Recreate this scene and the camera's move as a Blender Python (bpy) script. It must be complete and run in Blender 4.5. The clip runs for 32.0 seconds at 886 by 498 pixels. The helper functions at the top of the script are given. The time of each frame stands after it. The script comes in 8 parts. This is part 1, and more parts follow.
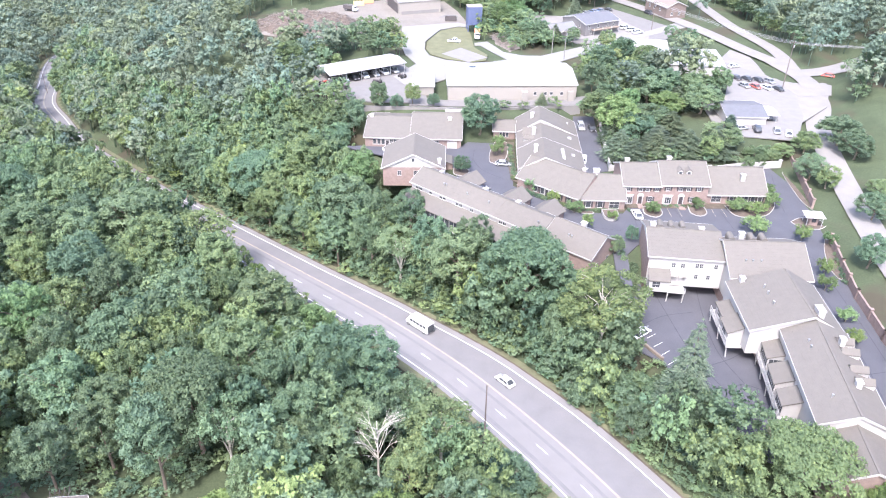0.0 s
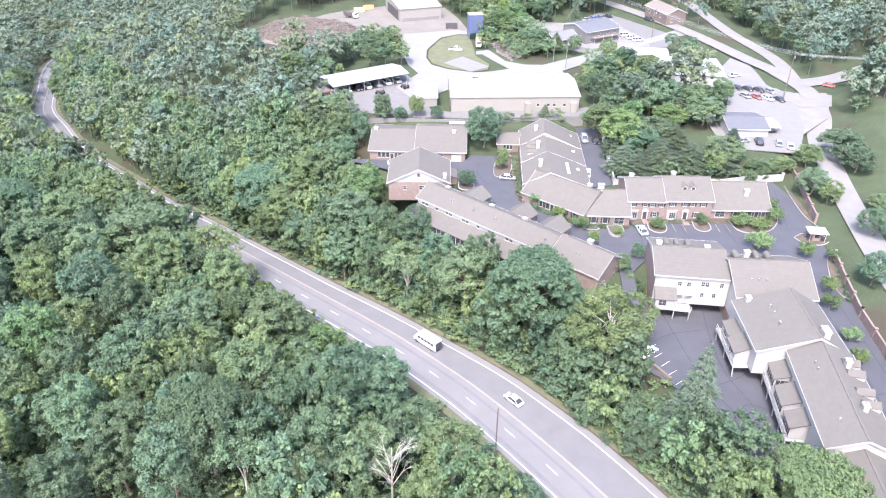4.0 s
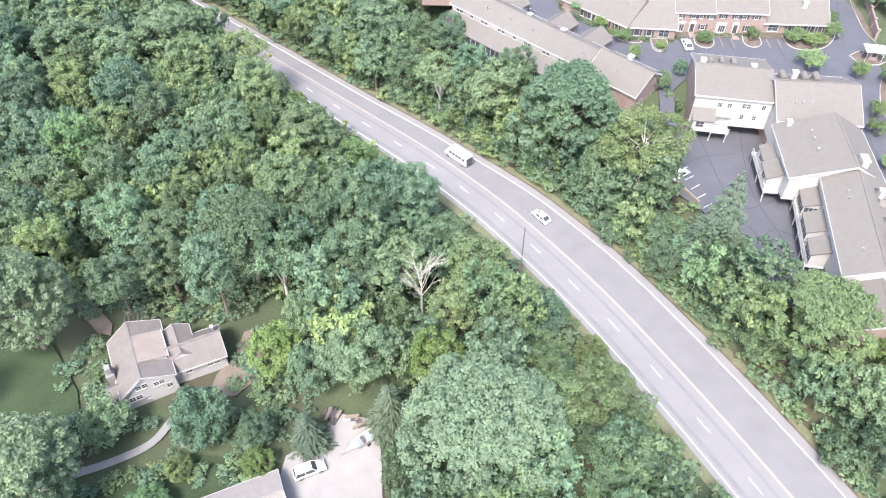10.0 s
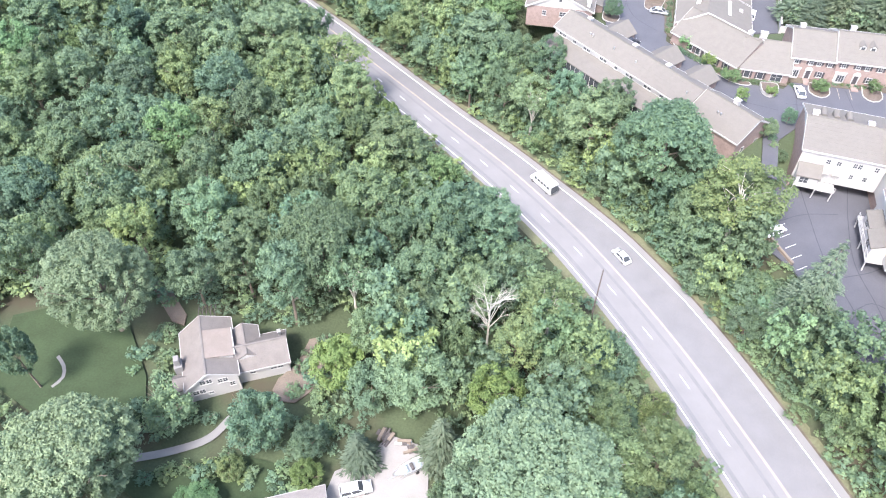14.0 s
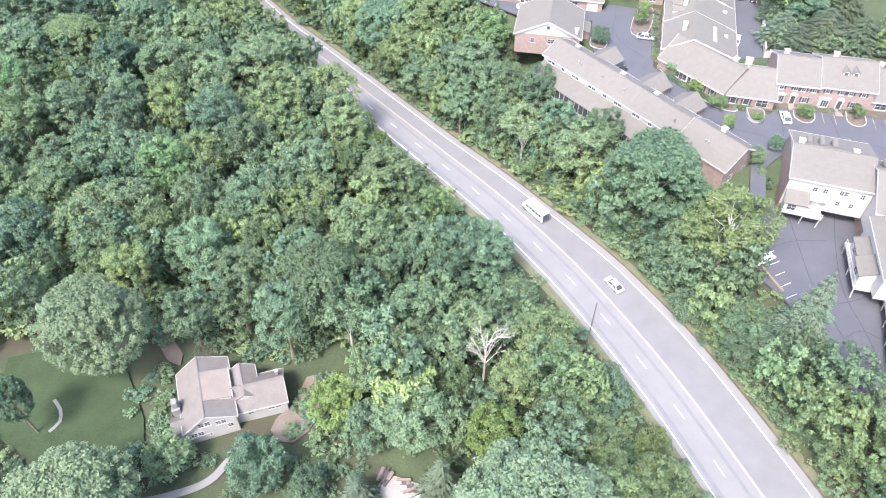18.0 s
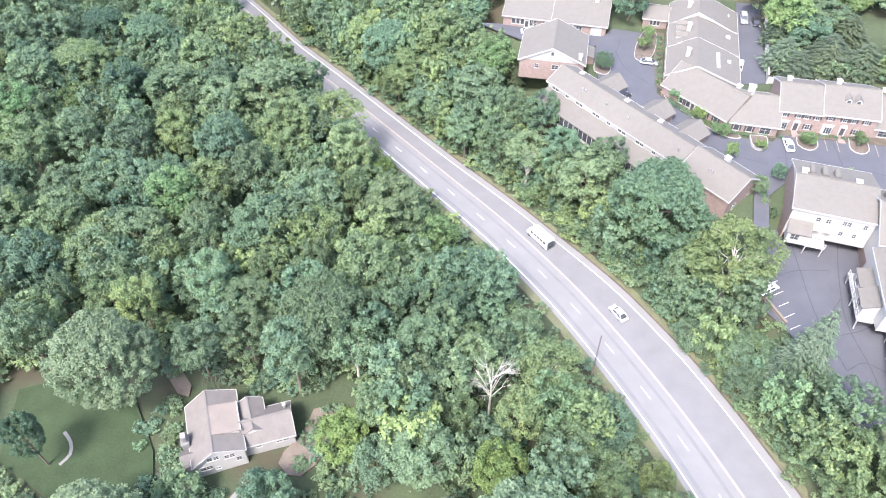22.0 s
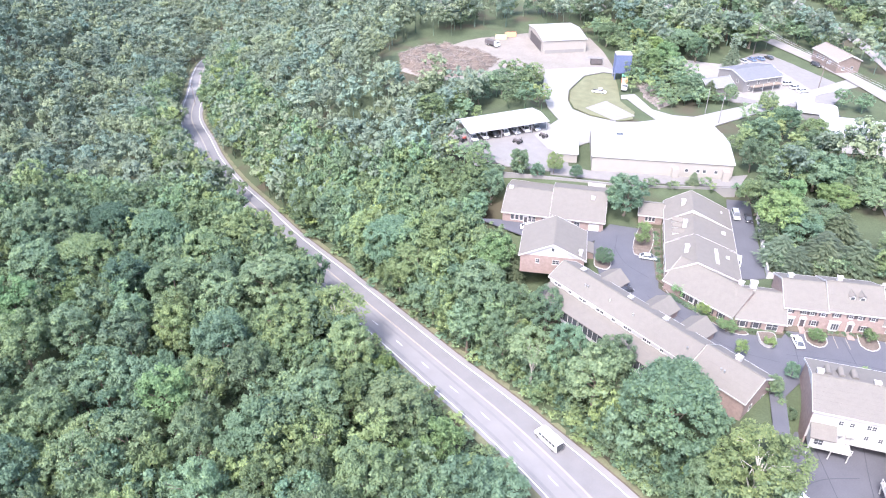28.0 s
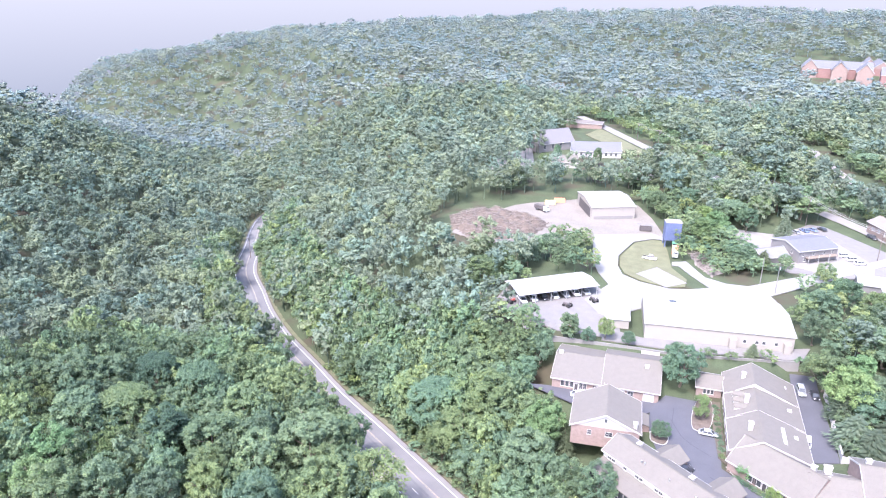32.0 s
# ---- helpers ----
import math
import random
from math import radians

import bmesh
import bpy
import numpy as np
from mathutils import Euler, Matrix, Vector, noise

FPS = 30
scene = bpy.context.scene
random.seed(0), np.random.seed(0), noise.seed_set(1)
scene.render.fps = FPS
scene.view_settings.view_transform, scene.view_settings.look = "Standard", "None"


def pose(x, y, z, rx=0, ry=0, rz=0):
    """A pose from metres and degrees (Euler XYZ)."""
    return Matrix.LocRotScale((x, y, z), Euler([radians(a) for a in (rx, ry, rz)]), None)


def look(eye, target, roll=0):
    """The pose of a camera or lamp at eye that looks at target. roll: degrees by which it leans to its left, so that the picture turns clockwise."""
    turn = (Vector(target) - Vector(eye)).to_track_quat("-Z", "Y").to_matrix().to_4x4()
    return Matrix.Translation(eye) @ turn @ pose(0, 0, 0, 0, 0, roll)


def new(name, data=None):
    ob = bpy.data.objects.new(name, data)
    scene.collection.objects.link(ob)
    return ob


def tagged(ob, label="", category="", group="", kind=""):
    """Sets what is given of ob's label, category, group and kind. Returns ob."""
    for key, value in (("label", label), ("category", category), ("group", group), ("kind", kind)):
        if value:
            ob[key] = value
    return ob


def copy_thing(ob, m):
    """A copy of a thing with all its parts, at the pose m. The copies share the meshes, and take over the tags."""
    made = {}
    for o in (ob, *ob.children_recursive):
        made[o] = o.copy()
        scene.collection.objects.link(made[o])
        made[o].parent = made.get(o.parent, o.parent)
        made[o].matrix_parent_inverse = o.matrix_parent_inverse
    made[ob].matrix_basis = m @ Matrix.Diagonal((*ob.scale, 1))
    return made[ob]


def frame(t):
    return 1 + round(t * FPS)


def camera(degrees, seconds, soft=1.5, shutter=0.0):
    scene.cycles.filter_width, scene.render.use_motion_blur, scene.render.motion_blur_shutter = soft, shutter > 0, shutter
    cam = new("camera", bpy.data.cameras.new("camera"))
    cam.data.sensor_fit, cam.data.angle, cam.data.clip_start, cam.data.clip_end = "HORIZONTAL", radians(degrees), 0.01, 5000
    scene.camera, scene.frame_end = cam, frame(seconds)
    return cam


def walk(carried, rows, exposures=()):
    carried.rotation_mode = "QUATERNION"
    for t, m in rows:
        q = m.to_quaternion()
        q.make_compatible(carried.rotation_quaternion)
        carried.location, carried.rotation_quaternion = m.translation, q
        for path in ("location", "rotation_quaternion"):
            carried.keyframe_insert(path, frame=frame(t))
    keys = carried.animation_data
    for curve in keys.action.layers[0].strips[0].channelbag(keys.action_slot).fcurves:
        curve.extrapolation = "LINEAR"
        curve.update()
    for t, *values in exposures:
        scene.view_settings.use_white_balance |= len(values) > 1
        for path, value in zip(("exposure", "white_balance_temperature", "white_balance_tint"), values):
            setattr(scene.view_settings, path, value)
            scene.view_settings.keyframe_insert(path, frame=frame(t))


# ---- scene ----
LENS = 63.36
# seconds, x, y, z, heading, tilt, roll
PATH = [
    (0.0, 2.74, -1.31, 104.48, 0.305, -31.717, 0.388),
    (0.5, 2.64, -0.81, 104.71, 0.307, -31.660, 0.459),
    (1.0, 2.25, -0.38, 105.60, 0.254, -31.744, 0.426),
    (1.5, 1.56, 0.03, 106.25, 0.133, -31.781, 0.571),
    (2.0, 0.84, 0.36, 106.91, 0.017, -31.785, 0.660),
    (2.5, 0.19, 0.76, 107.54, -0.146, -31.731, 0.707),
    (4.5, -0.21, 0.18, 109.76, -0.117, -32.541, 0.404),
    (5.0, -0.19, -0.41, 109.45, -0.121, -35.556, 0.390),
    (5.5, -0.35, -0.36, 110.29, -0.184, -39.900, 0.381),
    (6.0, 0.13, -0.59, 110.84, 0.077, -43.974, 0.053),
    (6.5, 0.23, -0.04, 111.79, 0.188, -48.171, -0.200),
    (7.0, -0.00, -0.00, 112.30, 0.000, -48.148, -0.194),
    (7.5, -0.19, 0.30, 112.53, -0.165, -48.144, -0.071),
    (8.0, -0.19, 0.52, 112.62, -0.212, -48.063, -0.109),
    (8.5, -0.36, 0.85, 112.65, -0.371, -48.003, -0.072),
    (9.0, -0.58, 1.40, 112.74, -0.548, -48.042, 0.036),
    (9.5, -0.42, 1.62, 112.74, 0.817, -47.964, -0.028),
    (10.0, 0.04, 1.89, 112.55, 3.139, -47.815, -0.227),
    (10.5, -0.08, 2.27, 112.03, 4.925, -47.620, -0.204),
    (11.0, -0.03, 2.98, 112.22, 6.478, -47.702, -0.149),
    (11.5, -0.02, 3.79, 112.49, 9.747, -47.823, -0.118),
    (12.0, 0.14, 4.49, 112.27, 11.914, -47.748, -0.137),
    (12.5, -0.04, 4.99, 112.66, 11.998, -47.698, -0.137),
    (13.0, -0.36, 5.91, 113.59, 11.925, -47.941, 0.031),
    (13.5, -0.43, 6.48, 114.23, 11.987, -47.936, 0.094),
    (14.0, -0.40, 6.95, 114.64, 12.093, -47.825, 0.015),
    (14.5, -0.47, 7.34, 115.18, 12.189, -47.735, -0.022),
    (16.5, -1.32, 9.08, 117.39, 11.669, -47.516, -0.019),
    (17.0, -1.46, 9.50, 118.07, 10.943, -47.497, -0.042),
    (17.5, -1.75, 9.83, 118.62, 10.832, -47.455, -0.027),
    (18.0, -2.07, 10.10, 119.14, 10.806, -47.373, -0.045),
    (18.5, -2.24, 10.51, 119.76, 10.851, -47.351, -0.055),
    (19.0, -2.34, 10.91, 120.43, 10.949, -47.326, -0.135),
    (19.5, -2.46, 11.13, 120.93, 10.996, -47.201, -0.182),
    (20.0, -2.56, 11.48, 121.48, 11.054, -47.133, -0.254),
    (20.5, -2.95, 11.96, 122.05, 10.951, -47.156, -0.120),
    (21.0, -3.01, 12.19, 122.54, 11.019, -47.062, -0.199),
    (21.5, -2.82, 12.60, 123.11, 11.247, -47.029, -0.425),
    (22.0, -3.10, 13.15, 123.85, 11.203, -47.102, -0.378),
    (22.5, -3.09, 13.57, 124.36, 11.339, -47.116, -0.508),
    (23.0, -3.21, 14.00, 124.39, 11.382, -47.120, -0.541),
    (23.5, -3.64, 14.60, 124.48, 11.241, -46.551, -0.401),
    (24.0, -3.82, 15.14, 124.46, 11.188, -45.132, -0.349),
    (24.5, -3.95, 15.52, 124.44, 11.158, -43.390, -0.320),
    (25.0, -4.05, 16.05, 124.55, 11.137, -42.016, -0.315),
    (25.5, -5.19, 16.47, 124.31, 10.688, -40.485, 0.075),
    (27.5, -6.70, 18.60, 125.62, 10.383, -34.820, 0.037),
    (28.0, -6.81, 19.09, 125.27, 10.359, -33.234, 0.106),
    (28.5, -7.14, 19.46, 125.15, 10.318, -31.725, 0.168),
    (29.0, -7.16, 19.87, 125.08, 10.349, -30.177, 0.147),
    (29.5, -7.45, 20.34, 125.07, 10.331, -28.662, 0.233),
    (30.0, -8.00, 20.78, 125.18, 10.609, -27.130, 0.289),
    (30.5, -8.11, 21.20, 124.88, 11.011, -25.486, 0.317),
    (31.0, -8.62, 21.46, 125.13, 12.389, -23.921, 0.341),
    (31.5, -8.71, 21.96, 124.99, 14.067, -22.303, 0.369),
    (32.0, -8.69, 21.95, 124.90, 14.336, -20.768, 0.404),
]
cam = camera(LENS, 32.0, 1.1)


def aim(x, y, z, heading, tilt, roll):
    """Pose of a level camera turned by heading, tipped by tilt and rolled."""
    return pose(x, y, z) @ pose(0, 0, 0, 0, 0, heading) @ pose(0, 0, 0, 90 + tilt) @ pose(0, 0, 0, 0, 0, roll)


walk(cam, [(t, aim(*p)) for t, *p in PATH],
     exposures=[(0, 2.13, 6150, 17), (5, 2.07, 6150, 16), (9, 2.10, 6350, 12), (14, 2.19, 6250, 13), (21, 2.2, 6230, 13), (25, 2.26, 6170, 15), (28, 2.27, 6100, 18), (32, 2.3, 5980, 21)])

# ---- light ----
world = bpy.data.worlds.new("sky")
scene.world = world
world.use_nodes = True
wn = world.node_tree.nodes
sky = wn.new("ShaderNodeTexSky")
sky.sky_type = "NISHITA"
sky.sun_disc = False
sky.sun_elevation = radians(52)
sky.sun_rotation = radians(198)
sky.dust_density = 3.0
sky.air_density = 1.0
sky.ozone_density = 1.0
world.node_tree.links.new(sky.outputs[0], wn["Background"].inputs[0])
wn["Background"].inputs[1].default_value = 0.15
sun = new("sun", bpy.data.lights.new("sun", "SUN"))
sun.data.energy = 1.65
sun.data.angle = radians(14)
sun.data.color = (1.0, 0.97, 0.93)
sun.matrix_world = look((-25, -75, 125), (0, 0, 0))


# ---- materials ----
def mat(name, color, rough=0.8, metal=0.0, vary=0.12, scale=1.5, fine=20.0, bump=0.1, spec=0.3, tint=0.0, coat=0.0):
    """A surface with grain at two scales in world space; tint varies it from object to object."""
    m = bpy.data.materials.new(name)
    m.use_nodes = True
    nt = m.node_tree
    b = nt.nodes["Principled BSDF"]
    b.inputs["Roughness"].default_value = rough
    b.inputs["Metallic"].default_value = metal
    b.inputs["Specular IOR Level"].default_value = spec
    b.inputs["Coat Weight"].default_value = coat
    tc = nt.nodes.new("ShaderNodeNewGeometry")
    n1 = nt.nodes.new("ShaderNodeTexNoise")
    n1.inputs["Scale"].default_value = scale
    n1.inputs["Detail"].default_value = 5
    n2 = nt.nodes.new("ShaderNodeTexNoise")
    n2.inputs["Scale"].default_value = fine
    n2.inputs["Detail"].default_value = 2
    for n in (n1, n2):
        nt.links.new(tc.outputs["Position"], n.inputs["Vector"])
    add = nt.nodes.new("ShaderNodeMath")
    add.operation = "ADD"
    nt.links.new(n1.outputs["Fac"], add.inputs[0])
    nt.links.new(n2.outputs["Fac"], add.inputs[1])
    last = add
    if tint:
        oi = nt.nodes.new("ShaderNodeObjectInfo")
        ma = nt.nodes.new("ShaderNodeMath")
        ma.operation = "MULTIPLY_ADD"
        ma.inputs[1].default_value = tint
        nt.links.new(oi.outputs["Random"], ma.inputs[0])
        nt.links.new(add.outputs[0], ma.inputs[2])
        last = ma
    rng = nt.nodes.new("ShaderNodeMapRange")
    rng.inputs["From Min"].default_value = 0.6
    rng.inputs["From Max"].default_value = 1.4 + tint
    rng.inputs["To Min"].default_value = 1 - vary
    rng.inputs["To Max"].default_value = 1 + vary
    nt.links.new(last.outputs[0], rng.inputs["Value"])
    mix = nt.nodes.new("ShaderNodeVectorMath")
    mix.operation = "SCALE"
    mix.inputs[0].default_value = color
    nt.links.new(rng.outputs[0], mix.inputs["Scale"])
    nt.links.new(mix.outputs[0], b.inputs["Base Color"])
    if bump:
        bp = nt.nodes.new("ShaderNodeBump")
        bp.inputs["Strength"].default_value = bump
        bp.inputs["Distance"].default_value = 0.05
        nt.links.new(n2.outputs["Fac"], bp.inputs["Height"])
        nt.links.new(bp.outputs[0], b.inputs["Normal"])
    return m


def leaf_mat(name, dark, light, tip, trans=0.35, tone=(0.74, 1.24)):
    """Foliage: colour runs with the tint of each clump, each tree and each leaf; light shines partly through."""
    m = bpy.data.materials.new(name)
    m.use_nodes = True
    nt = m.node_tree
    b = nt.nodes["Principled BSDF"]
    b.inputs["Roughness"].default_value = 0.55
    b.inputs["Specular IOR Level"].default_value = 0.2
    at = nt.nodes.new("ShaderNodeAttribute")
    at.attribute_name = "tint"
    geo = nt.nodes.new("ShaderNodeNewGeometry")
    oi = nt.nodes.new("ShaderNodeObjectInfo")
    s1 = nt.nodes.new("ShaderNodeMath")
    s1.operation = "MULTIPLY_ADD"
    s1.inputs[1].default_value = 0.42
    nt.links.new(geo.outputs["Random Per Island"], s1.inputs[0])
    nt.links.new(at.outputs["Fac"], s1.inputs[2])
    s2 = nt.nodes.new("ShaderNodeMath")
    s2.operation = "MULTIPLY_ADD"
    s2.inputs[1].default_value = 0.3
    nt.links.new(oi.outputs["Random"], s2.inputs[0])
    nt.links.new(s1.outputs[0], s2.inputs[2])
    ramp = nt.nodes.new("ShaderNodeValToRGB")
    e = ramp.color_ramp.elements
    e[0].position, e[0].color = 0.05, (*dark, 1)
    e[1].position, e[1].color = 0.75, (*light, 1)
    k = e.new(1.0)
    k.color = (*tip, 1)
    nt.links.new(s2.outputs[0], ramp.inputs[0])
    # each tree leans to blue-green or yellow-green, darker or paler
    sh = nt.nodes.new("ShaderNodeAttribute")
    sh.attribute_name = "shade"
    hue = []
    for mul in (7.31, 17.83):
        f1 = nt.nodes.new("ShaderNodeMath")
        f1.operation = "ADD"
        nt.links.new(oi.outputs["Random"], f1.inputs[0])
        nt.links.new(sh.outputs["Fac"], f1.inputs[1])
        f2 = nt.nodes.new("ShaderNodeMath")
        f2.operation = "MULTIPLY"
        f2.inputs[1].default_value = mul
        nt.links.new(f1.outputs[0], f2.inputs[0])
        f3 = nt.nodes.new("ShaderNodeMath")
        f3.operation = "FRACT"
        nt.links.new(f2.outputs[0], f3.inputs[0])
        hue.append(f3)
    hr = nt.nodes.new("ShaderNodeValToRGB")
    hr.color_ramp.elements[0].color = (0.84, 0.95, 1.1, 1)
    hr.color_ramp.elements[1].color = (1.12, 1.06, 0.91, 1)
    hm = hr.color_ramp.elements.new(0.55)
    hm.color = (1.0, 0.98, 1.06, 1)
    nt.links.new(hue[0].outputs[0], hr.inputs[0])
    vr = nt.nodes.new("ShaderNodeMapRange")
    vr.inputs["To Min"].default_value = tone[0]
    vr.inputs["To Max"].default_value = tone[1]
    nt.links.new(hue[1].outputs[0], vr.inputs["Value"])
    m1 = nt.nodes.new("ShaderNodeVectorMath")
    m1.operation = "MULTIPLY"
    nt.links.new(ramp.outputs[0], m1.inputs[0])
    nt.links.new(hr.outputs[0], m1.inputs[1])
    m2 = nt.nodes.new("ShaderNodeVectorMath")
    m2.operation = "SCALE"
    nt.links.new(m1.outputs[0], m2.inputs[0])
    nt.links.new(vr.outputs[0], m2.inputs["Scale"])
    nt.links.new(m2.outputs[0], b.inputs["Base Color"])
    tr = nt.nodes.new("ShaderNodeBsdfTranslucent")
    nt.links.new(m2.outputs[0], tr.inputs["Color"])
    mx = nt.nodes.new("ShaderNodeMixShader")
    mx.inputs[0].default_value = trans
    nt.links.new(b.outputs[0], mx.inputs[1])
    nt.links.new(tr.outputs[0], mx.inputs[2])
    nt.links.new(mx.outputs[0], nt.nodes["Material Output"].inputs[0])
    return m


LEAF = leaf_mat("broadleaf", (0.091, 0.141, 0.092), (0.144, 0.208, 0.113), (0.191, 0.258, 0.117), 0.3)
LEAF_PALE = leaf_mat("pale_leaf", (0.107, 0.161, 0.093), (0.169, 0.233, 0.118), (0.218, 0.278, 0.124), 0.3)
LEAF_YELLOW = leaf_mat("yellow_green_leaf", (0.102, 0.165, 0.071), (0.161, 0.236, 0.096), (0.204, 0.273, 0.105), 0.3)
LEAF_SOFT = leaf_mat("soft_pale_leaf", (0.132, 0.182, 0.108), (0.198, 0.262, 0.142), (0.24, 0.3, 0.158), 0.3, (0.98, 1.14))
# greyer copy of the broadleaf for middle distance, some haze mixed into the colour
LEAF_HAZE_MID = leaf_mat("mid_haze_leaf", (0.132, 0.175, 0.128), (0.168, 0.217, 0.146), (0.185, 0.234, 0.148), 0.3)
# palest and greyest leaf: the far ridge's distance haze is painted into its colour
LEAF_HAZE_FAR = leaf_mat("far_haze_leaf", (0.15, 0.19, 0.175), (0.182, 0.225, 0.195), (0.195, 0.24, 0.2), 0.3, (0.86, 1.16))
NEEDLE = leaf_mat("needles", (0.080, 0.117, 0.072), (0.126, 0.164, 0.102), (0.160, 0.194, 0.114), 0.3)
BARK = mat("bark", (0.17, 0.14, 0.11), 0.9, vary=0.3, scale=2, bump=0.4)
PALE_BARK = mat("pale_bark", (0.384, 0.368, 0.32), 0.9, vary=0.2, scale=2, bump=0.3)
EARTH = mat("earth", (0.155, 0.127, 0.104), 0.95, vary=0.3, scale=0.3, fine=6, bump=0.4)
ASPHALT_OLD = mat("worn_asphalt", (0.195, 0.189, 0.19), 0.8, vary=0.10, scale=0.25, fine=8, bump=0.08)
ASPHALT_DARK = mat("sealed_asphalt", (0.084, 0.084, 0.096), 0.7, vary=0.16, scale=0.2, fine=7, bump=0.08)
SEAL = mat("crack_seal", (0.05, 0.05, 0.06), 0.6, vary=0.15)
ASPHALT_STREET = mat("street_asphalt", (0.215, 0.204, 0.194), 0.85, vary=0.12, scale=0.25, fine=7, bump=0.08)
CONCRETE = mat("concrete", (0.2, 0.192, 0.185), 0.85, vary=0.10, scale=0.4, fine=8, bump=0.08)
CONCRETE_PALE = mat("bleached_concrete", (0.225, 0.22, 0.21), 0.85, vary=0.06, scale=0.2, fine=6, bump=0.05)
DRIVE = mat("driveway_concrete", (0.25, 0.235, 0.225), 0.85, vary=0.12, scale=0.4, fine=6, bump=0.08)
GRAVEL = mat("gravel", (0.172, 0.164, 0.158), 0.95, vary=0.14, scale=0.4, fine=5, bump=0.3)
KERB = mat("kerb_concrete", (0.33, 0.318, 0.3), 0.85, vary=0.12)
PAINT_WHITE = mat("road_paint", (0.78, 0.78, 0.78), 0.6, vary=0.1, scale=1, fine=10, bump=0.02)
PAINT_FADED = mat("faded_yellow_paint", (0.36, 0.30, 0.225), 0.7, vary=0.12, scale=1, fine=8, bump=0.02)
ROOF = mat("taupe_shingle", (0.138, 0.126, 0.113), 0.9, vary=0.12, scale=0.8, fine=5, bump=0.25, tint=0.25)
ROOF_BROWN = mat("weathered_shingle", (0.152, 0.136, 0.126), 0.9, vary=0.16, scale=0.6, fine=6, bump=0.25)
ROOF_GREY = mat("grey_shingle", (0.126, 0.129, 0.144), 0.9, vary=0.12, scale=0.8, fine=6, bump=0.25)
ROOF_METAL = mat("white_metal_roof", (0.325, 0.322, 0.316), 0.5, vary=0.03, scale=0.4, bump=0.03, spec=0.4)
BRICK = mat("brick", (0.238, 0.18, 0.16), 0.9, vary=0.22, scale=1.2, fine=9, bump=0.25)
SIDING = mat("white_siding", (0.385, 0.372, 0.358), 0.65, vary=0.04, scale=0.6, fine=5, bump=0.05)
TRIM = mat("white_trim", (0.395, 0.383, 0.37), 0.6, vary=0.03)
CREAM = mat("cream_metal", (0.27, 0.25, 0.226), 0.6, vary=0.05, scale=0.5)
GREY_SIDING = mat("grey_siding", (0.18, 0.174, 0.174), 0.7, vary=0.08)
GLASS = mat("window_glass", (0.06, 0.066, 0.074), 0.08, vary=0.1, spec=0.6, bump=0)
SHUTTER = mat("dark_shutter", (0.06, 0.055, 0.06), 0.6)
WOOD = mat("weathered_wood", (0.198, 0.162, 0.132), 0.85, vary=0.2, scale=2, fine=12, bump=0.2)
POLE_WOOD = mat("pole_wood", (0.15, 0.12, 0.11), 0.9, vary=0.2, scale=2, fine=12)
RUBBER = mat("rubber", (0.03, 0.03, 0.03), 0.85)
CAR_WHITE = mat("white_car_paint", (0.78, 0.78, 0.78), 0.3, vary=0.02, coat=0.5)
CAR_BLACK = mat("black_car_paint", (0.03, 0.03, 0.035), 0.3, vary=0.02, coat=0.5)
CAR_GREY = mat("silver_car_paint", (0.36, 0.37, 0.38), 0.3, metal=0.3, vary=0.02, coat=0.5)
CAR_RED = mat("red_car_paint", (0.42, 0.10, 0.08), 0.3, vary=0.02, coat=0.5)
CAR_BLUE = mat("blue_car_paint", (0.12, 0.17, 0.30), 0.3, vary=0.02, coat=0.5)
LAMP_RED = mat("tail_lamp", (0.4, 0.03, 0.03), 0.3, vary=0.02)
LAMP_CLEAR = mat("head_lamp", (0.7, 0.7, 0.72), 0.2, vary=0.02)
STEEL = mat("steel", (0.45, 0.45, 0.46), 0.45, metal=0.7, vary=0.1)
BLUE_STEEL = mat("blue_painted_steel", (0.10, 0.125, 0.22), 0.6, vary=0.12)
ORANGE = mat("orange_paint", (0.72, 0.32, 0.18), 0.6, vary=0.1)
GREEN_PAINT = mat("green_paint", (0.12, 0.33, 0.22), 0.6, vary=0.1)
MULCH = mat("mulch", (0.115, 0.092, 0.076), 0.95, vary=0.35, scale=0.8, fine=4, bump=0.6)
BRUSH = mat("brush_pile", (0.185, 0.162, 0.145), 0.95, vary=0.4, scale=0.7, fine=3, bump=0.7)
DIRT = mat("yard_dirt", (0.185, 0.168, 0.148), 0.95, vary=0.2, scale=0.12, fine=1.5, bump=0.4)
DARK_JUNK = mat("dark_metal", (0.09, 0.08, 0.08), 0.7, vary=0.3, scale=3)
TARP = mat("blue_grey_tarp", (0.30, 0.36, 0.40), 0.6, vary=0.1)
WIRE = mat("cable", (0.35, 0.35, 0.36), 0.6)
LITTER = mat("leaf_litter", (0.10, 0.085, 0.065), 0.95, vary=0.4, scale=0.5, fine=3, bump=0.5)
LAWN = mat("lawn", (0.036, 0.054, 0.025), 0.95, vary=0.25, scale=0.25, fine=3, bump=0.4)
LAWN_DRY = mat("dry_verge", (0.13, 0.132, 0.078), 0.95, vary=0.25, scale=0.3, fine=3, bump=0.4)


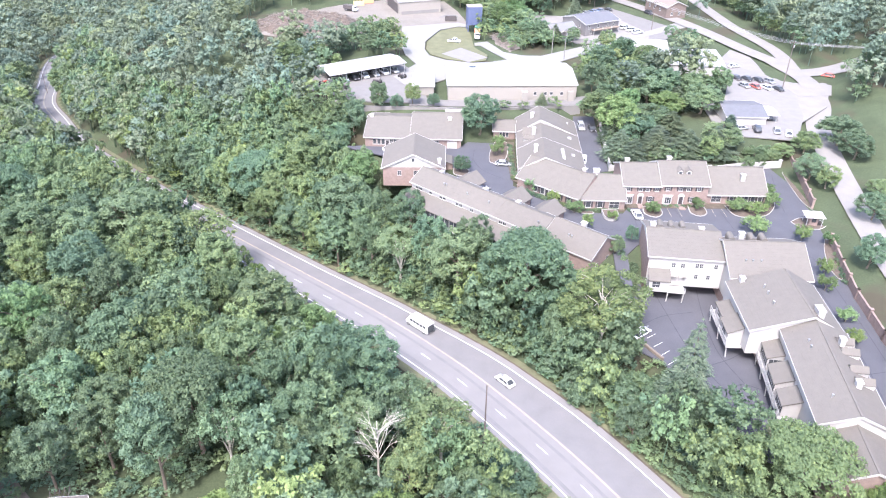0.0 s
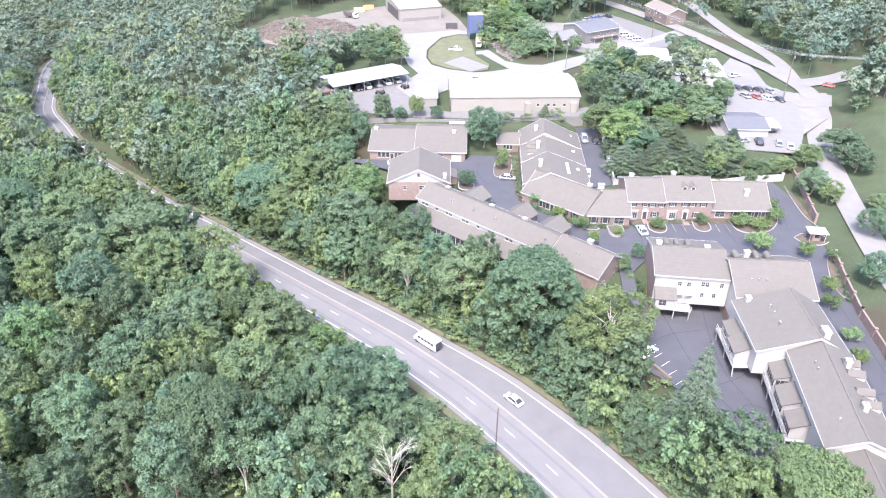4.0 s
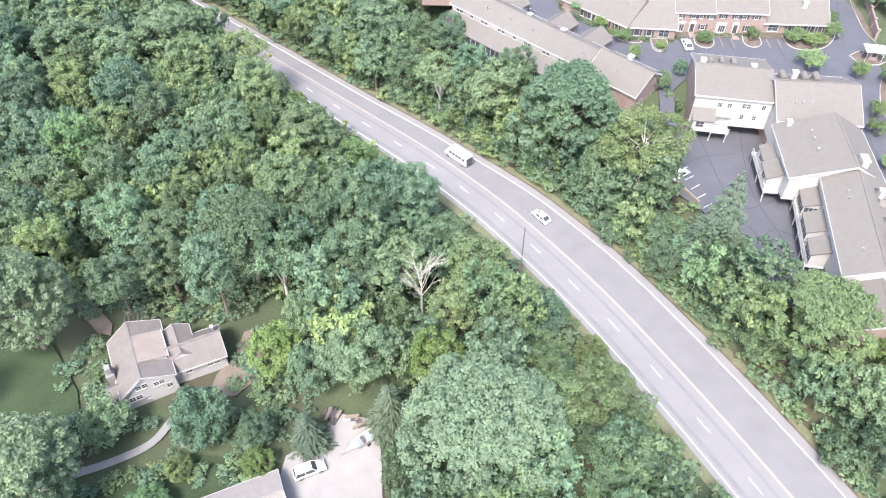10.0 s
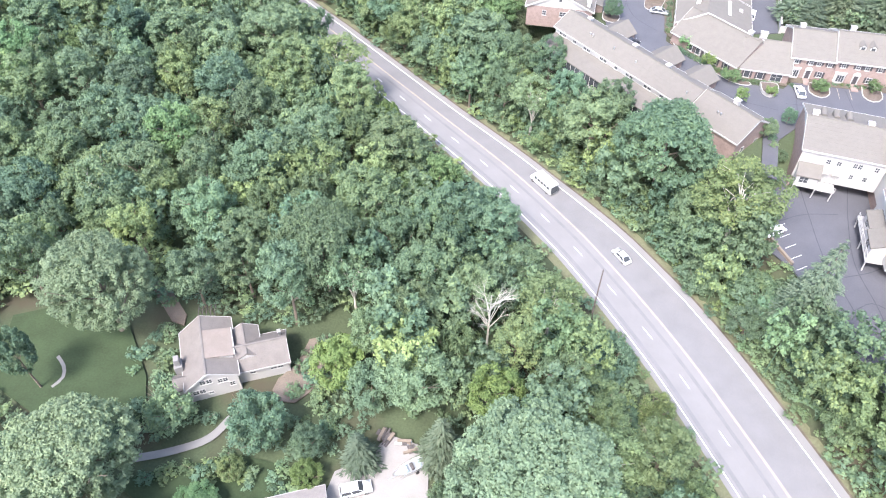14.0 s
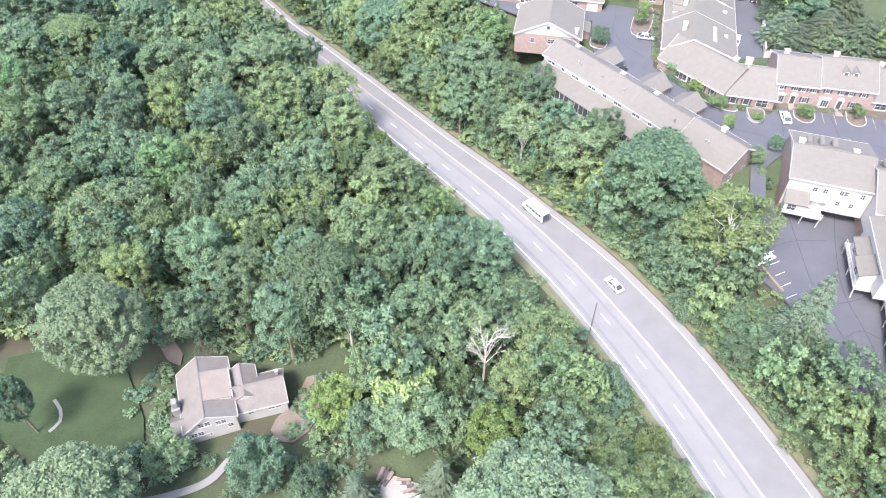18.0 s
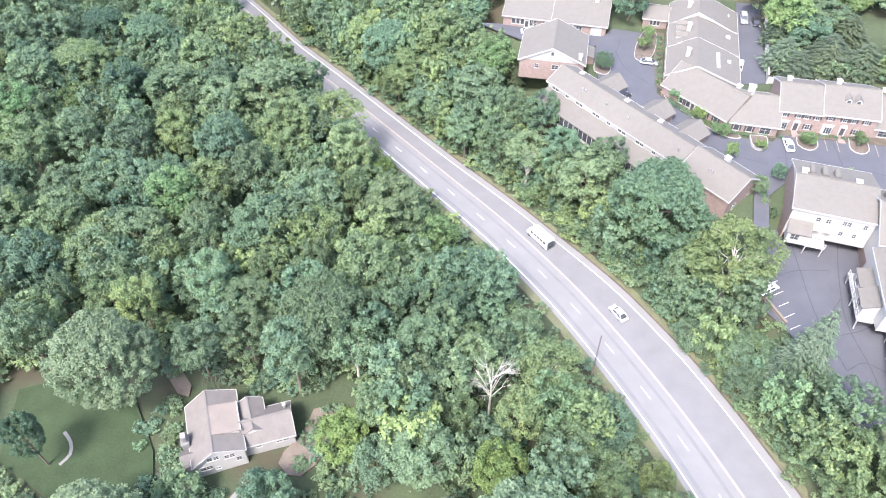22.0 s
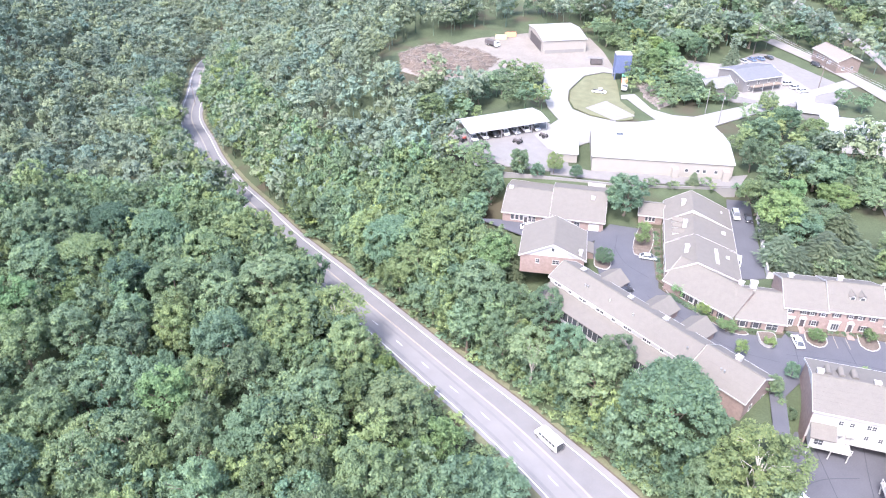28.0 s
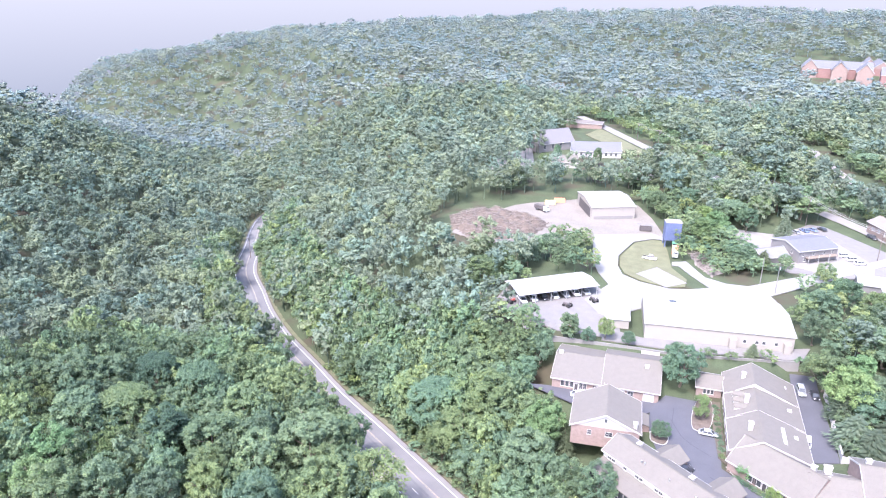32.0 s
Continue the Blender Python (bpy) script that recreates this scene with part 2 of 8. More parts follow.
def ground_mat():
    """Forest floor and grass, mixed by broad noise."""
    m = mat("ground_cover", (0.058, 0.075, 0.04), 0.95, vary=0.3, scale=0.15, fine=2.5, bump=0.5)
    nt = m.node_tree
    b = nt.nodes["Principled BSDF"]
    old = b.inputs["Base Color"].links[0].from_socket
    n = nt.nodes.new("ShaderNodeTexNoise")
    n.inputs["Scale"].default_value = 0.06
    n.inputs["Detail"].default_value = 6
    g = nt.nodes.new("ShaderNodeNewGeometry")
    nt.links.new(g.outputs["Position"], n.inputs["Vector"])
    r = nt.nodes.new("ShaderNodeMapRange")
    r.inputs["From Min"].default_value, r.inputs["From Max"].default_value = 0.52, 0.66
    nt.links.new(n.outputs["Fac"], r.inputs["Value"])
    mx = nt.nodes.new("ShaderNodeMix")
    mx.data_type = "RGBA"
    nt.links.new(r.outputs[0], mx.inputs[0])
    nt.links.new(old, mx.inputs[6])
    mx.inputs[7].default_value = (0.062, 0.055, 0.036, 1)
    nt.links.new(mx.outputs[2], b.inputs["Base Color"])
    return m


GROUND = ground_mat()


# ---- mesh helpers ----
def mesh_of(bm, material, smooth=False):
    me = bpy.data.meshes.new("mesh")
    bm.to_mesh(me)
    bm.free()
    me.materials.append(material)
    if smooth:
        me.polygons.foreach_set("use_smooth", [True] * len(me.polygons))
    return me


def part(name, bm, material, parent=None, label="", smooth=False):
    """One mesh object under a thing or a part."""
    ob = new(name, bm if isinstance(bm, bpy.types.Mesh) else mesh_of(bm, material, smooth))
    if parent is not None:
        ob.parent = parent
    if label:
        ob["label"] = label
    return ob


def thing(name, m, label, category, group="", kind=""):
    """An empty at the base of a thing, to carry its parts."""
    ob = new(name)
    ob.empty_display_size = 0.3
    ob.matrix_world = m
    return tagged(ob, label, category, group, kind)


def box(bm, x0, y0, z0, x1, y1, z1, bevel=0.0):
    """A block between two corners."""
    c = [(x0, y0, z0), (x1, y0, z0), (x1, y1, z0), (x0, y1, z0), (x0, y0, z1), (x1, y0, z1), (x1, y1, z1), (x0, y1, z1)]
    v = [bm.verts.new(p) for p in c]
    fs = [bm.faces.new([v[i] for i in q]) for q in ((3, 2, 1, 0), (4, 5, 6, 7), (0, 1, 5, 4), (1, 2, 6, 5), (2, 3, 7, 6), (3, 0, 4, 7))]
    if bevel:
        bmesh.ops.bevel(bm, geom=list({e for f in fs for e in f.edges}), offset=bevel, segments=1, affect="EDGES")
    return v


def cyl(bm, a, b, r0, r1, n=8):
    """A tapered round bar from a to b."""
    a, b = Vector(a), Vector(b)
    q = (b - a).to_track_quat("Z", "Y").to_matrix()
    ring = []
    for p, r in ((a, r0), (b, r1)):
        ring.append([bm.verts.new(p + q @ Vector((r * math.cos(k * math.tau / n), r * math.sin(k * math.tau / n), 0))) for k in range(n)])
    for k in range(n):
        bm.faces.new((ring[0][k], ring[0][(k + 1) % n], ring[1][(k + 1) % n], ring[1][k]))
    bm.faces.new(ring[0][::-1])
    bm.faces.new(ring[1])


def prism(bm, pts, z0, z1):
    """A slab over a polygon, its corners in order."""
    area = sum(a[0] * b[1] - b[0] * a[1] for a, b in zip(pts, pts[1:] + pts[:1]))
    if area < 0:
        pts = pts[::-1]
    lo = [bm.verts.new((p[0], p[1], z0)) for p in pts]
    hi = [bm.verts.new((p[0], p[1], z1)) for p in pts]
    n = len(pts)
    bm.faces.new(hi)
    bm.faces.new(lo[::-1])
    for k in range(n):
        bm.faces.new((lo[k], lo[(k + 1) % n], hi[(k + 1) % n], hi[k]))
    bm.normal_update()


def extrude_x(bm, profile, x0, x1):
    """A profile in y and z, drawn from x0 to x1."""
    a = [bm.verts.new((x0, p[0], p[1])) for p in profile]
    b = [bm.verts.new((x1, p[0], p[1])) for p in profile]
    n = len(profile)
    bm.faces.new(a[::-1])
    bm.faces.new(b)
    for k in range(n):
        bm.faces.new((a[k], a[(k + 1) % n], b[(k + 1) % n], b[k]))
    bmesh.ops.recalc_face_normals(bm, faces=bm.faces)


def smoothline(pts, step=3.0):
    """A smooth curve through points, as evenly spaced points (Catmull-Rom)."""
    p = np.array(pts, float)
    p = np.vstack([2 * p[0] - p[1], p, 2 * p[-1] - p[-2]])
    out = []
    for i in range(1, len(p) - 2):
        n = max(2, int(np.linalg.norm(p[i + 1] - p[i]) / step))
        for k in range(n):
            t = k / n
            out.append(0.5 * (2 * p[i] + (p[i + 1] - p[i - 1]) * t + (2 * p[i - 1] - 5 * p[i] + 4 * p[i + 1] - p[i + 2]) * t * t
                              + (3 * p[i] - p[i - 1] - 3 * p[i + 1] + p[i + 2]) * t ** 3))
    out.append(p[-2])
    return np.array(out)


# ---- the plan of the land ----
ROAD = smoothline([(110, -90), (94, -45), (80, -8), (70, 15), (62.2, 31.5), (54.6, 47.5), (46.4, 62.5), (37.5, 77.5), (28, 92.5), (17, 107.5), (4.6, 122.5), (-12, 140), (-33.6, 160), (-55.2, 180), (-76.8, 200), (-98.8, 220),
                   (-120, 242), (-142.5, 265), (-163, 290), (-180.5, 315), (-204.7, 350), (-227.1, 400), (-249.6, 450), (-258, 482), (-256, 512), (-244, 545)])
# the valley that the road follows and leaves
VALLEY = smoothline([(110, -90), (94, -45), (80, -8), (70, 15), (54.6, 47.5), (37.5, 77.5), (17, 107.5), (4.6, 122.5), (-33.6, 160), (-76.8, 200), (-120, 242), (-163, 290), (-204.7, 350), (-249.6, 450), (-285, 520), (-345, 620), (-440, 760), (-560, 940)], 6.0)
# half widths of the road to its edge lines, by y: the side of the houses loses a lane downhill
EDGE_Y = (40, 100, 115, 135, 160, 190, 250, 300)
EDGE_HOUSES = (7.5, 7.7, 7.1, 5.2, 4.2, 4.1, 4.0, 4.0)
EDGE_WOOD = (7.6, 7.7, 7.6, 7.5, 7.3, 7.2, 6.2, 5.6)


def road_z(y):
    """The road falls away to the north."""
    return np.interp(y, [-90, 40, 80, 120, 140, 160, 200, 240, 290, 350, 450, 545, 700, 940], [6.5, 2.5, 0.8, -0.9, -2.6, -4.6, -9.0, -13.7, -19.7, -27.0, -39.0, -46.0, -60.0, -72.0])


def road_edge(y, wood):
    """From the centre line to the outer rim of the shoulder."""
    return np.where(wood, np.interp(y, EDGE_Y, EDGE_WOOD) + 1.3, np.interp(y, EDGE_Y, EDGE_HOUSES) + 1.7)


STREET = smoothline([(97, 60), (98.5, 85), (101, 112), (105.5, 143), (111, 172), (115, 192), (120, 213), (129, 234), (133, 258), (125, 290), (113, 330), (96, 366), (70, 408), (40, 440), (10, 492), (-24, 560), (-45, 600)])
SPUR = smoothline([(133, 262), (150, 268), (185, 290), (240, 310)])
UPPER_STREET = smoothline([(133, 262), (135, 292), (130, 330), (127, 385), (118, 430), (112, 475), (110, 530)])


def along(line, x, y):
    """For many places: the distance to a line, signed to its left, and the index of the nearest point."""
    x, y = np.ravel(x), np.ravel(y)
    tang = np.gradient(line, axis=0)
    best = np.full(x.shape, 1e9)
    idx = np.zeros(x.shape, int)
    for k in range(len(line)):
        d = (x - line[k, 0]) ** 2 + (y - line[k, 1]) ** 2
        m = d < best
        best[m], idx[m] = d[m], k
    t = tang[idx] / np.linalg.norm(tang[idx], axis=1)[:, None]
    s = t[:, 0] * (y - line[idx, 1]) - t[:, 1] * (x - line[idx, 0])
    return np.sqrt(best), s, idx


def inside(poly, x, y):
    c = np.zeros(x.shape, bool)
    for (x0, y0), (x1, y1) in zip(poly, poly[1:] + poly[:1]):
        m = ((y0 > y) != (y1 > y)) & (x < (x1 - x0) * (y - y0) / (y1 - y0 + 1e-9) + x0)
        c ^= m
    return c


def gap(poly, x, y):
    """The distance to a polygon, 0 inside it."""
    d = np.full(x.shape, 1e9)
    for (x0, y0), (x1, y1) in zip(poly, poly[1:] + poly[:1]):
        l2 = (x1 - x0) ** 2 + (y1 - y0) ** 2
        t = np.clip(((x - x0) * (x1 - x0) + (y - y0) * (y1 - y0)) / l2, 0, 1)
        d = np.minimum(d, np.hypot(x - x0 - t * (x1 - x0), y - y0 - t * (y1 - y0)))
    d[inside(poly, x, y)] = 0
    return d


def ease(t):
    t = np.clip(t, 0, 1)
    return t * t * (3 - 2 * t)


LOWER_LOT = [(43.5, 126), (42.5, 112), (46, 108.5), (54, 93), (57, 84), (62, 80), (66, 82), (69, 108), (66, 122), (66, 136), (47, 136)]
UPPER_LOT = [(21, 176), (30, 166.5), (37, 161), (48, 160.8), (50, 164), (86, 164), (88, 182), (96, 190), (98, 178), (97, 165), (99, 154), (95, 146), (91.5, 137.5), (91, 131), (89.5, 110), (86, 84), (80, 68),
             (74, 66), (75, 80), (80, 108), (83, 122), (83, 141), (66, 146), (49, 146), (45, 141), (43.5, 128), (40.5, 129), (42, 143), (40, 146), (16, 168), (6, 180), (4, 190), (5, 199), (9, 206), (18, 205), (20, 192), (21.5, 184)]
G_LOT = [(44.5, 226), (51.3, 226), (50, 208), (48.6, 184), (42.6, 182.5), (41, 190), (43, 212)]
A_COURT = [(-30, 203), (-16, 196), (4, 196), (8, 201), (6, 203), (-24, 203.5)]
HOUSE_YARD = [(-98, 52), (-64, 40), (-10, 38), (-9, 60), (-22, 62), (-34, 72), (-44, 84), (-80, 84), (-96, 72)]
YARD = [(-88, 300), (-60, 300), (-34, 300), (-24, 282), (-50, 258), (-48, 243), (-24, 230), (2, 224), (46, 226), (56, 236), (62, 262), (78, 256), (104, 252), (122, 250), (120, 290), (108, 330), (96, 362), (84, 366), (62, 340), (30, 340), (8, 384), (-34, 384), (-52, 362), (-84, 352)]
GREY_LOT = [(86, 204), (108, 200), (118, 220), (126, 250), (110, 280), (104, 252), (96, 232), (88, 230)]
CHURCH_LOT = [(-86, 400), (-60, 408), (-50, 500), (-40, 560), (4, 570), (30, 470), (14, 470), (-16, 420), (-60, 395)]
# polygon, height, width of the slope round it
PADS = [(YARD, 19.5, 26), (GREY_LOT, 19.5, 18), (CHURCH_LOT, 22.0, 40), (UPPER_LOT, 15.5, 14), (G_LOT, 16.5, 5), (A_COURT, 15.0, 6), (LOWER_LOT, 10.5, 5), (HOUSE_YARD, 5.5, 16)]


def height(x, y):
    """The height of the land at many places at once."""
    shape = np.shape(x)
    x, y = np.ravel(np.asarray(x, float)), np.ravel(np.asarray(y, float))
    d, s, i = along(VALLEY, x, y)
    wood = s > 0
    far = np.hypot(x, y)
    base = road_z(VALLEY[i, 1]) * (1 - ease((far - 930) / 330))
    half = road_edge(VALLEY[i, 1], wood)
    r = np.clip(d - half, 0, None)
    roll = 2.5 * np.sin(x / 46 + 1.3) * np.sin(y / 57) + 1.5 * np.sin(x / 21 + y / 33)
    # the houses stand on a plateau above the road; across the road a hill rises downstream
    bank = 10.5 * ease(r / 24) + 6 * ease((r - 18) / 40) + 4 * ease((r - 50) / 80) + base * (1 - ease(r / 130))
    hill = base + 3 * ease(r / 16) + 4 * ease((r - 16) / 90) + 94 * ease((r - 10) / 230) * ease((VALLEY[i, 1] - 150) / 260) * (1 - ease((far - 620) / 380)) + 22 * ease((far - 900) / 350)
    h = np.where(wood, hill, bank) + roll * ease((r - 12) / 40)
    h += np.where(wood, 20 * ease((r - 60) / 420), 22 * ease((far - 450) / 1200)) * ease((far - 150) / 300) * (1 - ease((far - 850) / 300) * wood)
    h += 5 * np.sin(x / 170 + 0.7) * np.sin(y / 210 + 0.4) * ease((far - 420) / 400)
    # the far ridge climbs to the east, and the plateau breaks off in the north-west
    west = np.degrees(np.arctan2(-x, np.maximum(y, 1)))
    h += (np.interp(west, [-20, 0, 18, 30, 41], [30, 24, 4, -18, -44])) * ease((far - 880) / 350)
    edge = -(x + 8) * 0.755 - (y - 20) * 0.656
    h -= 500 * ease((edge + 60) / 420) * ease((far - 800) / 420)
    h -= 1500 * ease((far - 1320) / 1500)
    for poly, z, slope in PADS:
        g = gap(poly, x, y)
        w = 1 - ease(g / slope)
        h = h * (1 - w) + z * w
    for line, half, z in ((STREET, 5.5, None), (UPPER_STREET, 4.5, 20.5), (SPUR, 5, 20.0)):
        dd, ss, ii = along(line, x, y)
        zz = np.interp(line[ii, 1], [100, 170, 230, 300, 400, 560], [15.8, 16.4, 19.2, 19.6, 20.6, 22.2]) if z is None else z
        w = 1 - ease((dd - half) / 12)
        h = h * (1 - w) + zz * w
    d, s, i = along(ROAD, x, y)
    w = 1 - ease((d - road_edge(ROAD[i, 1], s > 0) + 0.4) / 2.2)
    h = h * (1 - w) + (road_z(ROAD[i, 1]) - 0.05) * w
    return h.reshape(shape)


def h_at(x, y):
    return float(height(np.array([x]), np.array([y]))[0])


def axis_steps(lo, hi, fine_lo, fine_hi, fine):
    a = list(np.arange(fine_lo, fine_hi + 0.1, fine))
    step = fine
    while a[-1] < hi:
        step *= 1.22
        a.append(a[-1] + step)
    step = fine
    while a[0] > lo:
        step *= 1.22
        a.insert(0, a[0] - step)
    return np.array(a)


def sheet_mesh(x, y, z, material):
    """A grid sheet from arrays of places."""
    n, m = x.shape
    me = bpy.data.meshes.new("sheet")
    co = np.stack([x, y, z], -1).reshape(-1, 3)
    k = np.arange(n * m).reshape(n, m)
    q = np.stack([k[:-1, :-1], k[1:, :-1], k[1:, 1:], k[:-1, 1:]], -1).reshape(-1, 4)
    me.vertices.add(len(co))
    me.vertices.foreach_set("co", co.ravel())
    me.loops.add(q.size)
    me.loops.foreach_set("vertex_index", q.ravel())
    me.polygons.add(len(q))
    me.polygons.foreach_set("loop_start", np.arange(0, q.size, 4))
    me.polygons.foreach_set("use_smooth", np.ones(len(q), bool))
    me.update(calc_edges=True)
    me.materials.append(material)
    return me


gx = axis_steps(-4200, 4200, -250, 170, 3.5)
gy = axis_steps(-1500, 4600, 10, 420, 3.5)
GX, GY = np.meshgrid(gx, gy, indexing="ij")
GZ = height(GX, GY)
GZ -= 0.35
ground = tagged(new("ground", sheet_mesh(GX, GY, GZ, GROUND)), "wooded ground with grass, leaf litter and bare soil", "ground", kind="structure")


def ribbon(name, line, offs, material, lift, parent=None, label="", category="", kind="structure", zf=None, keep=None):
    """A strip along a line between two offsets to its left, laid on the land."""
    tang = np.gradient(line, axis=0)
    tang /= np.linalg.norm(tang, axis=1)[:, None]
    nrm = np.stack([-tang[:, 1], tang[:, 0]], 1)
    n = len(line)
    lo, hi = [np.broadcast_to(np.asarray(o, float), n) for o in offs]
    cols = np.stack([line + nrm * (lo + (hi - lo) * k / 4)[:, None] for k in range(5)], 1)
    z = (zf(line[:, 0], line[:, 1]) if zf else height(line[:, 0], line[:, 1]))[:, None] + lift + np.zeros((n, 5))
    ob = new(name, sheet_mesh(cols[:, :, 0], cols[:, :, 1], z, material))
    ob.data.flip_normals()
    if parent is not None:
        ob.parent = parent
        if label:
            ob["label"] = label
    else:
        tagged(ob, label, category, kind=kind)
    return ob


PAVED = []


def slab(name, poly, z, material, label, category, parent=None, thick=0.3, kind="structure"):
    """A flat paved or planted area with real edges."""
    PAVED.append([tuple(p) for p in poly])
    bm = bmesh.new()
    prism(bm, [tuple(p) for p in poly], z - thick, z)
    bmesh.ops.triangulate(bm, faces=bm.faces)
    ob = part(name, bm, material, parent)
    if parent is None:
        tagged(ob, label, category, kind=kind)
    elif label:
        ob["label"] = label
    return ob


def lane_z(x, y):
    return road_z(y)


WR = np.interp(ROAD[:, 1], EDGE_Y, EDGE_HOUSES)
WL = np.interp(ROAD[:, 1], EDGE_Y, EDGE_WOOD)
# the line runs away from the viewer: its left is the wood, its right the houses
road = ribbon("road", ROAD, (-WR - 1.7, WL + 1.1), ASPHALT_OLD, 0.03, label="worn grey asphalt highway curving downhill through the woods", category="road", zf=lane_z)
ribbon("edge_line", ROAD, (WL - 0.08, WL + 0.08), PAINT_WHITE, 0.045, road, "white edge line", zf=lane_z)
ribbon("edge_line", ROAD, (-WR - 0.08, -WR + 0.08), PAINT_WHITE, 0.045, road, "white edge line", zf=lane_z)
ribbon("centre_line", ROAD, (0.07, 0.19), PAINT_FADED, 0.045, road, "faded double centre line", zf=lane_z)
ribbon("centre_line", ROAD, (-0.19, -0.07), PAINT_FADED, 0.045, road, "faded double centre line", zf=lane_z)
seg = np.concatenate([[0], np.cumsum(np.linalg.norm(np.diff(ROAD, axis=0), axis=1))])


def on_road(s, off):
    """A pose on the road's surface, x along it, at a distance along it and an offset to its left."""
    p = np.array([np.interp(s, seg, ROAD[:, 0]), np.interp(s, seg, ROAD[:, 1])])
    q = np.array([np.interp(s + 0.5, seg, ROAD[:, 0]), np.interp(s + 0.5, seg, ROAD[:, 1])])
    t = (q - p) / np.linalg.norm(q - p)
    dz = float(road_z(q[1]) - road_z(p[1]))
    p = p + np.array([-t[1], t[0]]) * off
    return pose(p[0], p[1], float(np.interp(s, seg, road_z(ROAD[:, 1]))), 0, 0, math.degrees(math.atan2(t[1], t[0]))) @ pose(0, 0, 0, 0, -math.degrees(math.atan2(dz, 0.5)), 0)


def station(x, y):
    """The distance along the road of the place nearest to x, y."""
    return float(seg[np.argmin(np.hypot(ROAD[:, 0] - x, ROAD[:, 1] - y))])


def dash(off, s):
    bm = bmesh.new()
    box(bm, -1.5, -0.06, 0.032, 1.5, 0.06, 0.047)
    ob = part("lane_dash", bm, PAINT_WHITE, road, "white lane dash")
    ob.matrix_local = on_road(s, off)


s0 = station(24.0, 96.0)
for k in range(-9, 26):
    w = float(np.interp(s0 + 12.4 * k, seg, WL))
    dash(w * 0.5, s0 + 12.4 * k)
for k in range(-9, -4):
    dash(-3.8, s0 + 12.4 * k)
# wheel tracks, seams and the darker lanes beside the houses
ribbon("resurfaced_lane", ROAD, (-WR + 0.15, -0.35), mat("newer_asphalt", (0.165, 0.161, 0.166), 0.8, vary=0.12, scale=0.25, fine=8, bump=0.08), 0.036, road, "darker resurfaced lanes", zf=lane_z)
TRACK = mat("polished_asphalt", (0.168, 0.163, 0.168), 0.75, vary=0.14, scale=0.3, fine=5, bump=0.05)
ribbon("wheel_track", ROAD, (WL - 1.5, WL - 0.7), TRACK, 0.037, road, "dark oily wheel track", zf=lane_z)
ribbon("wheel_track", ROAD, (WL * 0.5 - 2.2, WL * 0.5 - 1.5), TRACK, 0.037, road, "dark oily wheel track", zf=lane_z)
ribbon("verge", ROAD, (-WR - 2.15, -WR - 1.65), LITTER, 0.02, label="strip of dark soil and litter beside the road", category="verge", zf=lane_z)
ribbon("verge", ROAD, (-WR - 3.7, -WR - 2.15), LAWN_DRY, 0.02, label="strip of thin grass below the bank", category="verge", zf=lane_z)
ribbon("verge", ROAD, (WL + 1.05, WL + 3.0), LAWN_DRY, 0.02, label="strip of grass beside the road", category="verge", zf=lane_z)
ribbon("street", STREET, (-3.6, 3.6), ASPHALT_STREET, 0.06, label="pale worn asphalt side street", category="street")
ribbon("street", UPPER_STREET, (-3.0, 3.0), ASPHALT_STREET, 0.10, label="pale side street climbing past the houses", category="street")
ribbon("street", SPUR, (-3.8, 3.8), ASPHALT_STREET, 0.12, label="pale side street leading off the junction", category="street")
slab("junction", [(124, 238), (136, 240), (146, 262), (150, 272), (138, 276), (128, 272), (122, 256)], 19.58, ASPHALT_STREET, "open pale asphalt street junction", "junction")
slab("parking_lot", LOWER_LOT, 10.5, ASPHALT_DARK, "dark sealed asphalt parking lot behind the townhouses", "parking lot")
slab("parking_lot", UPPER_LOT, 15.5, ASPHALT_DARK, "dark sealed asphalt drive between the townhouses", "parking lot")
slab("parking_lot", G_LOT, 16.5, ASPHALT_DARK, "narrow dark asphalt parking lot behind townhouses", "parking lot")
slab("parking_lot", A_COURT, 15.1, ASPHALT_DARK, "small dark asphalt court beside townhouses", "parking lot")
slab("parking_lot", GREY_LOT, 19.55, CONCRETE, "pale worn parking lot by the junction", "parking lot")
slab("yard_paving", [(-48, 243), (-24, 230), (-4, 229), (-6, 252), (-9, 262), (-18, 276), (-46, 258)], 19.56, GRAVEL, "grey gravel yard round the open vehicle shed", "yard")
slab("yard_paving", [(-17.8, 315.4), (-17.9, 326.3), (7.1, 334.3), (12.1, 329.3), (12.0, 326.6), (7.1, 327.4), (-1.0, 321.5), (-6.9, 303.0), (-6.9, 291.6), (-4.8, 282.9), (1.8, 277.3), (11.9, 273.6), (19.4, 275.0), (26.1, 278.2), (20.0, 289.4), (16.1, 297.7), (13.7, 297.3), (13.8, 301.1), (19.3, 303.3), (25.2, 288.2), (32.5, 283.8), (40.0, 283.5), (49.7, 290.7), (65.5, 302.2), (82.2, 314.7), (92.7, 323.3), (111.5, 340), (115, 332), (93.5, 317.2), (72.6, 299.2), (63.6, 291.3), (46.6, 276.2), (50.2, 262.9), (2.1, 253.9), (-8.2, 243.6), (-11.8, 245.6), (-17.3, 256.2), (-9.6, 271.9), (-14.1, 283.0), (-17.0, 297.2)], 19.62, CONCRETE_PALE, "bleached white concrete yard and looping drive", "yard")
slab("lot_apron", [(108.3, 277.9), (118.8, 294.5), (127.7, 277.4), (136.3, 256.6), (141.4, 252.9), (129.4, 228.6), (114.9, 214.3), (106.9, 200.9), (104.9, 209.8), (115.7, 231.6), (118.7, 253.2), (111.9, 265.1)], 19.53, ASPHALT_STREET, "pale asphalt apron joining the lot to the street", "apron")
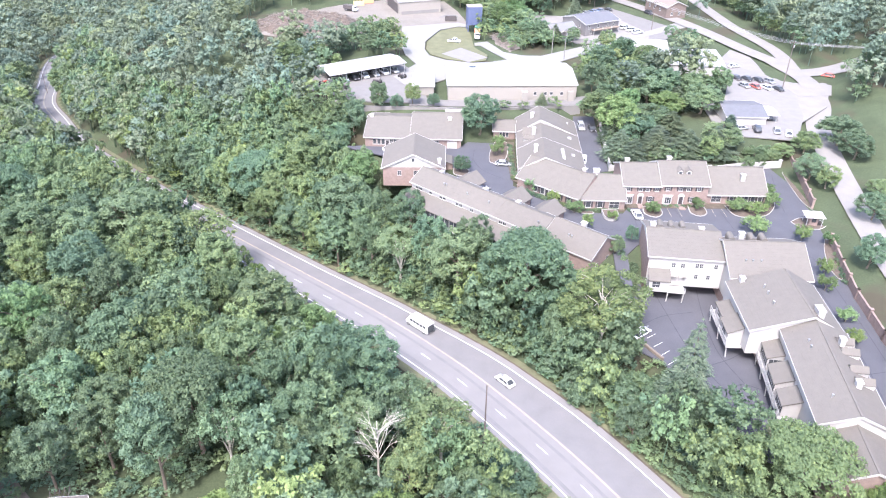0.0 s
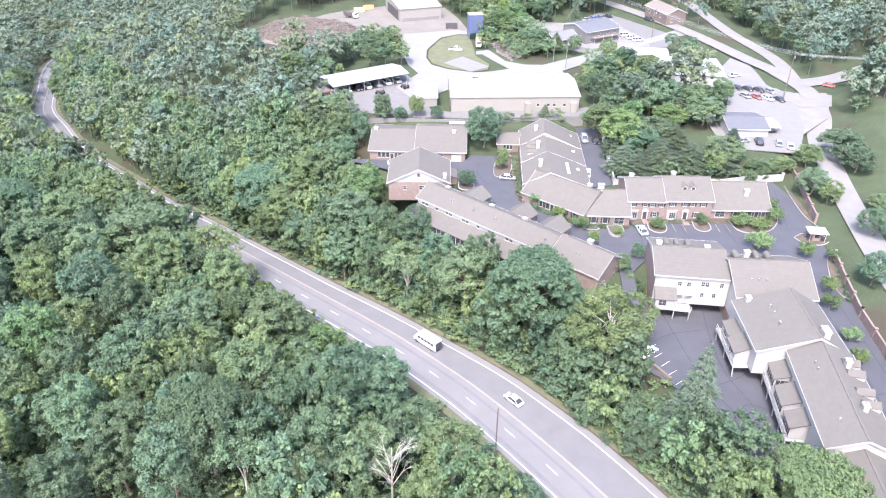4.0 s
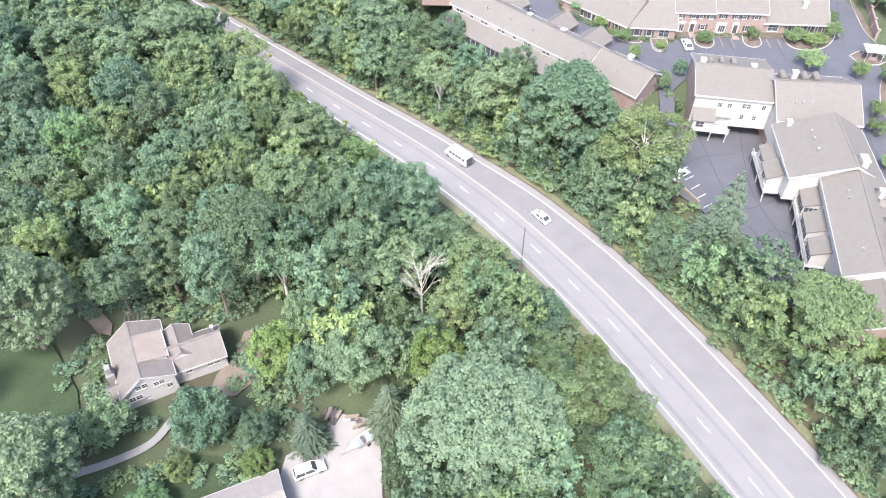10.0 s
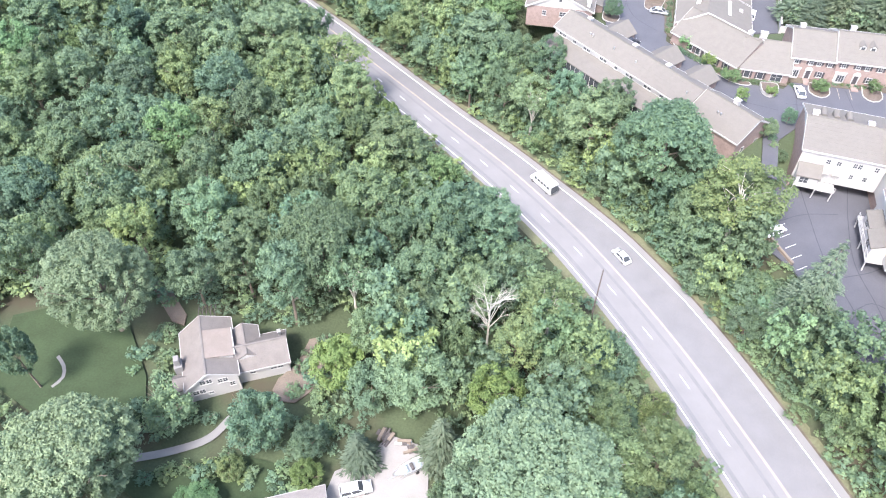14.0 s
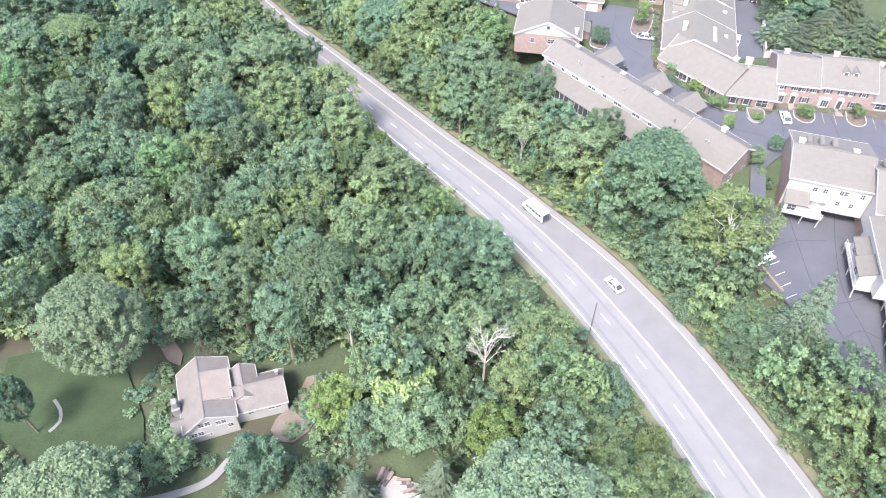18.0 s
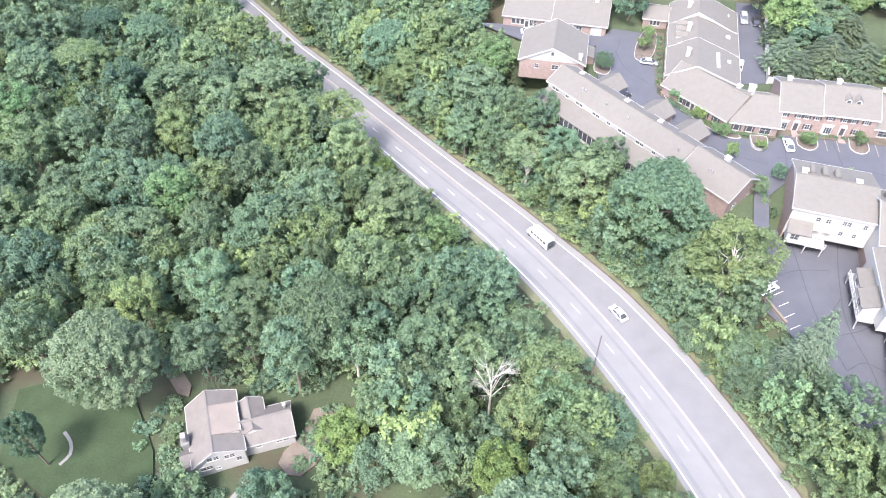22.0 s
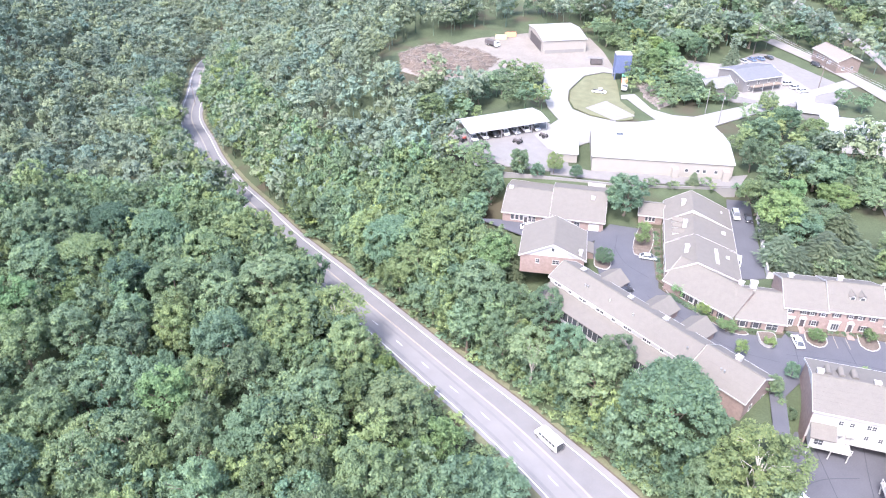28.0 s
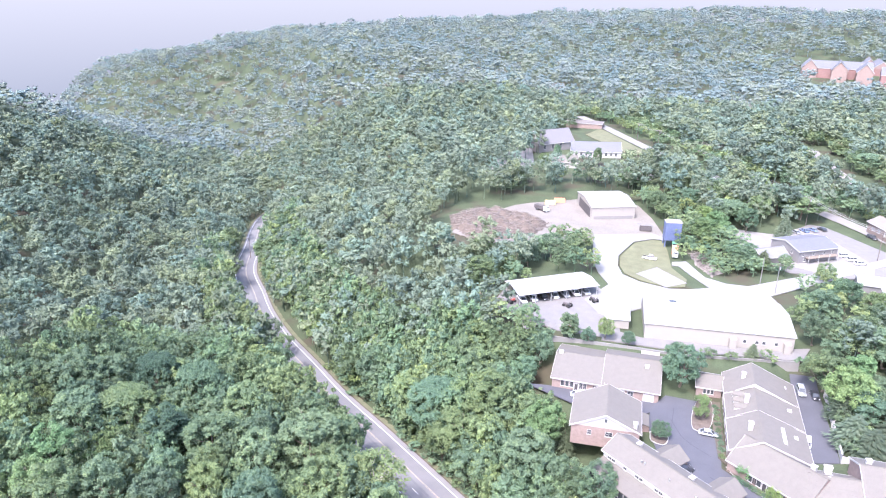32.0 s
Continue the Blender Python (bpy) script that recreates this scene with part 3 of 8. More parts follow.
slab("office_lot", [(38.9, 350.8), (59.4, 366.9), (62.5, 352.8), (73.1, 358.8), (83.1, 341.6), (91.4, 318.1), (86.9, 303.3), (66.4, 305.4), (56.4, 309.7), (49.7, 326.8)], 19.53, ASPHALT_STREET, "pale asphalt lot round the grey office", "parking lot")
slab("gravel_yard", [(44, 320), (57, 302), (92, 301), (110, 334), (100, 350), (86, 364), (60, 372), (38, 352)], 19.49, GRAVEL, "pale gravel and dirt round the grey office", "gravel")
slab("gravel_strip", [(-10, 227.2), (14, 226.2), (48, 229), (52, 238), (46, 236), (2, 232), (-10, 236)], 19.54, GRAVEL, "grey gravel strip below the warehouse", "gravel")
slab("yard_dirt", [(-79.2, 312.5), (-76.5, 331.9), (-58.6, 359.9), (-43.3, 373.0), (-30.3, 381.4), (0.6, 375.6), (7.1, 355.2), (11.0, 336.4), (12.0, 327.5), (7.1, 332.9), (-17.8, 324.6), (-17.8, 316.6), (-44.8, 309.8), (-61.6, 304.1)], 19.57, DIRT, "bare beige dirt round the brush pile", "yard")
slab("lawn", [(-6.1, 302.4), (-0.6, 319.9), (7.0, 325.7), (11.4, 324.7), (12.6, 312.7), (13.4, 294.6), (18.5, 283.9), (17.5, 276.9), (11.9, 274.6), (1.8, 278.7), (-4.2, 284.1), (-6.2, 291.7)], 19.67, LAWN_DRY, "small dry lawn inside the looping drive", "lawn")
slab("concrete_pad", [(0.1, 284.9), (7.9, 293.6), (18.4, 280.4), (10.7, 274.3)], 19.72, CONCRETE, "square pale concrete pad in the grass", "pad")
slab("church_lot_paving", [(-84, 402), (-62, 410), (-60, 440), (-70, 500), (-74, 512), (-84, 470)], 22.1, CONCRETE, "pale church parking lot", "parking lot")
slab("lawn", [(-27, 556), (6, 484), (-4, 474), (-36, 530)], 22.15, LAWN_DRY, "church lawn beside the street", "lawn")
slab("driveway", [(-28.5, 47), (-28, 53), (-24, 56), (-21, 61), (-14, 60), (-12.5, 52), (-11, 40), (-20, 36), (-30, 40)], 5.55, DRIVE, "pale concrete driveway beside the garage", "driveway")


# ---- houses ----
def window(parent, x, y, z, w, h, out, shutters=False, split=True, sill=True):
    """A window in a wall: out is the wall's outward turn in degrees; frame, panes, and shutters that are parts of it."""
    bm = bmesh.new()
    t = 0.09
    rings = []
    for yy, grow in ((0.02, t), (-0.07, t), (-0.07, 0.0), (0.02, 0.0)):
        rings.append([bm.verts.new(p) for p in ((-w / 2 - grow, yy, z - grow), (w / 2 + grow, yy, z - grow), (w / 2 + grow, yy, z + h + grow), (-w / 2 - grow, yy, z + h + grow))])
    for a, b in zip(rings, rings[1:] + rings[:1]):
        for k in range(4):
            bm.faces.new((a[k], a[(k + 1) % 4], b[(k + 1) % 4], b[k]))
    bmesh.ops.recalc_face_normals(bm, faces=bm.faces)
    fr = part("window", bm, TRIM, parent)
    fr.matrix_local = pose(x, y, 0, 0, 0, out + 90)
    if split:
        bm = bmesh.new()
        q, zc = 0.03, z + h / 2
        cross = [(-q, z), (q, z), (q, zc - q), (w / 2, zc - q), (w / 2, zc + q), (q, zc + q), (q, z + h), (-q, z + h), (-q, zc + q), (-w / 2, zc + q), (-w / 2, zc - q), (-q, zc - q)]
        a = [bm.verts.new((p[0], -0.05, p[1])) for p in cross]
        b = [bm.verts.new((p[0], 0.0, p[1])) for p in cross]
        bm.faces.new(a)
        bm.faces.new(b[::-1])
        for k in range(12):
            bm.faces.new((a[k], b[k], b[(k + 1) % 12], a[(k + 1) % 12]))
        bmesh.ops.recalc_face_normals(bm, faces=bm.faces)
        part("glazing_bar", bm, TRIM, fr)
    bm = bmesh.new()
    box(bm, -w / 2, -0.03, z, w / 2, 0.01, z + h)
    part("pane", bm, GLASS, fr)
    if sill:
        bm = bmesh.new()
        box(bm, -w / 2 - 0.15, -0.16, z - 0.2, w / 2 + 0.15, 0.0, z - t)
        part("sill", bm, TRIM, fr)
    if shutters:
        for sgn in (-1, 1):
            bm = bmesh.new()
            c = sgn * (w / 2 + 0.34)
            box(bm, c - 0.22, -0.06, z - 0.05, c + 0.22, -0.005, z + h + 0.05)
            for k in range(6):
                zz = z + (k + 0.5) * h / 6
                box(bm, c - 0.17, -0.075, zz - 0.04, c + 0.17, -0.06, zz + 0.04)
            part("shutter", bm, SHUTTER, fr, "dark shutter")
    return fr


def door(parent, x, y, z, w, h, out, material=None, arch=True):
    bm = bmesh.new()
    box(bm, -w / 2 - 0.25, -0.14, z, -w / 2, 0.02, z + h + 0.1)
    box(bm, w / 2, -0.14, z, w / 2 + 0.25, 0.02, z + h + 0.1)
    box(bm, -w / 2 - 0.35, -0.2, z + h + 0.1, w / 2 + 0.35, 0.02, z + h + 0.4)
    if arch:
        n = 10
        r = w / 2 + 0.3
        pts = [(r * math.cos(math.pi * k / n), z + h + 0.4 + 0.75 * r * math.sin(math.pi * k / n)) for k in range(n + 1)]
        a = [bm.verts.new((p[0], -0.14, p[1])) for p in pts]
        b = [bm.verts.new((p[0], 0.02, p[1])) for p in pts]
        bm.faces.new(a)
        bm.faces.new(b[::-1])
        for k in range(n):
            bm.faces.new((a[k], b[k], b[k + 1], a[k + 1]))
    fr = part("door", bm, TRIM, parent, "white door surround")
    fr.matrix_local = pose(x, y, 0, 0, 0, out + 90)
    bm = bmesh.new()
    box(bm, -w / 2, -0.04, z, w / 2, 0.01, z + h)
    part("door_leaf", bm, material or SHUTTER, fr, "dark door leaf")
    bm = bmesh.new()
    cyl(bm, (w / 2 - 0.12, -0.1, z + 1.0), (w / 2 - 0.12, -0.04, z + 1.0), 0.035, 0.03)
    part("handle", bm, STEEL, fr)
    return fr


def chimney(parent, x, y, z0, z1, w=1.1, d=0.9, material=None):
    z1 = z0 + (z1 - z0) * 0.76
    bm = bmesh.new()
    box(bm, x - w / 2, y - d / 2, z0, x + w / 2, y + d / 2, z1)
    ch = part("chimney", bm, material or TRIM, parent, "white boxed chimney")
    bm = bmesh.new()
    box(bm, x - w / 2 - 0.12, y - d / 2 - 0.12, z1, x + w / 2 + 0.12, y + d / 2 + 0.12, z1 + 0.18)
    part("cap", bm, TRIM, ch)
    for k in (-1, 1):
        bm = bmesh.new()
        cyl(bm, (x + k * w / 5, y, z1 + 0.18), (x + k * w / 5, y, z1 + 0.42), 0.14, 0.12)
        part("flue", bm, STEEL, ch)
    return ch


def roof_slope(parent, x0, x1, ya, za, yb, zb, material, name="roof_slope"):
    """One pitch of a roof as courses of shingle, each lapping the one below."""
    n = max(3, int(math.hypot(yb - ya, zb - za) / 0.9))
    prof = []
    for k in range(n):
        f0, f1 = k / n, (k + 1) / n
        prof.append((ya + (yb - ya) * f0, za + (zb - za) * f0 + 0.114))
        prof.append((ya + (yb - ya) * f1, za + (zb - za) * f1 + 0.10))
    prof += [(yb, zb - 0.12), (ya, za - 0.12)]
    bm = bmesh.new()
    extrude_x(bm, prof, x0, x1)
    return part(name, bm, material, parent)


def gable_house(name, org, ang, L, W, z0, ze, zr, label, wall=None, roof=None, frac=0.5, over=0.45, ends=(1, 1), gable_mat=None, sideze=None, category="house", group="", drop=1.2):
    """A house under a gable roof. x runs along the ridge from the corner org, y to the back; its front faces -y."""
    wall = wall or BRICK
    roof = roof or ROOF
    t = thing(name, pose(org[0], org[1], z0, 0, 0, ang), label, category, group)
    e, r = ze - z0, zr - z0
    eb = (sideze - z0) if sideze else e
    yr = W * frac
    bm = bmesh.new()
    extrude_x(bm, [(0, -drop), (W, -drop), (W, eb), (yr, r - 0.14), (0, e)] if gable_mat is None else [(0, -drop), (W, -drop), (W, eb), (0, e)], 0, L)
    part("wall", bm, wall, t)
    if gable_mat is not None:
        for xa, xb in ((0.0, 0.25), (L - 0.25, L)):
            bm = bmesh.new()
            extrude_x(bm, [(0, e), (W, eb), (yr, r - 0.14)], xa - 0.012, xb + 0.012)
            part("gable", bm, gable_mat, t, "white boarded gable")
    k = (r - e) / yr
    kb = (r - eb) / (W - yr)
    roof_slope(t, -over * ends[0], L + over * ends[1], -over, e - k * over, yr, r, roof)
    roof_slope(t, -over * ends[0], L + over * ends[1], W + over, eb - kb * over, yr, r, roof)
    bm = bmesh.new()
    box(bm, -over * ends[0], yr - 0.18, r + 0.08, L + over * ends[1], yr + 0.18, r + 0.17)
    part("ridge_cap", bm, roof, t)
    # fascia and gutter, and the rakes of the gables
    for y, z in ((-over - 0.1, e - k * over), (W + over, eb - kb * over)):
        bm = bmesh.new()
        box(bm, -over * ends[0], y, z - 0.22, L + over * ends[1], y + 0.1, z + 0.12)
        part("fascia", bm, TRIM, t)
    for x, on in ((-over - 0.02, ends[0]), (L + over - 0.06, ends[1])):
        if on:
            bm = bmesh.new()
            extrude_x(bm, [(-over, e - k * over - 0.28), (-over, e - k * over + 0.17), (yr, r + 0.17), (W + over, eb - kb * over + 0.17), (W + over, eb - kb * over - 0.28), (yr, r - 0.28)], x, x + 0.07)
            part("rake_board", bm, TRIM, t)
    return t


def dormer(t, x, y, z, w, h, d, roof=None):
    """A small gabled dormer facing -y."""
    bm = bmesh.new()
    extrude_y = [(x - w / 2, z), (x + w / 2, z), (x + w / 2, z + h), (x, z + h + w * 0.4), (x - w / 2, z + h)]
    a = [bm.verts.new((p[0], y, p[1])) for p in extrude_y]
    b = [bm.verts.new((p[0], y + d, p[1])) for p in extrude_y]
    bm.faces.new(a)
    bm.faces.new(b[::-1])
    for k in range(5):
        bm.faces.new((a[k], b[k], b[(k + 1) % 5], a[(k + 1) % 5]))
    bmesh.ops.recalc_face_normals(bm, faces=bm.faces)
    dm = part("dormer", bm, TRIM, t, "white gabled dormer")
    for s in (-1, 1):
        bm = bmesh.new()
        o = 0.15
        v = [(x, y - o, z + h + w * 0.4), (x + s * (w / 2 + o), y - o, z + h - 0.15), (x + s * (w / 2 + o), y + d, z + h - 0.15), (x, y + d, z + h + w * 0.4)]
        lo = [bm.verts.new((p[0], p[1], p[2] + 0.03)) for p in v]
        hi = [bm.verts.new((p[0], p[1], p[2] + 0.14)) for p in v]
        bm.faces.new(lo)
        bm.faces.new(hi)
        for k in range(4):
            bm.faces.new((lo[k], lo[(k + 1) % 4], hi[(k + 1) % 4], hi[k]))
        bmesh.ops.recalc_face_normals(bm, faces=bm.faces)
        part("dormer_roof", bm, roof or ROOF, dm)
    bm = bmesh.new()
    box(bm, x - w * 0.3, y - 0.03, z + 0.3, x + w * 0.3, y + 0.01, z + h - 0.05)
    part("pane", bm, GLASS, dm)


def barrel_dormer(t, x, y, z, w, d):
    """A round-topped dormer that looks to the back of the house."""
    n = 10
    pts = [(x + w / 2 * math.cos(math.pi * k / n), z + w / 2 * math.sin(math.pi * k / n)) for k in range(n + 1)] + [(x - w / 2, z - 1.0), (x + w / 2, z - 1.0)]
    bm = bmesh.new()
    a = [bm.verts.new((p[0], y, p[1])) for p in pts]
    b = [bm.verts.new((p[0], y + d, p[1])) for p in pts]
    bm.faces.new(a)
    bm.faces.new(b[::-1])
    for k in range(len(pts)):
        bm.faces.new((a[k], b[k], b[(k + 1) % len(pts)], a[(k + 1) % len(pts)]))
    bmesh.ops.recalc_face_normals(bm, faces=bm.faces)
    dm = part("dormer", bm, ROOF, t, "round-topped shingled dormer")
    bm = bmesh.new()
    box(bm, x - w * 0.3, y + d - 0.01, z - 0.7, x + w * 0.3, y + d + 0.05, z + 0.15)
    part("pane", bm, GLASS, dm)


def awning(t, x, z, w, d):
    """A rounded awning over a door."""
    n = 8
    bm = bmesh.new()
    pts = [(x + w / 2 * math.cos(math.pi * k / n), z + w * 0.32 * math.sin(math.pi * k / n)) for k in range(n + 1)]
    rows = [[bm.verts.new((p[0], yy, p[1] + dz)) for p in pts] for yy, dz in ((-d, -0.12), (0, 0.1), (0, 0.18), (-d, -0.04))]
    for a, b in zip(rows, rows[1:] + rows[:1]):
        for k in range(n):
            bm.faces.new((a[k], a[k + 1], b[k + 1], b[k]))
    bmesh.ops.recalc_face_normals(bm, faces=bm.faces)
    part("awning", bm, CREAM, t, "rounded pale grey awning")


def railing(t, x0, x1, y, z, n):
    """A white rail on posts along a deck edge."""
    for k in range(n + 1):
        x = x0 + (x1 - x0) * k / n
        bm = bmesh.new()
        box(bm, x - 0.05, y - 0.05, z, x + 0.05, y + 0.05, z + 1.0)
        part("rail_post", bm, TRIM, t)
    bm = bmesh.new()
    box(bm, x0 - 0.05, y - 0.06, z + 1.0, x1 + 0.05, y + 0.06, z + 1.08)
    part("handrail", bm, TRIM, t)
    bm = bmesh.new()
    box(bm, x0, y - 0.02, z + 0.45, x1, y + 0.02, z + 0.52)
    part("handrail", bm, TRIM, t)


def lean_to(t, x0, x1, y0, y1, za, zb, base, wallm, roofm, panes=0, name="sunroom"):
    """A lower wing with one pitch falling from y1 (against the house) to y0, with a glazed front."""
    bm = bmesh.new()
    extrude_x(bm, [(y0, base), (y1, base), (y1, zb), (y0, za)], x0, x1)
    w = part(name, bm, wallm, t)
    roof_slope(w, x0 - 0.3, x1 + 0.3, y0 - 0.35, za, y1, zb + 0.1, roofm)
    if panes:
        step = (x1 - x0) / panes
        hh = za - base
        for k in range(panes):
            bm = bmesh.new()
            box(bm, x0 + k * step + 0.1, y0 - 0.03, base + hh * 0.25, x0 + (k + 1) * step - 0.1, y0 + 0.01, za - 0.25)
            part("pane", bm, GLASS, w)
    return w


def roof_bits(t, L, y, z, n, seed):
    """Vent pipes on a roof."""
    rnd = random.Random(seed)
    for k in range(n):
        x = L * (0.15 + 0.7 * rnd.random())
        bm = bmesh.new()
        cyl(bm, (x, y, z - 0.3), (x, y, z + 0.35), 0.13, 0.13)
        cyl(bm, (x, y, z + 0.35), (x, y, z + 0.45), 0.2, 0.2)
        part("vent_pipe", bm, STEEL, t)


ROWG = "townhouses of the hillside court"
# back row, north court
a1 = gable_house("townhouse", (-22.5, 203.2), -3, 14.2, 20, 15, 18.3, 21.2, "single-storey brick townhouse with taupe shingle roof", group=ROWG)
for x in (3.0, 4.3, 5.6):
    window(a1, x, 0, 1.0, 0.9, 1.6, -90, split=False)
for x in (8.2, 9.3):
    window(a1, x, 0, 0.8, 0.8, 1.8, -90, shutters=False)
window(a1, 12.6, 0, 0.8, 1.0, 1.6, -90, shutters=True)
door(a1, 6.9, 0, 0.1, 0.9, 2.0, -90, arch=False)
a2 = gable_house("townhouse", (-8.3, 202.4), -2, 15.2, 22, 15, 18.3, 22.2, "brick townhouse with white garage door and taupe roof", group=ROWG)
for x in (1.5, 2.6, 3.7):
    window(a2, x, 0, 0.8, 0.8, 1.8, -90, shutters=True, split=False)
door(a2, 5.3, 0, 0.1, 0.9, 2.0, -90, arch=False)
window(a2, 7.6, 0, 0.7, 1.5, 1.7, -90)
bm = bmesh.new()
box(bm, 11.0, -0.06, 0.1, 14.0, 0.02, 2.4)
for k in range(4):
    box(bm, 11.0, -0.08, 0.1 + k * 0.58, 14.0, -0.05, 0.1 + k * 0.58 + 0.5)
part("garage_door", bm, TRIM, a2, "white panelled garage door")
chimney(a2, 11.5, 8.0, 5.3, 7.3)
chimney(a1, 1.0, 9.5, 5.3, 7.2)
bm = bmesh.new()
box(bm, 9.6, 20.2, 3.0, 15.0, 20.6, 5.0)
part("parapet", bm, TRIM, a2)

# free-standing gabled unit
b1 = gable_house("townhouse", (-15.2, 195.5), -90, 14.5, 17, 14, 18.5, 22.5, "brick townhouse with broad white gable and taupe roof", gable_mat=SIDING, group=ROWG)
window(b1, 14.5, 8.5, 6.2, 0.7, 1.0, 0, split=False)
for y, w in ((4.6, 0.9), (9.5, 1.7)):
    window(b1, 14.5, y, 2.2, w, 1.2, 0)
chimney(b1, 13.2, 15.8, 0, 8.4, material=TRIM)
lean_to(b1, 3, 8, 17, 19.5, 3.6, 2.6, 0, BRICK, ROOF)

# long row above the road
CU = -41.2
cx, cy = -6.6, 171.4
for k, (w, zr) in enumerate(((14.0, 21.5), (14.0, 21.5), (14.0, 21.4))):
    ox, oy = cx + math.cos(radians(CU)) * 14.0 * k, cy + math.sin(radians(CU)) * 14.0 * k
    c = gable_house("townhouse", (ox, oy), CU, w, 9.6, 12.6, 19.0, zr, "two-storey townhouse with white upper wall and taupe roof", wall=SIDING, ends=(int(k == 0), 0), group=ROWG)
    for x in (2.0, 3.2, 6.8, 10.4, 11.6):
        window(c, x, 0, 4.9, 0.9, 1.25, -90)
    lean_to(c, 0.3, w - 0.2, -4.6, 0.0, 3.0, 4.5, -0.6, TRIM, ROOF, panes=9)
    wing = [(9.5, 5.6), (10.5, 6.2), (6.8, 6.2)][k]
    bm = bmesh.new()
    wx, wl = wing
    extr = [(wx - 3.2, 1.8), (wx + 3.2, 1.8), (wx + 3.2, 5.0), (wx, 7.0), (wx - 3.2, 5.0)]
    a = [bm.verts.new((p[0], 7.5, p[1])) for p in extr]
    b = [bm.verts.new((p[0], 9.6 + wl, p[1])) for p in extr]
    bm.faces.new(a)
    bm.faces.new(b[::-1])
    for q in range(5):
        bm.faces.new((a[q], b[q], b[(q + 1) % 5], a[(q + 1) % 5]))
    bmesh.ops.recalc_face_normals(bm, faces=bm.faces)
    wg = part("garage_wing", bm, BRICK, c, "brick garage wing")
    for s in (-1, 1):
        bm = bmesh.new()
        v = [(wx, 6.0, 7.05), (wx + s * 3.6, 7.5, 4.8), (wx + s * 3.6, 10.0 + wl, 4.8), (wx, 10.0 + wl, 7.05)]
        lo = [bm.verts.new(p) for p in v]
        hi = [bm.verts.new((p[0], p[1], p[2] + 0.2)) for p in v]
        bm.faces.new(lo)
        bm.faces.new(hi)
        for q in range(4):
            bm.faces.new((lo[q], lo[(q + 1) % 4], hi[(q + 1) % 4], hi[q]))
        bmesh.ops.recalc_face_normals(bm, faces=bm.faces)
        part("wing_roof", bm, ROOF, wg)
    chimney(c, wx - 4.2, 6.2, 7.0, 9.3, 1.0, 1.0)
    roof_bits(c, w, 2.2, 7.8, 2, k)
ox, oy = cx + math.cos(radians(CU)) * 42 + 0.3, cy + math.sin(radians(CU)) * 42 - 0.4
c_end = gable_house("townhouse", (ox, oy), CU, 13.2, 11.2, 13.2, 18.3, 21.6, "end townhouse with brick gable and white rake boards", wall=BRICK, group=ROWG)
for y in (3.0, 7.5):
    window(c_end, 13.2, y, 1.0, 0.9, 1.4, 0)
chimney(c_end, 6.2, 7.6, 6.6, 9.0, 1.2, 1.0)
roof_bits(c_end, 13, 2.6, 6.8, 2, 9)

# row running north along the second court
g_specs = [(0.0, 11.5, 19.8, 24.0), (11.5, 12.0, 19.8, 22.9), (23.5, 13.5, 19.6, 23.2)]
for k, (o, w, ze, zr) in enumerate(g_specs):
    g = gable_house("townhouse", (24.6 - 0.055 * o, 215.5 - o), -93, w, 18.2, 15.5, ze, zr, "brick townhouse with stepped taupe roof and white rakes", frac=0.38, sideze=19.0, ends=(1, 1), over=0.3, gable_mat=SIDING, group=ROWG)
    for x in (2.0, 5.0, 8.0):
        window(g, x, 0, 0.9, 0.9, 1.5, -90, shutters=True)
    door(g, 9.8, 0, 0.1, 0.9, 2.0, -90)
    if k == 1:
        for x in (2.2, 5.2, 8.4):
            dormer(g, x, 1.6, 5.1, 1.6, 1.0, 3.0)
    if k == 2:
        bm = bmesh.new()
        box(bm, 3.0, 11.2, 5.4, 10.0, 12.9, 5.9)
        part("skylight", bm, TRIM, g, "long pale skylight")
    chimney(g, w * 0.55, 4.6, 6.5, 9.2, 1.1, 1.0)
    bm = bmesh.new()
    box(bm, w * 0.3, 14.4, 4.2, w * 0.3 + 1.4, 16.0, 4.75)
    part("skylight", bm, TRIM, g)
an = gable_house("townhouse", (17.2, 208.5), -3, 6.6, 8, 15.5, 18.5, 20.4, "low brick wing with paired windows", group=ROWG)
for x in (2.2, 3.2, 4.2):
    window(an, x, 0, 1.0, 0.7, 1.5, -90, split=False)
ga = gable_house("townhouse", (22.1, 175.9), -40.5, 19.8, 13, 15.5, 18.5, 22.6, "single-storey brick townhouse bent round the drive", ends=(1, 0), group=ROWG)
for x in (6.0, 8.2, 11.0, 13.5, 16.5):
    window(ga, x, 0, 0.6, 1.0, 1.9, -90, shutters=True, split=False)
door(ga, 9.6, 0, 0.1, 0.9, 2.0, -90, arch=False)
chimney(ga, 15.5, 8.5, 5.5, 7.6)
chimney(ga, 18.8, 8.6, 5.2, 7.2)
gb = gable_house("townhouse", (37.4, 163.2), -2, 11.3, 13.6, 15.5, 18.5, 22.3, "single-storey brick townhouse with tall shuttered windows", ends=(0, 1), group=ROWG)
for x in (2.0, 5.0):
    window(gb, x, 0, 0.6, 1.2, 1.9, -90, shutters=True, split=False)
window(gb, 8.6, 0, 0.5, 2.4, 2.0, -90)
chimney(gb, 5.2, 11.5, 4.0, 6.6, 1.6, 1.0)

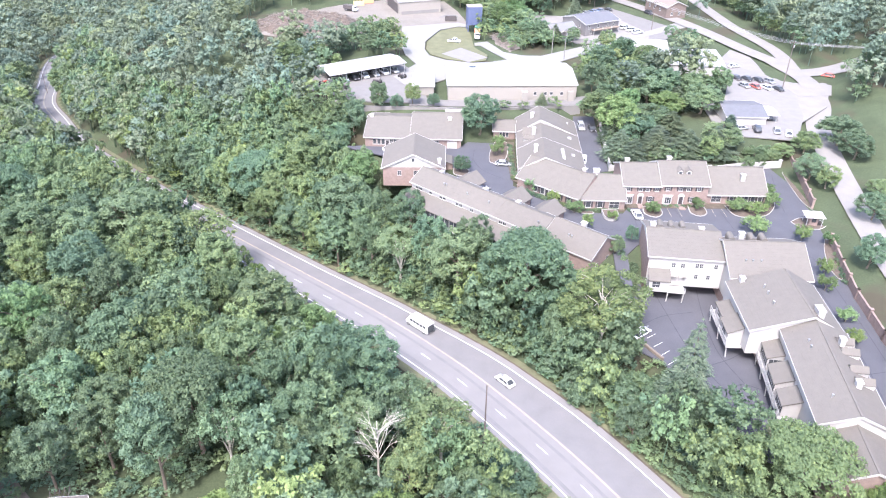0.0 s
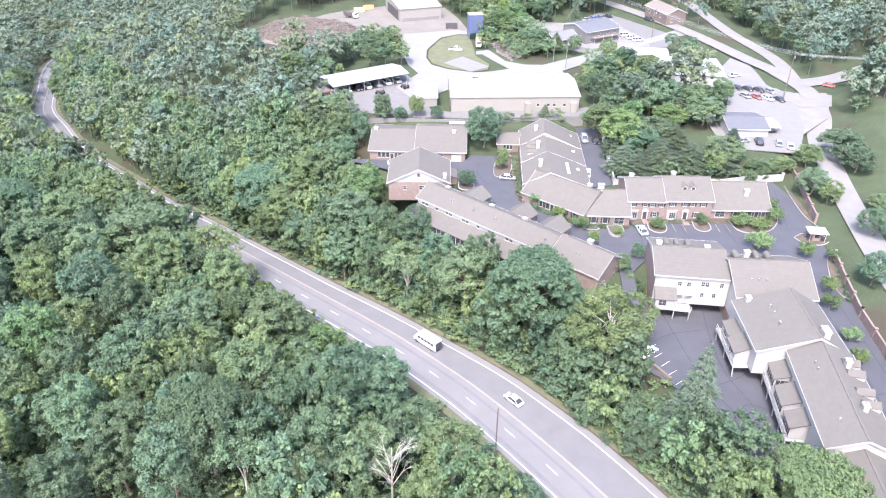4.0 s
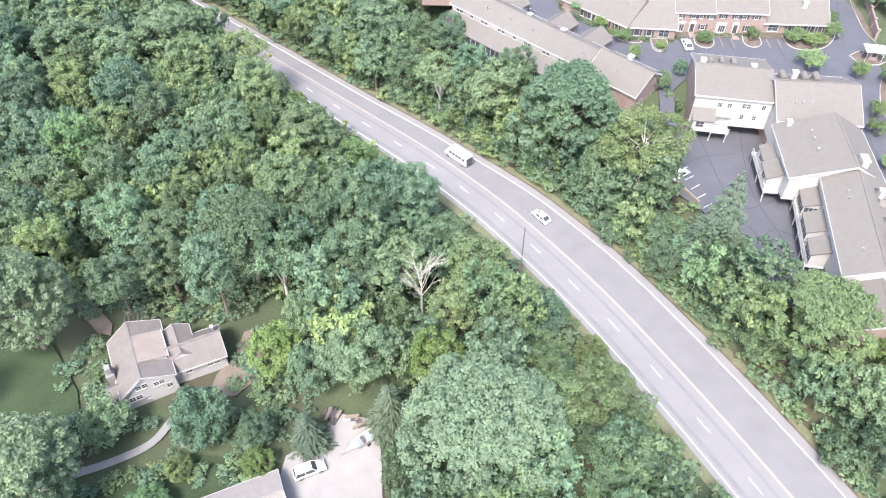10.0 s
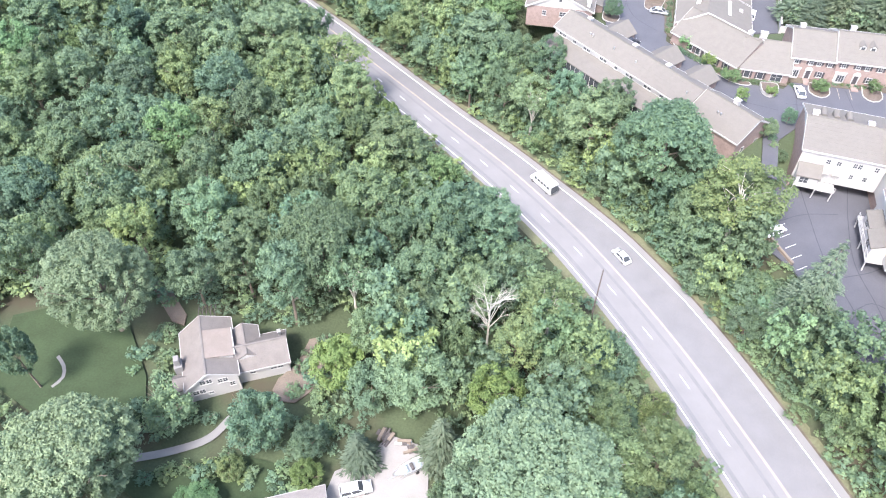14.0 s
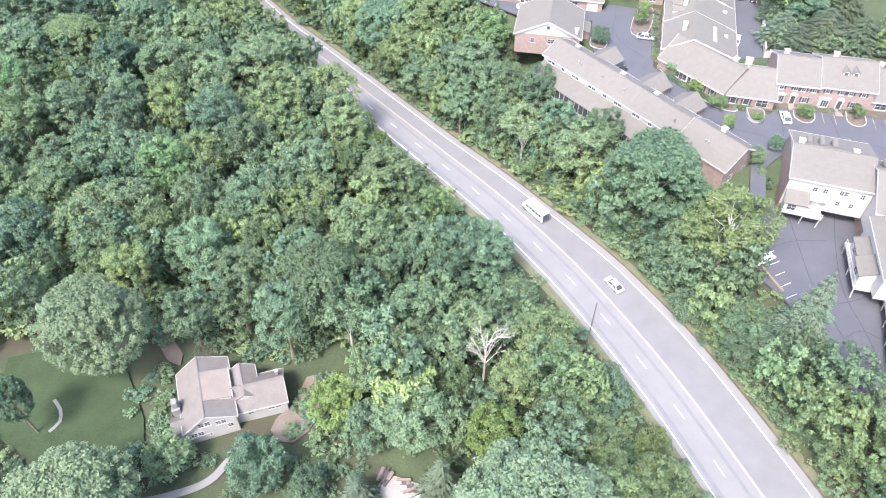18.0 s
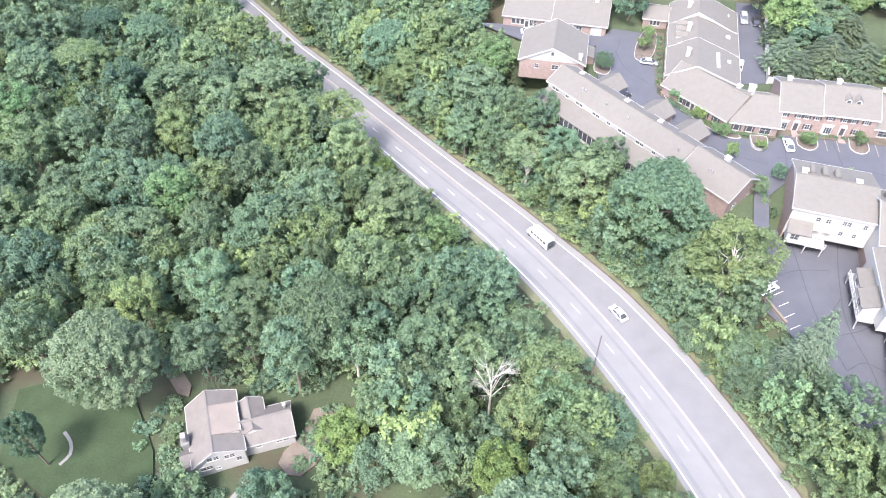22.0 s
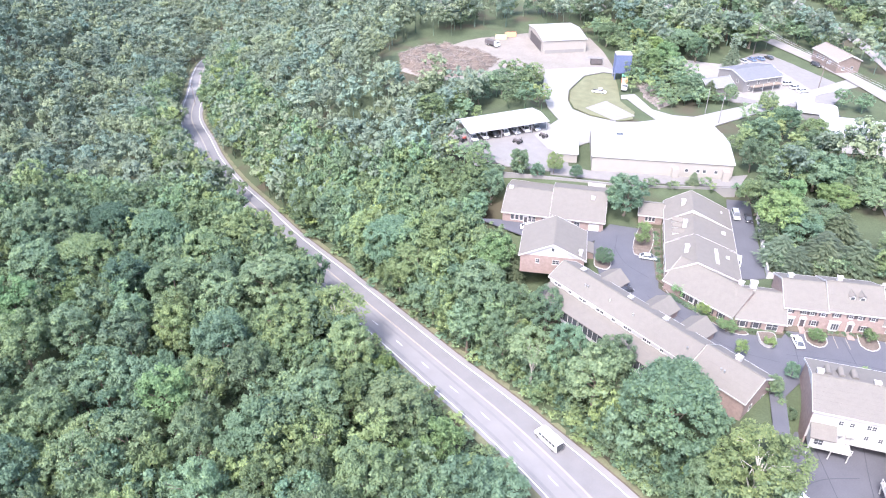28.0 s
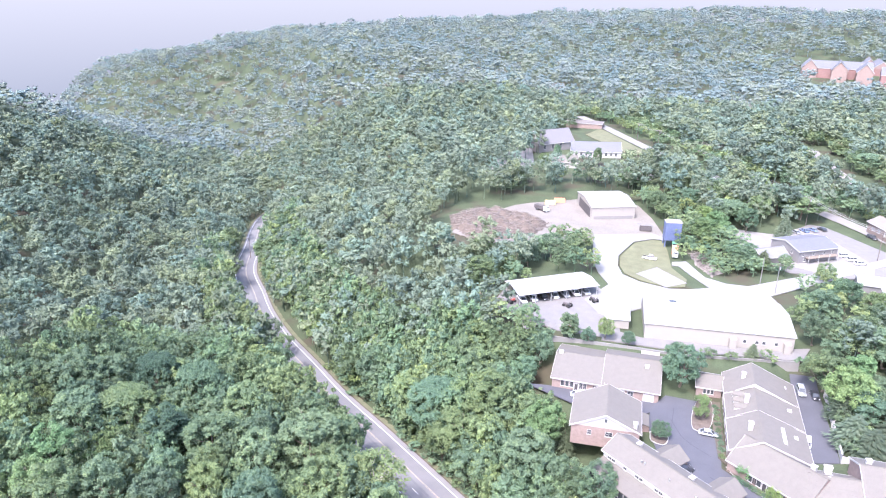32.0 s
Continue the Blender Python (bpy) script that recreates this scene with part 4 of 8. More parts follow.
# brick row facing the drive
d1 = gable_house("townhouse", (48.8, 166.2), -1, 9.8, 14, 15.5, 21.0, 24.2, "two-storey brick townhouse with shuttered windows", ends=(1, 0), over=0.4, group=ROWG)
d2 = gable_house("townhouse", (58.7, 166.1), -1, 12.0, 14, 15.5, 21.3, 24.8, "two-storey brick townhouse with two white dormers", ends=(1, 1), over=0.4, group=ROWG)
d3 = gable_house("townhouse", (70.8, 166.6), -1, 15.4, 14, 15.5, 18.6, 23.0, "low brick townhouse with a row of shuttered windows", ends=(0, 1), over=0.5, group=ROWG)
for x in (1.2, 4.4, 6.2, 8.6):
    window(d1, x, 0, 3.9, 0.85, 1.15, -90, shutters=True)
window(d1, 7.2, 0, 0.9, 1.0, 1.3, -90, shutters=True)
door(d1, 4.6, 0, 0.15, 1.0, 2.1, -90)
for x in (1.6, 4.8, 6.8, 9.6):
    window(d2, x, 0, 4.1, 0.85, 1.15, -90, shutters=True)
window(d2, 8.2, 0, 0.9, 1.0, 1.3, -90, shutters=True)
door(d2, 5.3, 0, 0.15, 1.0, 2.1, -90)


def bay(t, x, z0, w, h, arch=False):
    """A three-sided bay window."""
    bm = bmesh.new()
    prism(bm, [(x - w / 2, 0), (x - w / 3, -0.6), (x + w / 3, -0.6), (x + w / 2, 0)], z0, z0 + h)
    b = part("bay_window", bm, TRIM, t, "white bay window")
    bm = bmesh.new()
    for k in (-1, 0, 1):
        box(bm, x + k * w * 0.21 - w * 0.085, -0.63, z0 + 0.5, x + k * w * 0.21 + w * 0.085, -0.59, z0 + h - 0.35)
    part("pane", bm, GLASS, b)
    bm = bmesh.new()
    prism(bm, [(x - w / 2 - 0.15, 0), (x - w / 3 - 0.1, -0.75), (x + w / 3 + 0.1, -0.75), (x + w / 2 + 0.15, 0)], z0 + h, z0 + h + 0.15)
    part("bay_roof", bm, TRIM, b)


bay(d1, 1.6, 0.2, 2.4, 2.5)
bay(d2, 1.8, 0.2, 2.5, 2.5)
window(d3, 2.6, 0, 0.7, 2.4, 1.7, -90)
for x in (6.6, 10.4, 12.2, 14.0):
    window(d3, x, 0, 0.5, 1.0, 2.0, -90, shutters=True, split=False)
door(d3, 8.5, 0, 0.1, 0.9, 2.1, -90, arch=False)
for x in (5.0, 7.2):
    dormer(d2, x, 3.0, 6.9, 1.3, 1.2, 3.0)
chimney(d1, 2.0, 9.0, 6.5, 9.6)
chimney(d2, 3.2, 9.0, 7.0, 10.3)
chimney(d3, 9.8, 3.6, 5.2, 7.4)


def undercroft(t, x0, x1, y0, y1, z, drop, posts):
    """A floor carried on raking posts above a lower parking deck."""
    bm = bmesh.new()
    box(bm, x0, y0, z - 0.35, x1, y1, z)
    dk = part("deck_floor", bm, TRIM, t, "white deck floor")
    for x in posts:
        bm = bmesh.new()
        cyl(bm, (x, y0 + 0.2, z - 0.35), (x, y0 + 0.5, z - drop), 0.14, 0.14, 6)
        part("post", bm, TRIM, dk, "white post")


# front rows above the lower lot
e1 = gable_house("townhouse", (47.4, 132.2), -7, 16.0, 15.4, 13.5, 21.0, 23.6, "three-level townhouse with white rear wall on posts", wall=SIDING, ends=(1, 0), group=ROWG, drop=0)
bm = bmesh.new()
box(bm, -0.06, 0.05, -3.0, 0.3, 15.3, 7.4)
part("end_wall", bm, BRICK, e1, "brick end wall")
bm = bmesh.new()
box(bm, 0.4, 4.5, -3.2, 16, 15.2, 0.0)
part("basement_wall", bm, BRICK, e1, "brick basement wall")
lean_to(e1, 0.4, 4.6, -2.6, 0, 2.6, 4.0, -0.3, SIDING, ROOF, panes=0)
window(e1, 1.9, -2.62, 0.9, 1.6, 1.4, -90)
undercroft(e1, 4.6, 8.4, -2.6, 0, -0.1, 3.0, (0.6, 4.8, 8.2))
for x in (5.6, 7.6):
    door(e1, x, 0, 0.1, 1.0, 2.1, -90, TRIM)
for x in (10.4, 11.3, 14.4):
    window(e1, x, 0, 5.0, 0.7, 1.1, -90)
for x in (10.6, 13.2):
    window(e1, x, 0, 2.2, 0.7, 1.0, -90)
for x in (5.4, 7.4):
    window(e1, x, 0, 4.8, 0.8, 1.0, -90)
chimney(e1, 1.2, 8.6, 9.0, 11.2)
chimney(e1, 11.8, 8.2, 8.6, 11.2)
for x in (3.0, 5.5, 8.0):
    barrel_dormer(e1, x, 8.8, 9.7, 1.3, 2.6)
for x in (5.6, 7.7):
    awning(e1, x, 2.5, 1.7, 1.1)
railing(e1, 4.7, 8.4, -2.55, -0.1, 5)
e2 = gable_house("townhouse", (63.2, 125.4), -3, 16.6, 16.5, 13.5, 20.0, 24.0, "townhouse with broad taupe roof and white rear wall", wall=SIDING, ends=(1, 1), group=ROWG, drop=0)
window(e2, 2.2, 0, 4.4, 0.8, 1.0, -90, split=False)
bm = bmesh.new()
box(bm, 0.3, -1.0, -3.2, 16, 10, -0.05)
part("basement_wall", bm, BRICK, e2, "brick basement wall")
for x in (2.0, 6.5, 9.0):
    barrel_dormer(e2, x, 9.4, 9.9, 1.4, 2.8)
chimney(e2, 4.4, 11.2, 8.6, 11.6)
roof_bits(e2, 16, 3.5, 8.3, 3, 4)
f1 = gable_house("townhouse", (62.2, 124.6), -93, 16.4, 17.2, 13.5, 19.4, 23.0, "townhouse with tall white gable above its neighbour", wall=SIDING, frac=0.64, ends=(0, 1), group=ROWG, drop=0)
bm = bmesh.new()
box(bm, 0.2, 3.5, -3.2, 16, 17, -0.05)
part("basement_wall", bm, BRICK, f1, "brick basement wall")
undercroft(f1, 2.0, 14.5, -3.0, 0, -0.1, 3.0, (2.4, 8.4, 14.2))
lean_to(f1, 3.6, 8.2, -2.4, 0, 2.7, 3.4, 0, SIDING, ROOF, panes=0)
lean_to(f1, 9.0, 13.6, -2.8, 0, 2.6, 4.0, 0, SIDING, ROOF, panes=0)
chimney(f1, 1.2, 2.4, 5.0, 8.6)
chimney(f1, 14.6, 12.6, 7.5, 10.8, 2.2, 1.2)
roof_bits(f1, 15, 5.5, 8.3, 4, 6)
f2 = gable_house("townhouse", (67.2, 108.6), -98.5, 25.6, 11.4, 13.5, 19.8, 22.3, "long townhouse with taupe roof and glazed rear porches", wall=SIDING, ends=(0, 1), group=ROWG, drop=0)
bm = bmesh.new()
box(bm, 0.2, 2.5, -3.2, 25, 11, -0.05)
part("basement_wall", bm, BRICK, f2, "brick basement wall")
undercroft(f2, 0.4, 18.5, -3.4, 0, -0.1, 3.0, (0.8, 5.0, 9.6, 14.0, 18.2))
lean_to(f2, 1.0, 5.6, -2.8, 0, 2.8, 3.8, 0, SIDING, ROOF, panes=5)
lean_to(f2, 7.6, 12.6, -3.0, 0, 2.6, 3.9, 0, SIDING, ROOF, panes=6)
lean_to(f2, 14.4, 18.2, -3.0, 0, 2.6, 3.9, 0, SIDING, ROOF, panes=5)
for k in range(3):
    bm = bmesh.new()
    box(bm, 5.65, -2.5 + k * 0.8, 0.9, 5.69, -1.8 + k * 0.8, 2.5)
    part("pane", bm, GLASS, f2)
for x in (4.6, 7.6, 12.4, 15.6):
    dormer(f2, x, 8.2, 6.6, 1.8, 1.0, 3.0)
chimney(f2, 6.0, 8.6, 6.8, 10.0)
railing(f1, 2.2, 14.3, -2.95, -0.1, 12)
railing(f2, 0.6, 18.3, -3.35, -0.1, 16)
window(f1, 5.9, -2.42, 1.0, 1.6, 1.2, -90)
window(f1, 11.3, -2.82, 0.9, 1.8, 1.2, -90)
chimney(f2, 17.6, 7.8, 7.0, 9.8)
roof_bits(f2, 25, 3.0, 7.9, 3, 8)
f3 = gable_house("townhouse", (63.8, 83.0), -98.5, 9.5, 10.6, 13.5, 17.6, 20.2, "lower end townhouse with brick gable", group=ROWG, drop=4)
window(f3, 9.5, 5, 1.0, 1.0, 1.4, 0)

# left house in the woods
LH = "white boarded house with weathered brown shingle roof"
h1 = gable_house("house", (-61.9, 70.4), -60, 12.0, 8.6, 5.5, 9.3, 12.5, LH, wall=SIDING, roof=ROOF_BROWN, frac=0.45, over=0.4, sideze=10.3)
for y, z, w in ((2.8, 4.0, 0.8), (3.9, 4.0, 0.8), (5.6, 3.4, 0.7), (6.5, 3.4, 0.7), (1.2, 1.6, 0.9), (2.3, 1.6, 0.9), (7.4, 1.8, 0.8), (3.6, 0.9, 0.7)):
    window(h1, 12.0, y, z, w, 0.95 if z > 1 else 0.5, 0)
bm = bmesh.new()
box(bm, 6.0, -1.5, 0, 8.0, -0.1, 4.9, 0.06)
box(bm, 6.4, -1.2, 4.9, 7.6, -0.3, 6.4, 0.05)
part("chimney", bm, CONCRETE, h1, "broad grey stone chimney")
dormer(h1, 9.6, -2.0, 0.6, 3.2, 2.2, 4.6, ROOF_BROWN)
# the shed dormer over the right slope
bm = bmesh.new()
extrude_x(bm, [(4.0, 5.3), (8.5, 4.0), (8.5, 5.9), (4.0, 6.9)], 3.2, 8.8)
sd = part("shed_dormer", bm, SIDING, h1, "white shed dormer")
bm = bmesh.new()
extrude_x(bm, [(3.9, 6.96), (8.8, 5.87), (8.8, 6.01), (3.9, 7.1)], 3.0, 9.0)
part("dormer_roof", bm, mat("tan_weathered_shingle", (0.205, 0.172, 0.15), 0.9, vary=0.14, scale=0.6, fine=6, bump=0.25), sd, "tan weathered shingles")
bm = bmesh.new()
box(bm, 3.0, 8.8, 5.7, 9.0, 8.95, 6.07)
part("fascia", bm, TRIM, sd)
h2 = gable_house("house_wing", (-50.2, 64.9), 27, 9.9, 6.4, 5.5, 9.0, 11.4, "white house wing with weathered brown shingle roof", wall=SIDING, roof=ROOF_BROWN, over=0.4, category="house")
for x in (3.6, 7.2, 8.4):
    window(h2, x, 0, 1.9, 0.9, 0.8, -90)
chimney(h2, 9.2, 4.6, 4.6, 6.6, 0.4, 0.4, STEEL)
h3 = gable_house("house_wing", (-53.2, 72.2), -60, 6.6, 4.6, 5.5, 9.8, 11.2, "short rear wing with white eaves and brown roof", wall=SIDING, roof=ROOF_BROWN, over=0.3, ends=(1, 0), category="house")
window(h3, 0, 2.4, 2.0, 1.0, 1.2, 180)
gr = gable_house("garage", (-35.2, 36.8), 26, 11.5, 8, 5.5, 7.9, 9.6, "garage with pale grey shingle roof beside the driveway", wall=SIDING, roof=mat("pale_shingle", (0.225, 0.203, 0.19), 0.9, vary=0.16, scale=0.8, fine=5, bump=0.25))


# ---- works yard ----
def metal_hall(name, org, ang, L, W, z0, ze, zr, label, wall, openfront=False, posts=6, category="hall"):
    """A hall or open shed under a ribbed metal roof."""
    t = thing(name, pose(org[0], org[1], z0, 0, 0, ang), label, category)
    e, r = ze - z0, zr - z0
    if not openfront:
        bm = bmesh.new()
        extrude_x(bm, [(0, 0), (W, 0), (W, e), (W / 2, r - 0.1), (0, e)], 0, L)
        part("wall", bm, wall, t)
    else:
        for k in range(posts):
            for y in (0.3, W - 0.3):
                bm = bmesh.new()
                x = 0.3 + (L - 0.6) * k / (posts - 1)
                box(bm, x - 0.12, y - 0.12, 0, x + 0.12, y + 0.12, e)
                part("post", bm, STEEL, t)
    for ya, yb in ((-0.4, W / 2), (W + 0.4, W / 2)):
        bm = bmesh.new()
        k = (r - e) / (W / 2)
        za = e - k * 0.4
        extrude_x(bm, [(ya, za), (yb, r), (yb, r + 0.15), (ya, za + 0.15)], -0.4, L + 0.4)
        s = part("roof_slope", bm, ROOF_METAL, t, "white metal roof")
        bm = bmesh.new()
        n = int(L / 1.2)
        for q in range(n + 1):
            x = q * L / n
            extrude = [(ya, za + 0.15), (yb, r + 0.15), (yb, r + 0.2), (ya, za + 0.2)]
            a = [bm.verts.new((x - 0.03, p[0], p[1])) for p in extrude]
            b = [bm.verts.new((x + 0.03, p[0], p[1])) for p in extrude]
            bm.faces.new(a[::-1])
            bm.faces.new(b)
            for i in range(4):
                bm.faces.new((a[i], a[(i + 1) % 4], b[(i + 1) % 4], b[i]))
        bmesh.ops.recalc_face_normals(bm, faces=bm.faces)
        part("rib", bm, ROOF_METAL, s)
    return t


wh = metal_hall("warehouse", (2.8, 232.2), 2, 43.5, 24, 19.5, 24.6, 26.4, "long cream warehouse with white metal roof", CREAM)
for x in (29.5, 33, 35, 38.5):
    window(wh, x, 0, 1.8, 0.9, 0.9, -90, split=False)
for x in (25.0, 40.5):
    bm = bmesh.new()
    box(bm, x, -1.6, 0, x + 2.0, 0, 3.2)
    part("porch", bm, CREAM, wh, "small entrance porch")
for x, y in ((8, 15.0), (20, 9), (26, 9)):
    bm = bmesh.new()
    z = 5.1 + 1.8 * (1 - abs(y - 12) / 12)
    box(bm, x, y - 0.6, z - 0.2, x + 2.2, y + 0.6, z + 0.35)
    part("skylight", bm, GLASS if x == 8 else TRIM, wh)
ws = metal_hall("store_building", (-9.2, 236.5), 2, 7.2, 15, 19.5, 22.6, 23.4, "small cream store with white metal roof", CREAM)
cp = metal_hall("vehicle_shed", (-38.6, 245.2), 31.5, 30, 12.6, 19.5, 23.3, 24.2, "open vehicle shed with white metal roof on posts", CREAM, True, 6, "shed")
bm = bmesh.new()
box(bm, 0, 12.3, 0, 30, 12.5, 3.6)
part("back_wall", bm, CREAM, cp)
sh = metal_hall("storage_shed", (-20.5, 347.2), 19, 20.5, 26, 19.5, 25.4, 27.0, "tall metal storage shed open at one side", CREAM, False)
# dark panel on the closed wall, standing for the bay's shaded inside
bm = bmesh.new()
box(bm, -0.1, 3, 0, 0.15, 22, 4.6)
part("opening", bm, DARK_JUNK, sh, "dark panel standing for the shaded open bay")
bm = bmesh.new()
box(bm, 1, -0.2, 0, 19.5, -0.02, 1.6)
part("lower_wall", bm, CONCRETE, sh)
off = gable_house("office_house", (62.0, 313.0), 30, 18.5, 16, 19.5, 24.6, 26.6, "grey two-storey office with slate-grey roof", wall=GREY_SIDING, roof=ROOF_GREY, category="house")
for x in (2, 7, 12, 16):
    window(off, x, 0, 3.0, 0.9, 1.2, -90)
for x in (3, 9):
    window(off, x, 0, 0.8, 0.9, 1.2, -90)
for y in (4, 9):
    window(off, 0, y, 3.0, 0.9, 1.2, 180)
bm = bmesh.new()
box(bm, 3.0, -2.2, 2.3, 17.5, 0, 2.5)
part("porch_floor", bm, WOOD, off)
for x in (3.2, 8, 13, 17.3):
    bm = bmesh.new()
    box(bm, x - 0.1, -2.1, 0, x + 0.1, -1.9, 3.5)
    part("porch_post", bm, TRIM, off)
cott = gable_house("cottage", (47.5, 306.0), 28, 12, 9, 19.5, 23, 25.2, "small grey cottage behind shrubs", wall=GREY_SIDING, roof=mat("pale_grey_shingle", (0.17, 0.17, 0.175), 0.9, vary=0.1), category="house")
bh = gable_house("brick_house", (98.8, 360.5), -72, 18.5, 10.5, 19.8, 25.2, 27.4, "brown brick house with tan roof", wall=mat("brown_brick", (0.17, 0.135, 0.12), 0.9, vary=0.2, fine=9), roof=mat("tan_shingle", (0.19, 0.165, 0.145), 0.9, vary=0.1), category="house")
for y in (3, 7):
    window(bh, 18.5, y, 1.5, 1.0, 1.3, 0)
for x in (4, 8, 13):
    window(bh, x, 0, 2.6, 1.0, 1.3, -90)
wb = metal_hall("white_building", (80.6, 262.0), -8, 24, 22, 19.5, 23.4, 23.9, "flat white commercial building beside the street", TRIM)
for x, y in ((6, 6), (12, 14), (17, 8)):
    bm = bmesh.new()
    box(bm, x, y, 4.2, x + 1.4, y + 1.2, 5.2, 0.05)
    part("roof_unit", bm, STEEL, wb)
wc = gable_house("low_store", (78, 290), -8, 13, 10, 19.5, 22.2, 23.2, "low dark store with flat pale roof", wall=GREY_SIDING, roof=ROOF_METAL, category="house")
gs = gable_house("grey_roof_office", (90.3, 212.6), -2, 12.4, 14, 19.5, 22.2, 23.6, "low white building with blue-grey roof", wall=TRIM, roof=ROOF_GREY, category="house")
can = metal_hall("canopy", (103.2, 214.5), -2, 4.0, 8, 19.5, 21.8, 22.2, "small open car canopy", CREAM, True, 2, "canopy")

# church and far houses
ch1 = gable_house("church", (-60.5, 468.0), 40, 26, 15, 22, 27, 34, "pale stone church with steep grey roof", wall=CONCRETE, roof=mat("mauve_shingle", (0.15, 0.145, 0.15), 0.9, vary=0.1), category="church", gable_mat=SIDING)
for x in (4, 10, 16):
    window(ch1, x, 0, 1.2, 1.6, 3.0, -90)
ch2 = gable_house("church_hall", (-40, 462), 8, 30, 14, 22, 25.5, 30, "church hall with grey roof and white windows", wall=SIDING, roof=mat("blue_grey_shingle", (0.13, 0.132, 0.145), 0.9, vary=0.1), category="church")
for x in range(3, 28, 3):
    window(ch2, x, 0, 0.8, 1.2, 1.8, -90)
ch3 = gable_house("church_annex", (-52, 432), 6, 18, 11, 22, 25, 28, "low church annex with grey roof", wall=SIDING, roof=ROOF, category="church")
ch4 = gable_house("brick_annex", (-52, 556), -6, 26, 12, 22, 25.5, 26.5, "long low brick annex behind the church", wall=BRICK, roof=ROOF_BROWN, category="house")


def cottage(x, y, a, wallm, roofm, label, L=14, W=9):
    z = h_at(x, y)
    t = gable_house("cottage", (x, y), a, L, W, z - 0.5, z + 3.4, z + 6.2, label, wall=wallm, roof=roofm, category="house")
    for k in (3, 7, 11):
        window(t, k, 0, 1.6, 1.0, 1.2, -90)
    return t


cottage(36, 500, -30, BRICK, ROOF, "brick cottage among trees")
cottage(84, 436, -55, BRICK, ROOF_BROWN, "red brick cottage with brown roof")
cottage(-10, 700, 10, SIDING, ROOF, "white cottage among far trees")
cottage(-84, 735, 20, SIDING, ROOF, "pale roofed cottage among far trees")
cottage(-172, 606, 30, SIDING, ROOF, "grey cottage half hidden by trees")
cottage(60, 634, -10, SIDING, ROOF, "white cottage beyond the church")
cottage(84, 684, 0, SIDING, ROOF_BROWN, "tan cottage beyond the church")
cottage(-8, 420, -35, SIDING, mat("tan_roof", (0.32, 0.27, 0.23), 0.9), "cottage with tan roof near the church")
for x, y, a, L in ((180, 900, -8, 60), (236, 850, -12, 55), (262, 905, 80, 46)):
    gable_house("school_building", (x, y), a, L, 20, 22, 35, 42, "large red brick school building with grey-pink roof", wall=mat("red_brick", (0.22, 0.135, 0.125), 0.9, vary=0.2), roof=ROOF_GREY, category="school", gable_mat=BRICK)
for x, y, a, L in ((186, 897, 82, 22), (212, 880, 78, 26), (232, 862, 78, 24), (252, 925, 80, 26)):
    gable_house("school_wing", (x, y), a, L, 15, 22, 35.5, 43.5, "red brick school wing with steep pale-edged gable", wall=BRICK, roof=ROOF_GREY, over=0.8, category="school")


# ---- trees ----
OCTA = np.array([[(1, 0, 0), (0, 1, 0), (0, 0, 1)], [(0, 1, 0), (-1, 0, 0), (0, 0, 1)], [(-1, 0, 0), (0, -1, 0), (0, 0, 1)], [(0, -1, 0), (1, 0, 0), (0, 0, 1)],
                 [(0, 1, 0), (1, 0, 0), (0, 0, -1)], [(-1, 0, 0), (0, 1, 0), (0, 0, -1)], [(0, -1, 0), (-1, 0, 0), (0, 0, -1)], [(1, 0, 0), (0, -1, 0), (0, 0, -1)]], float)


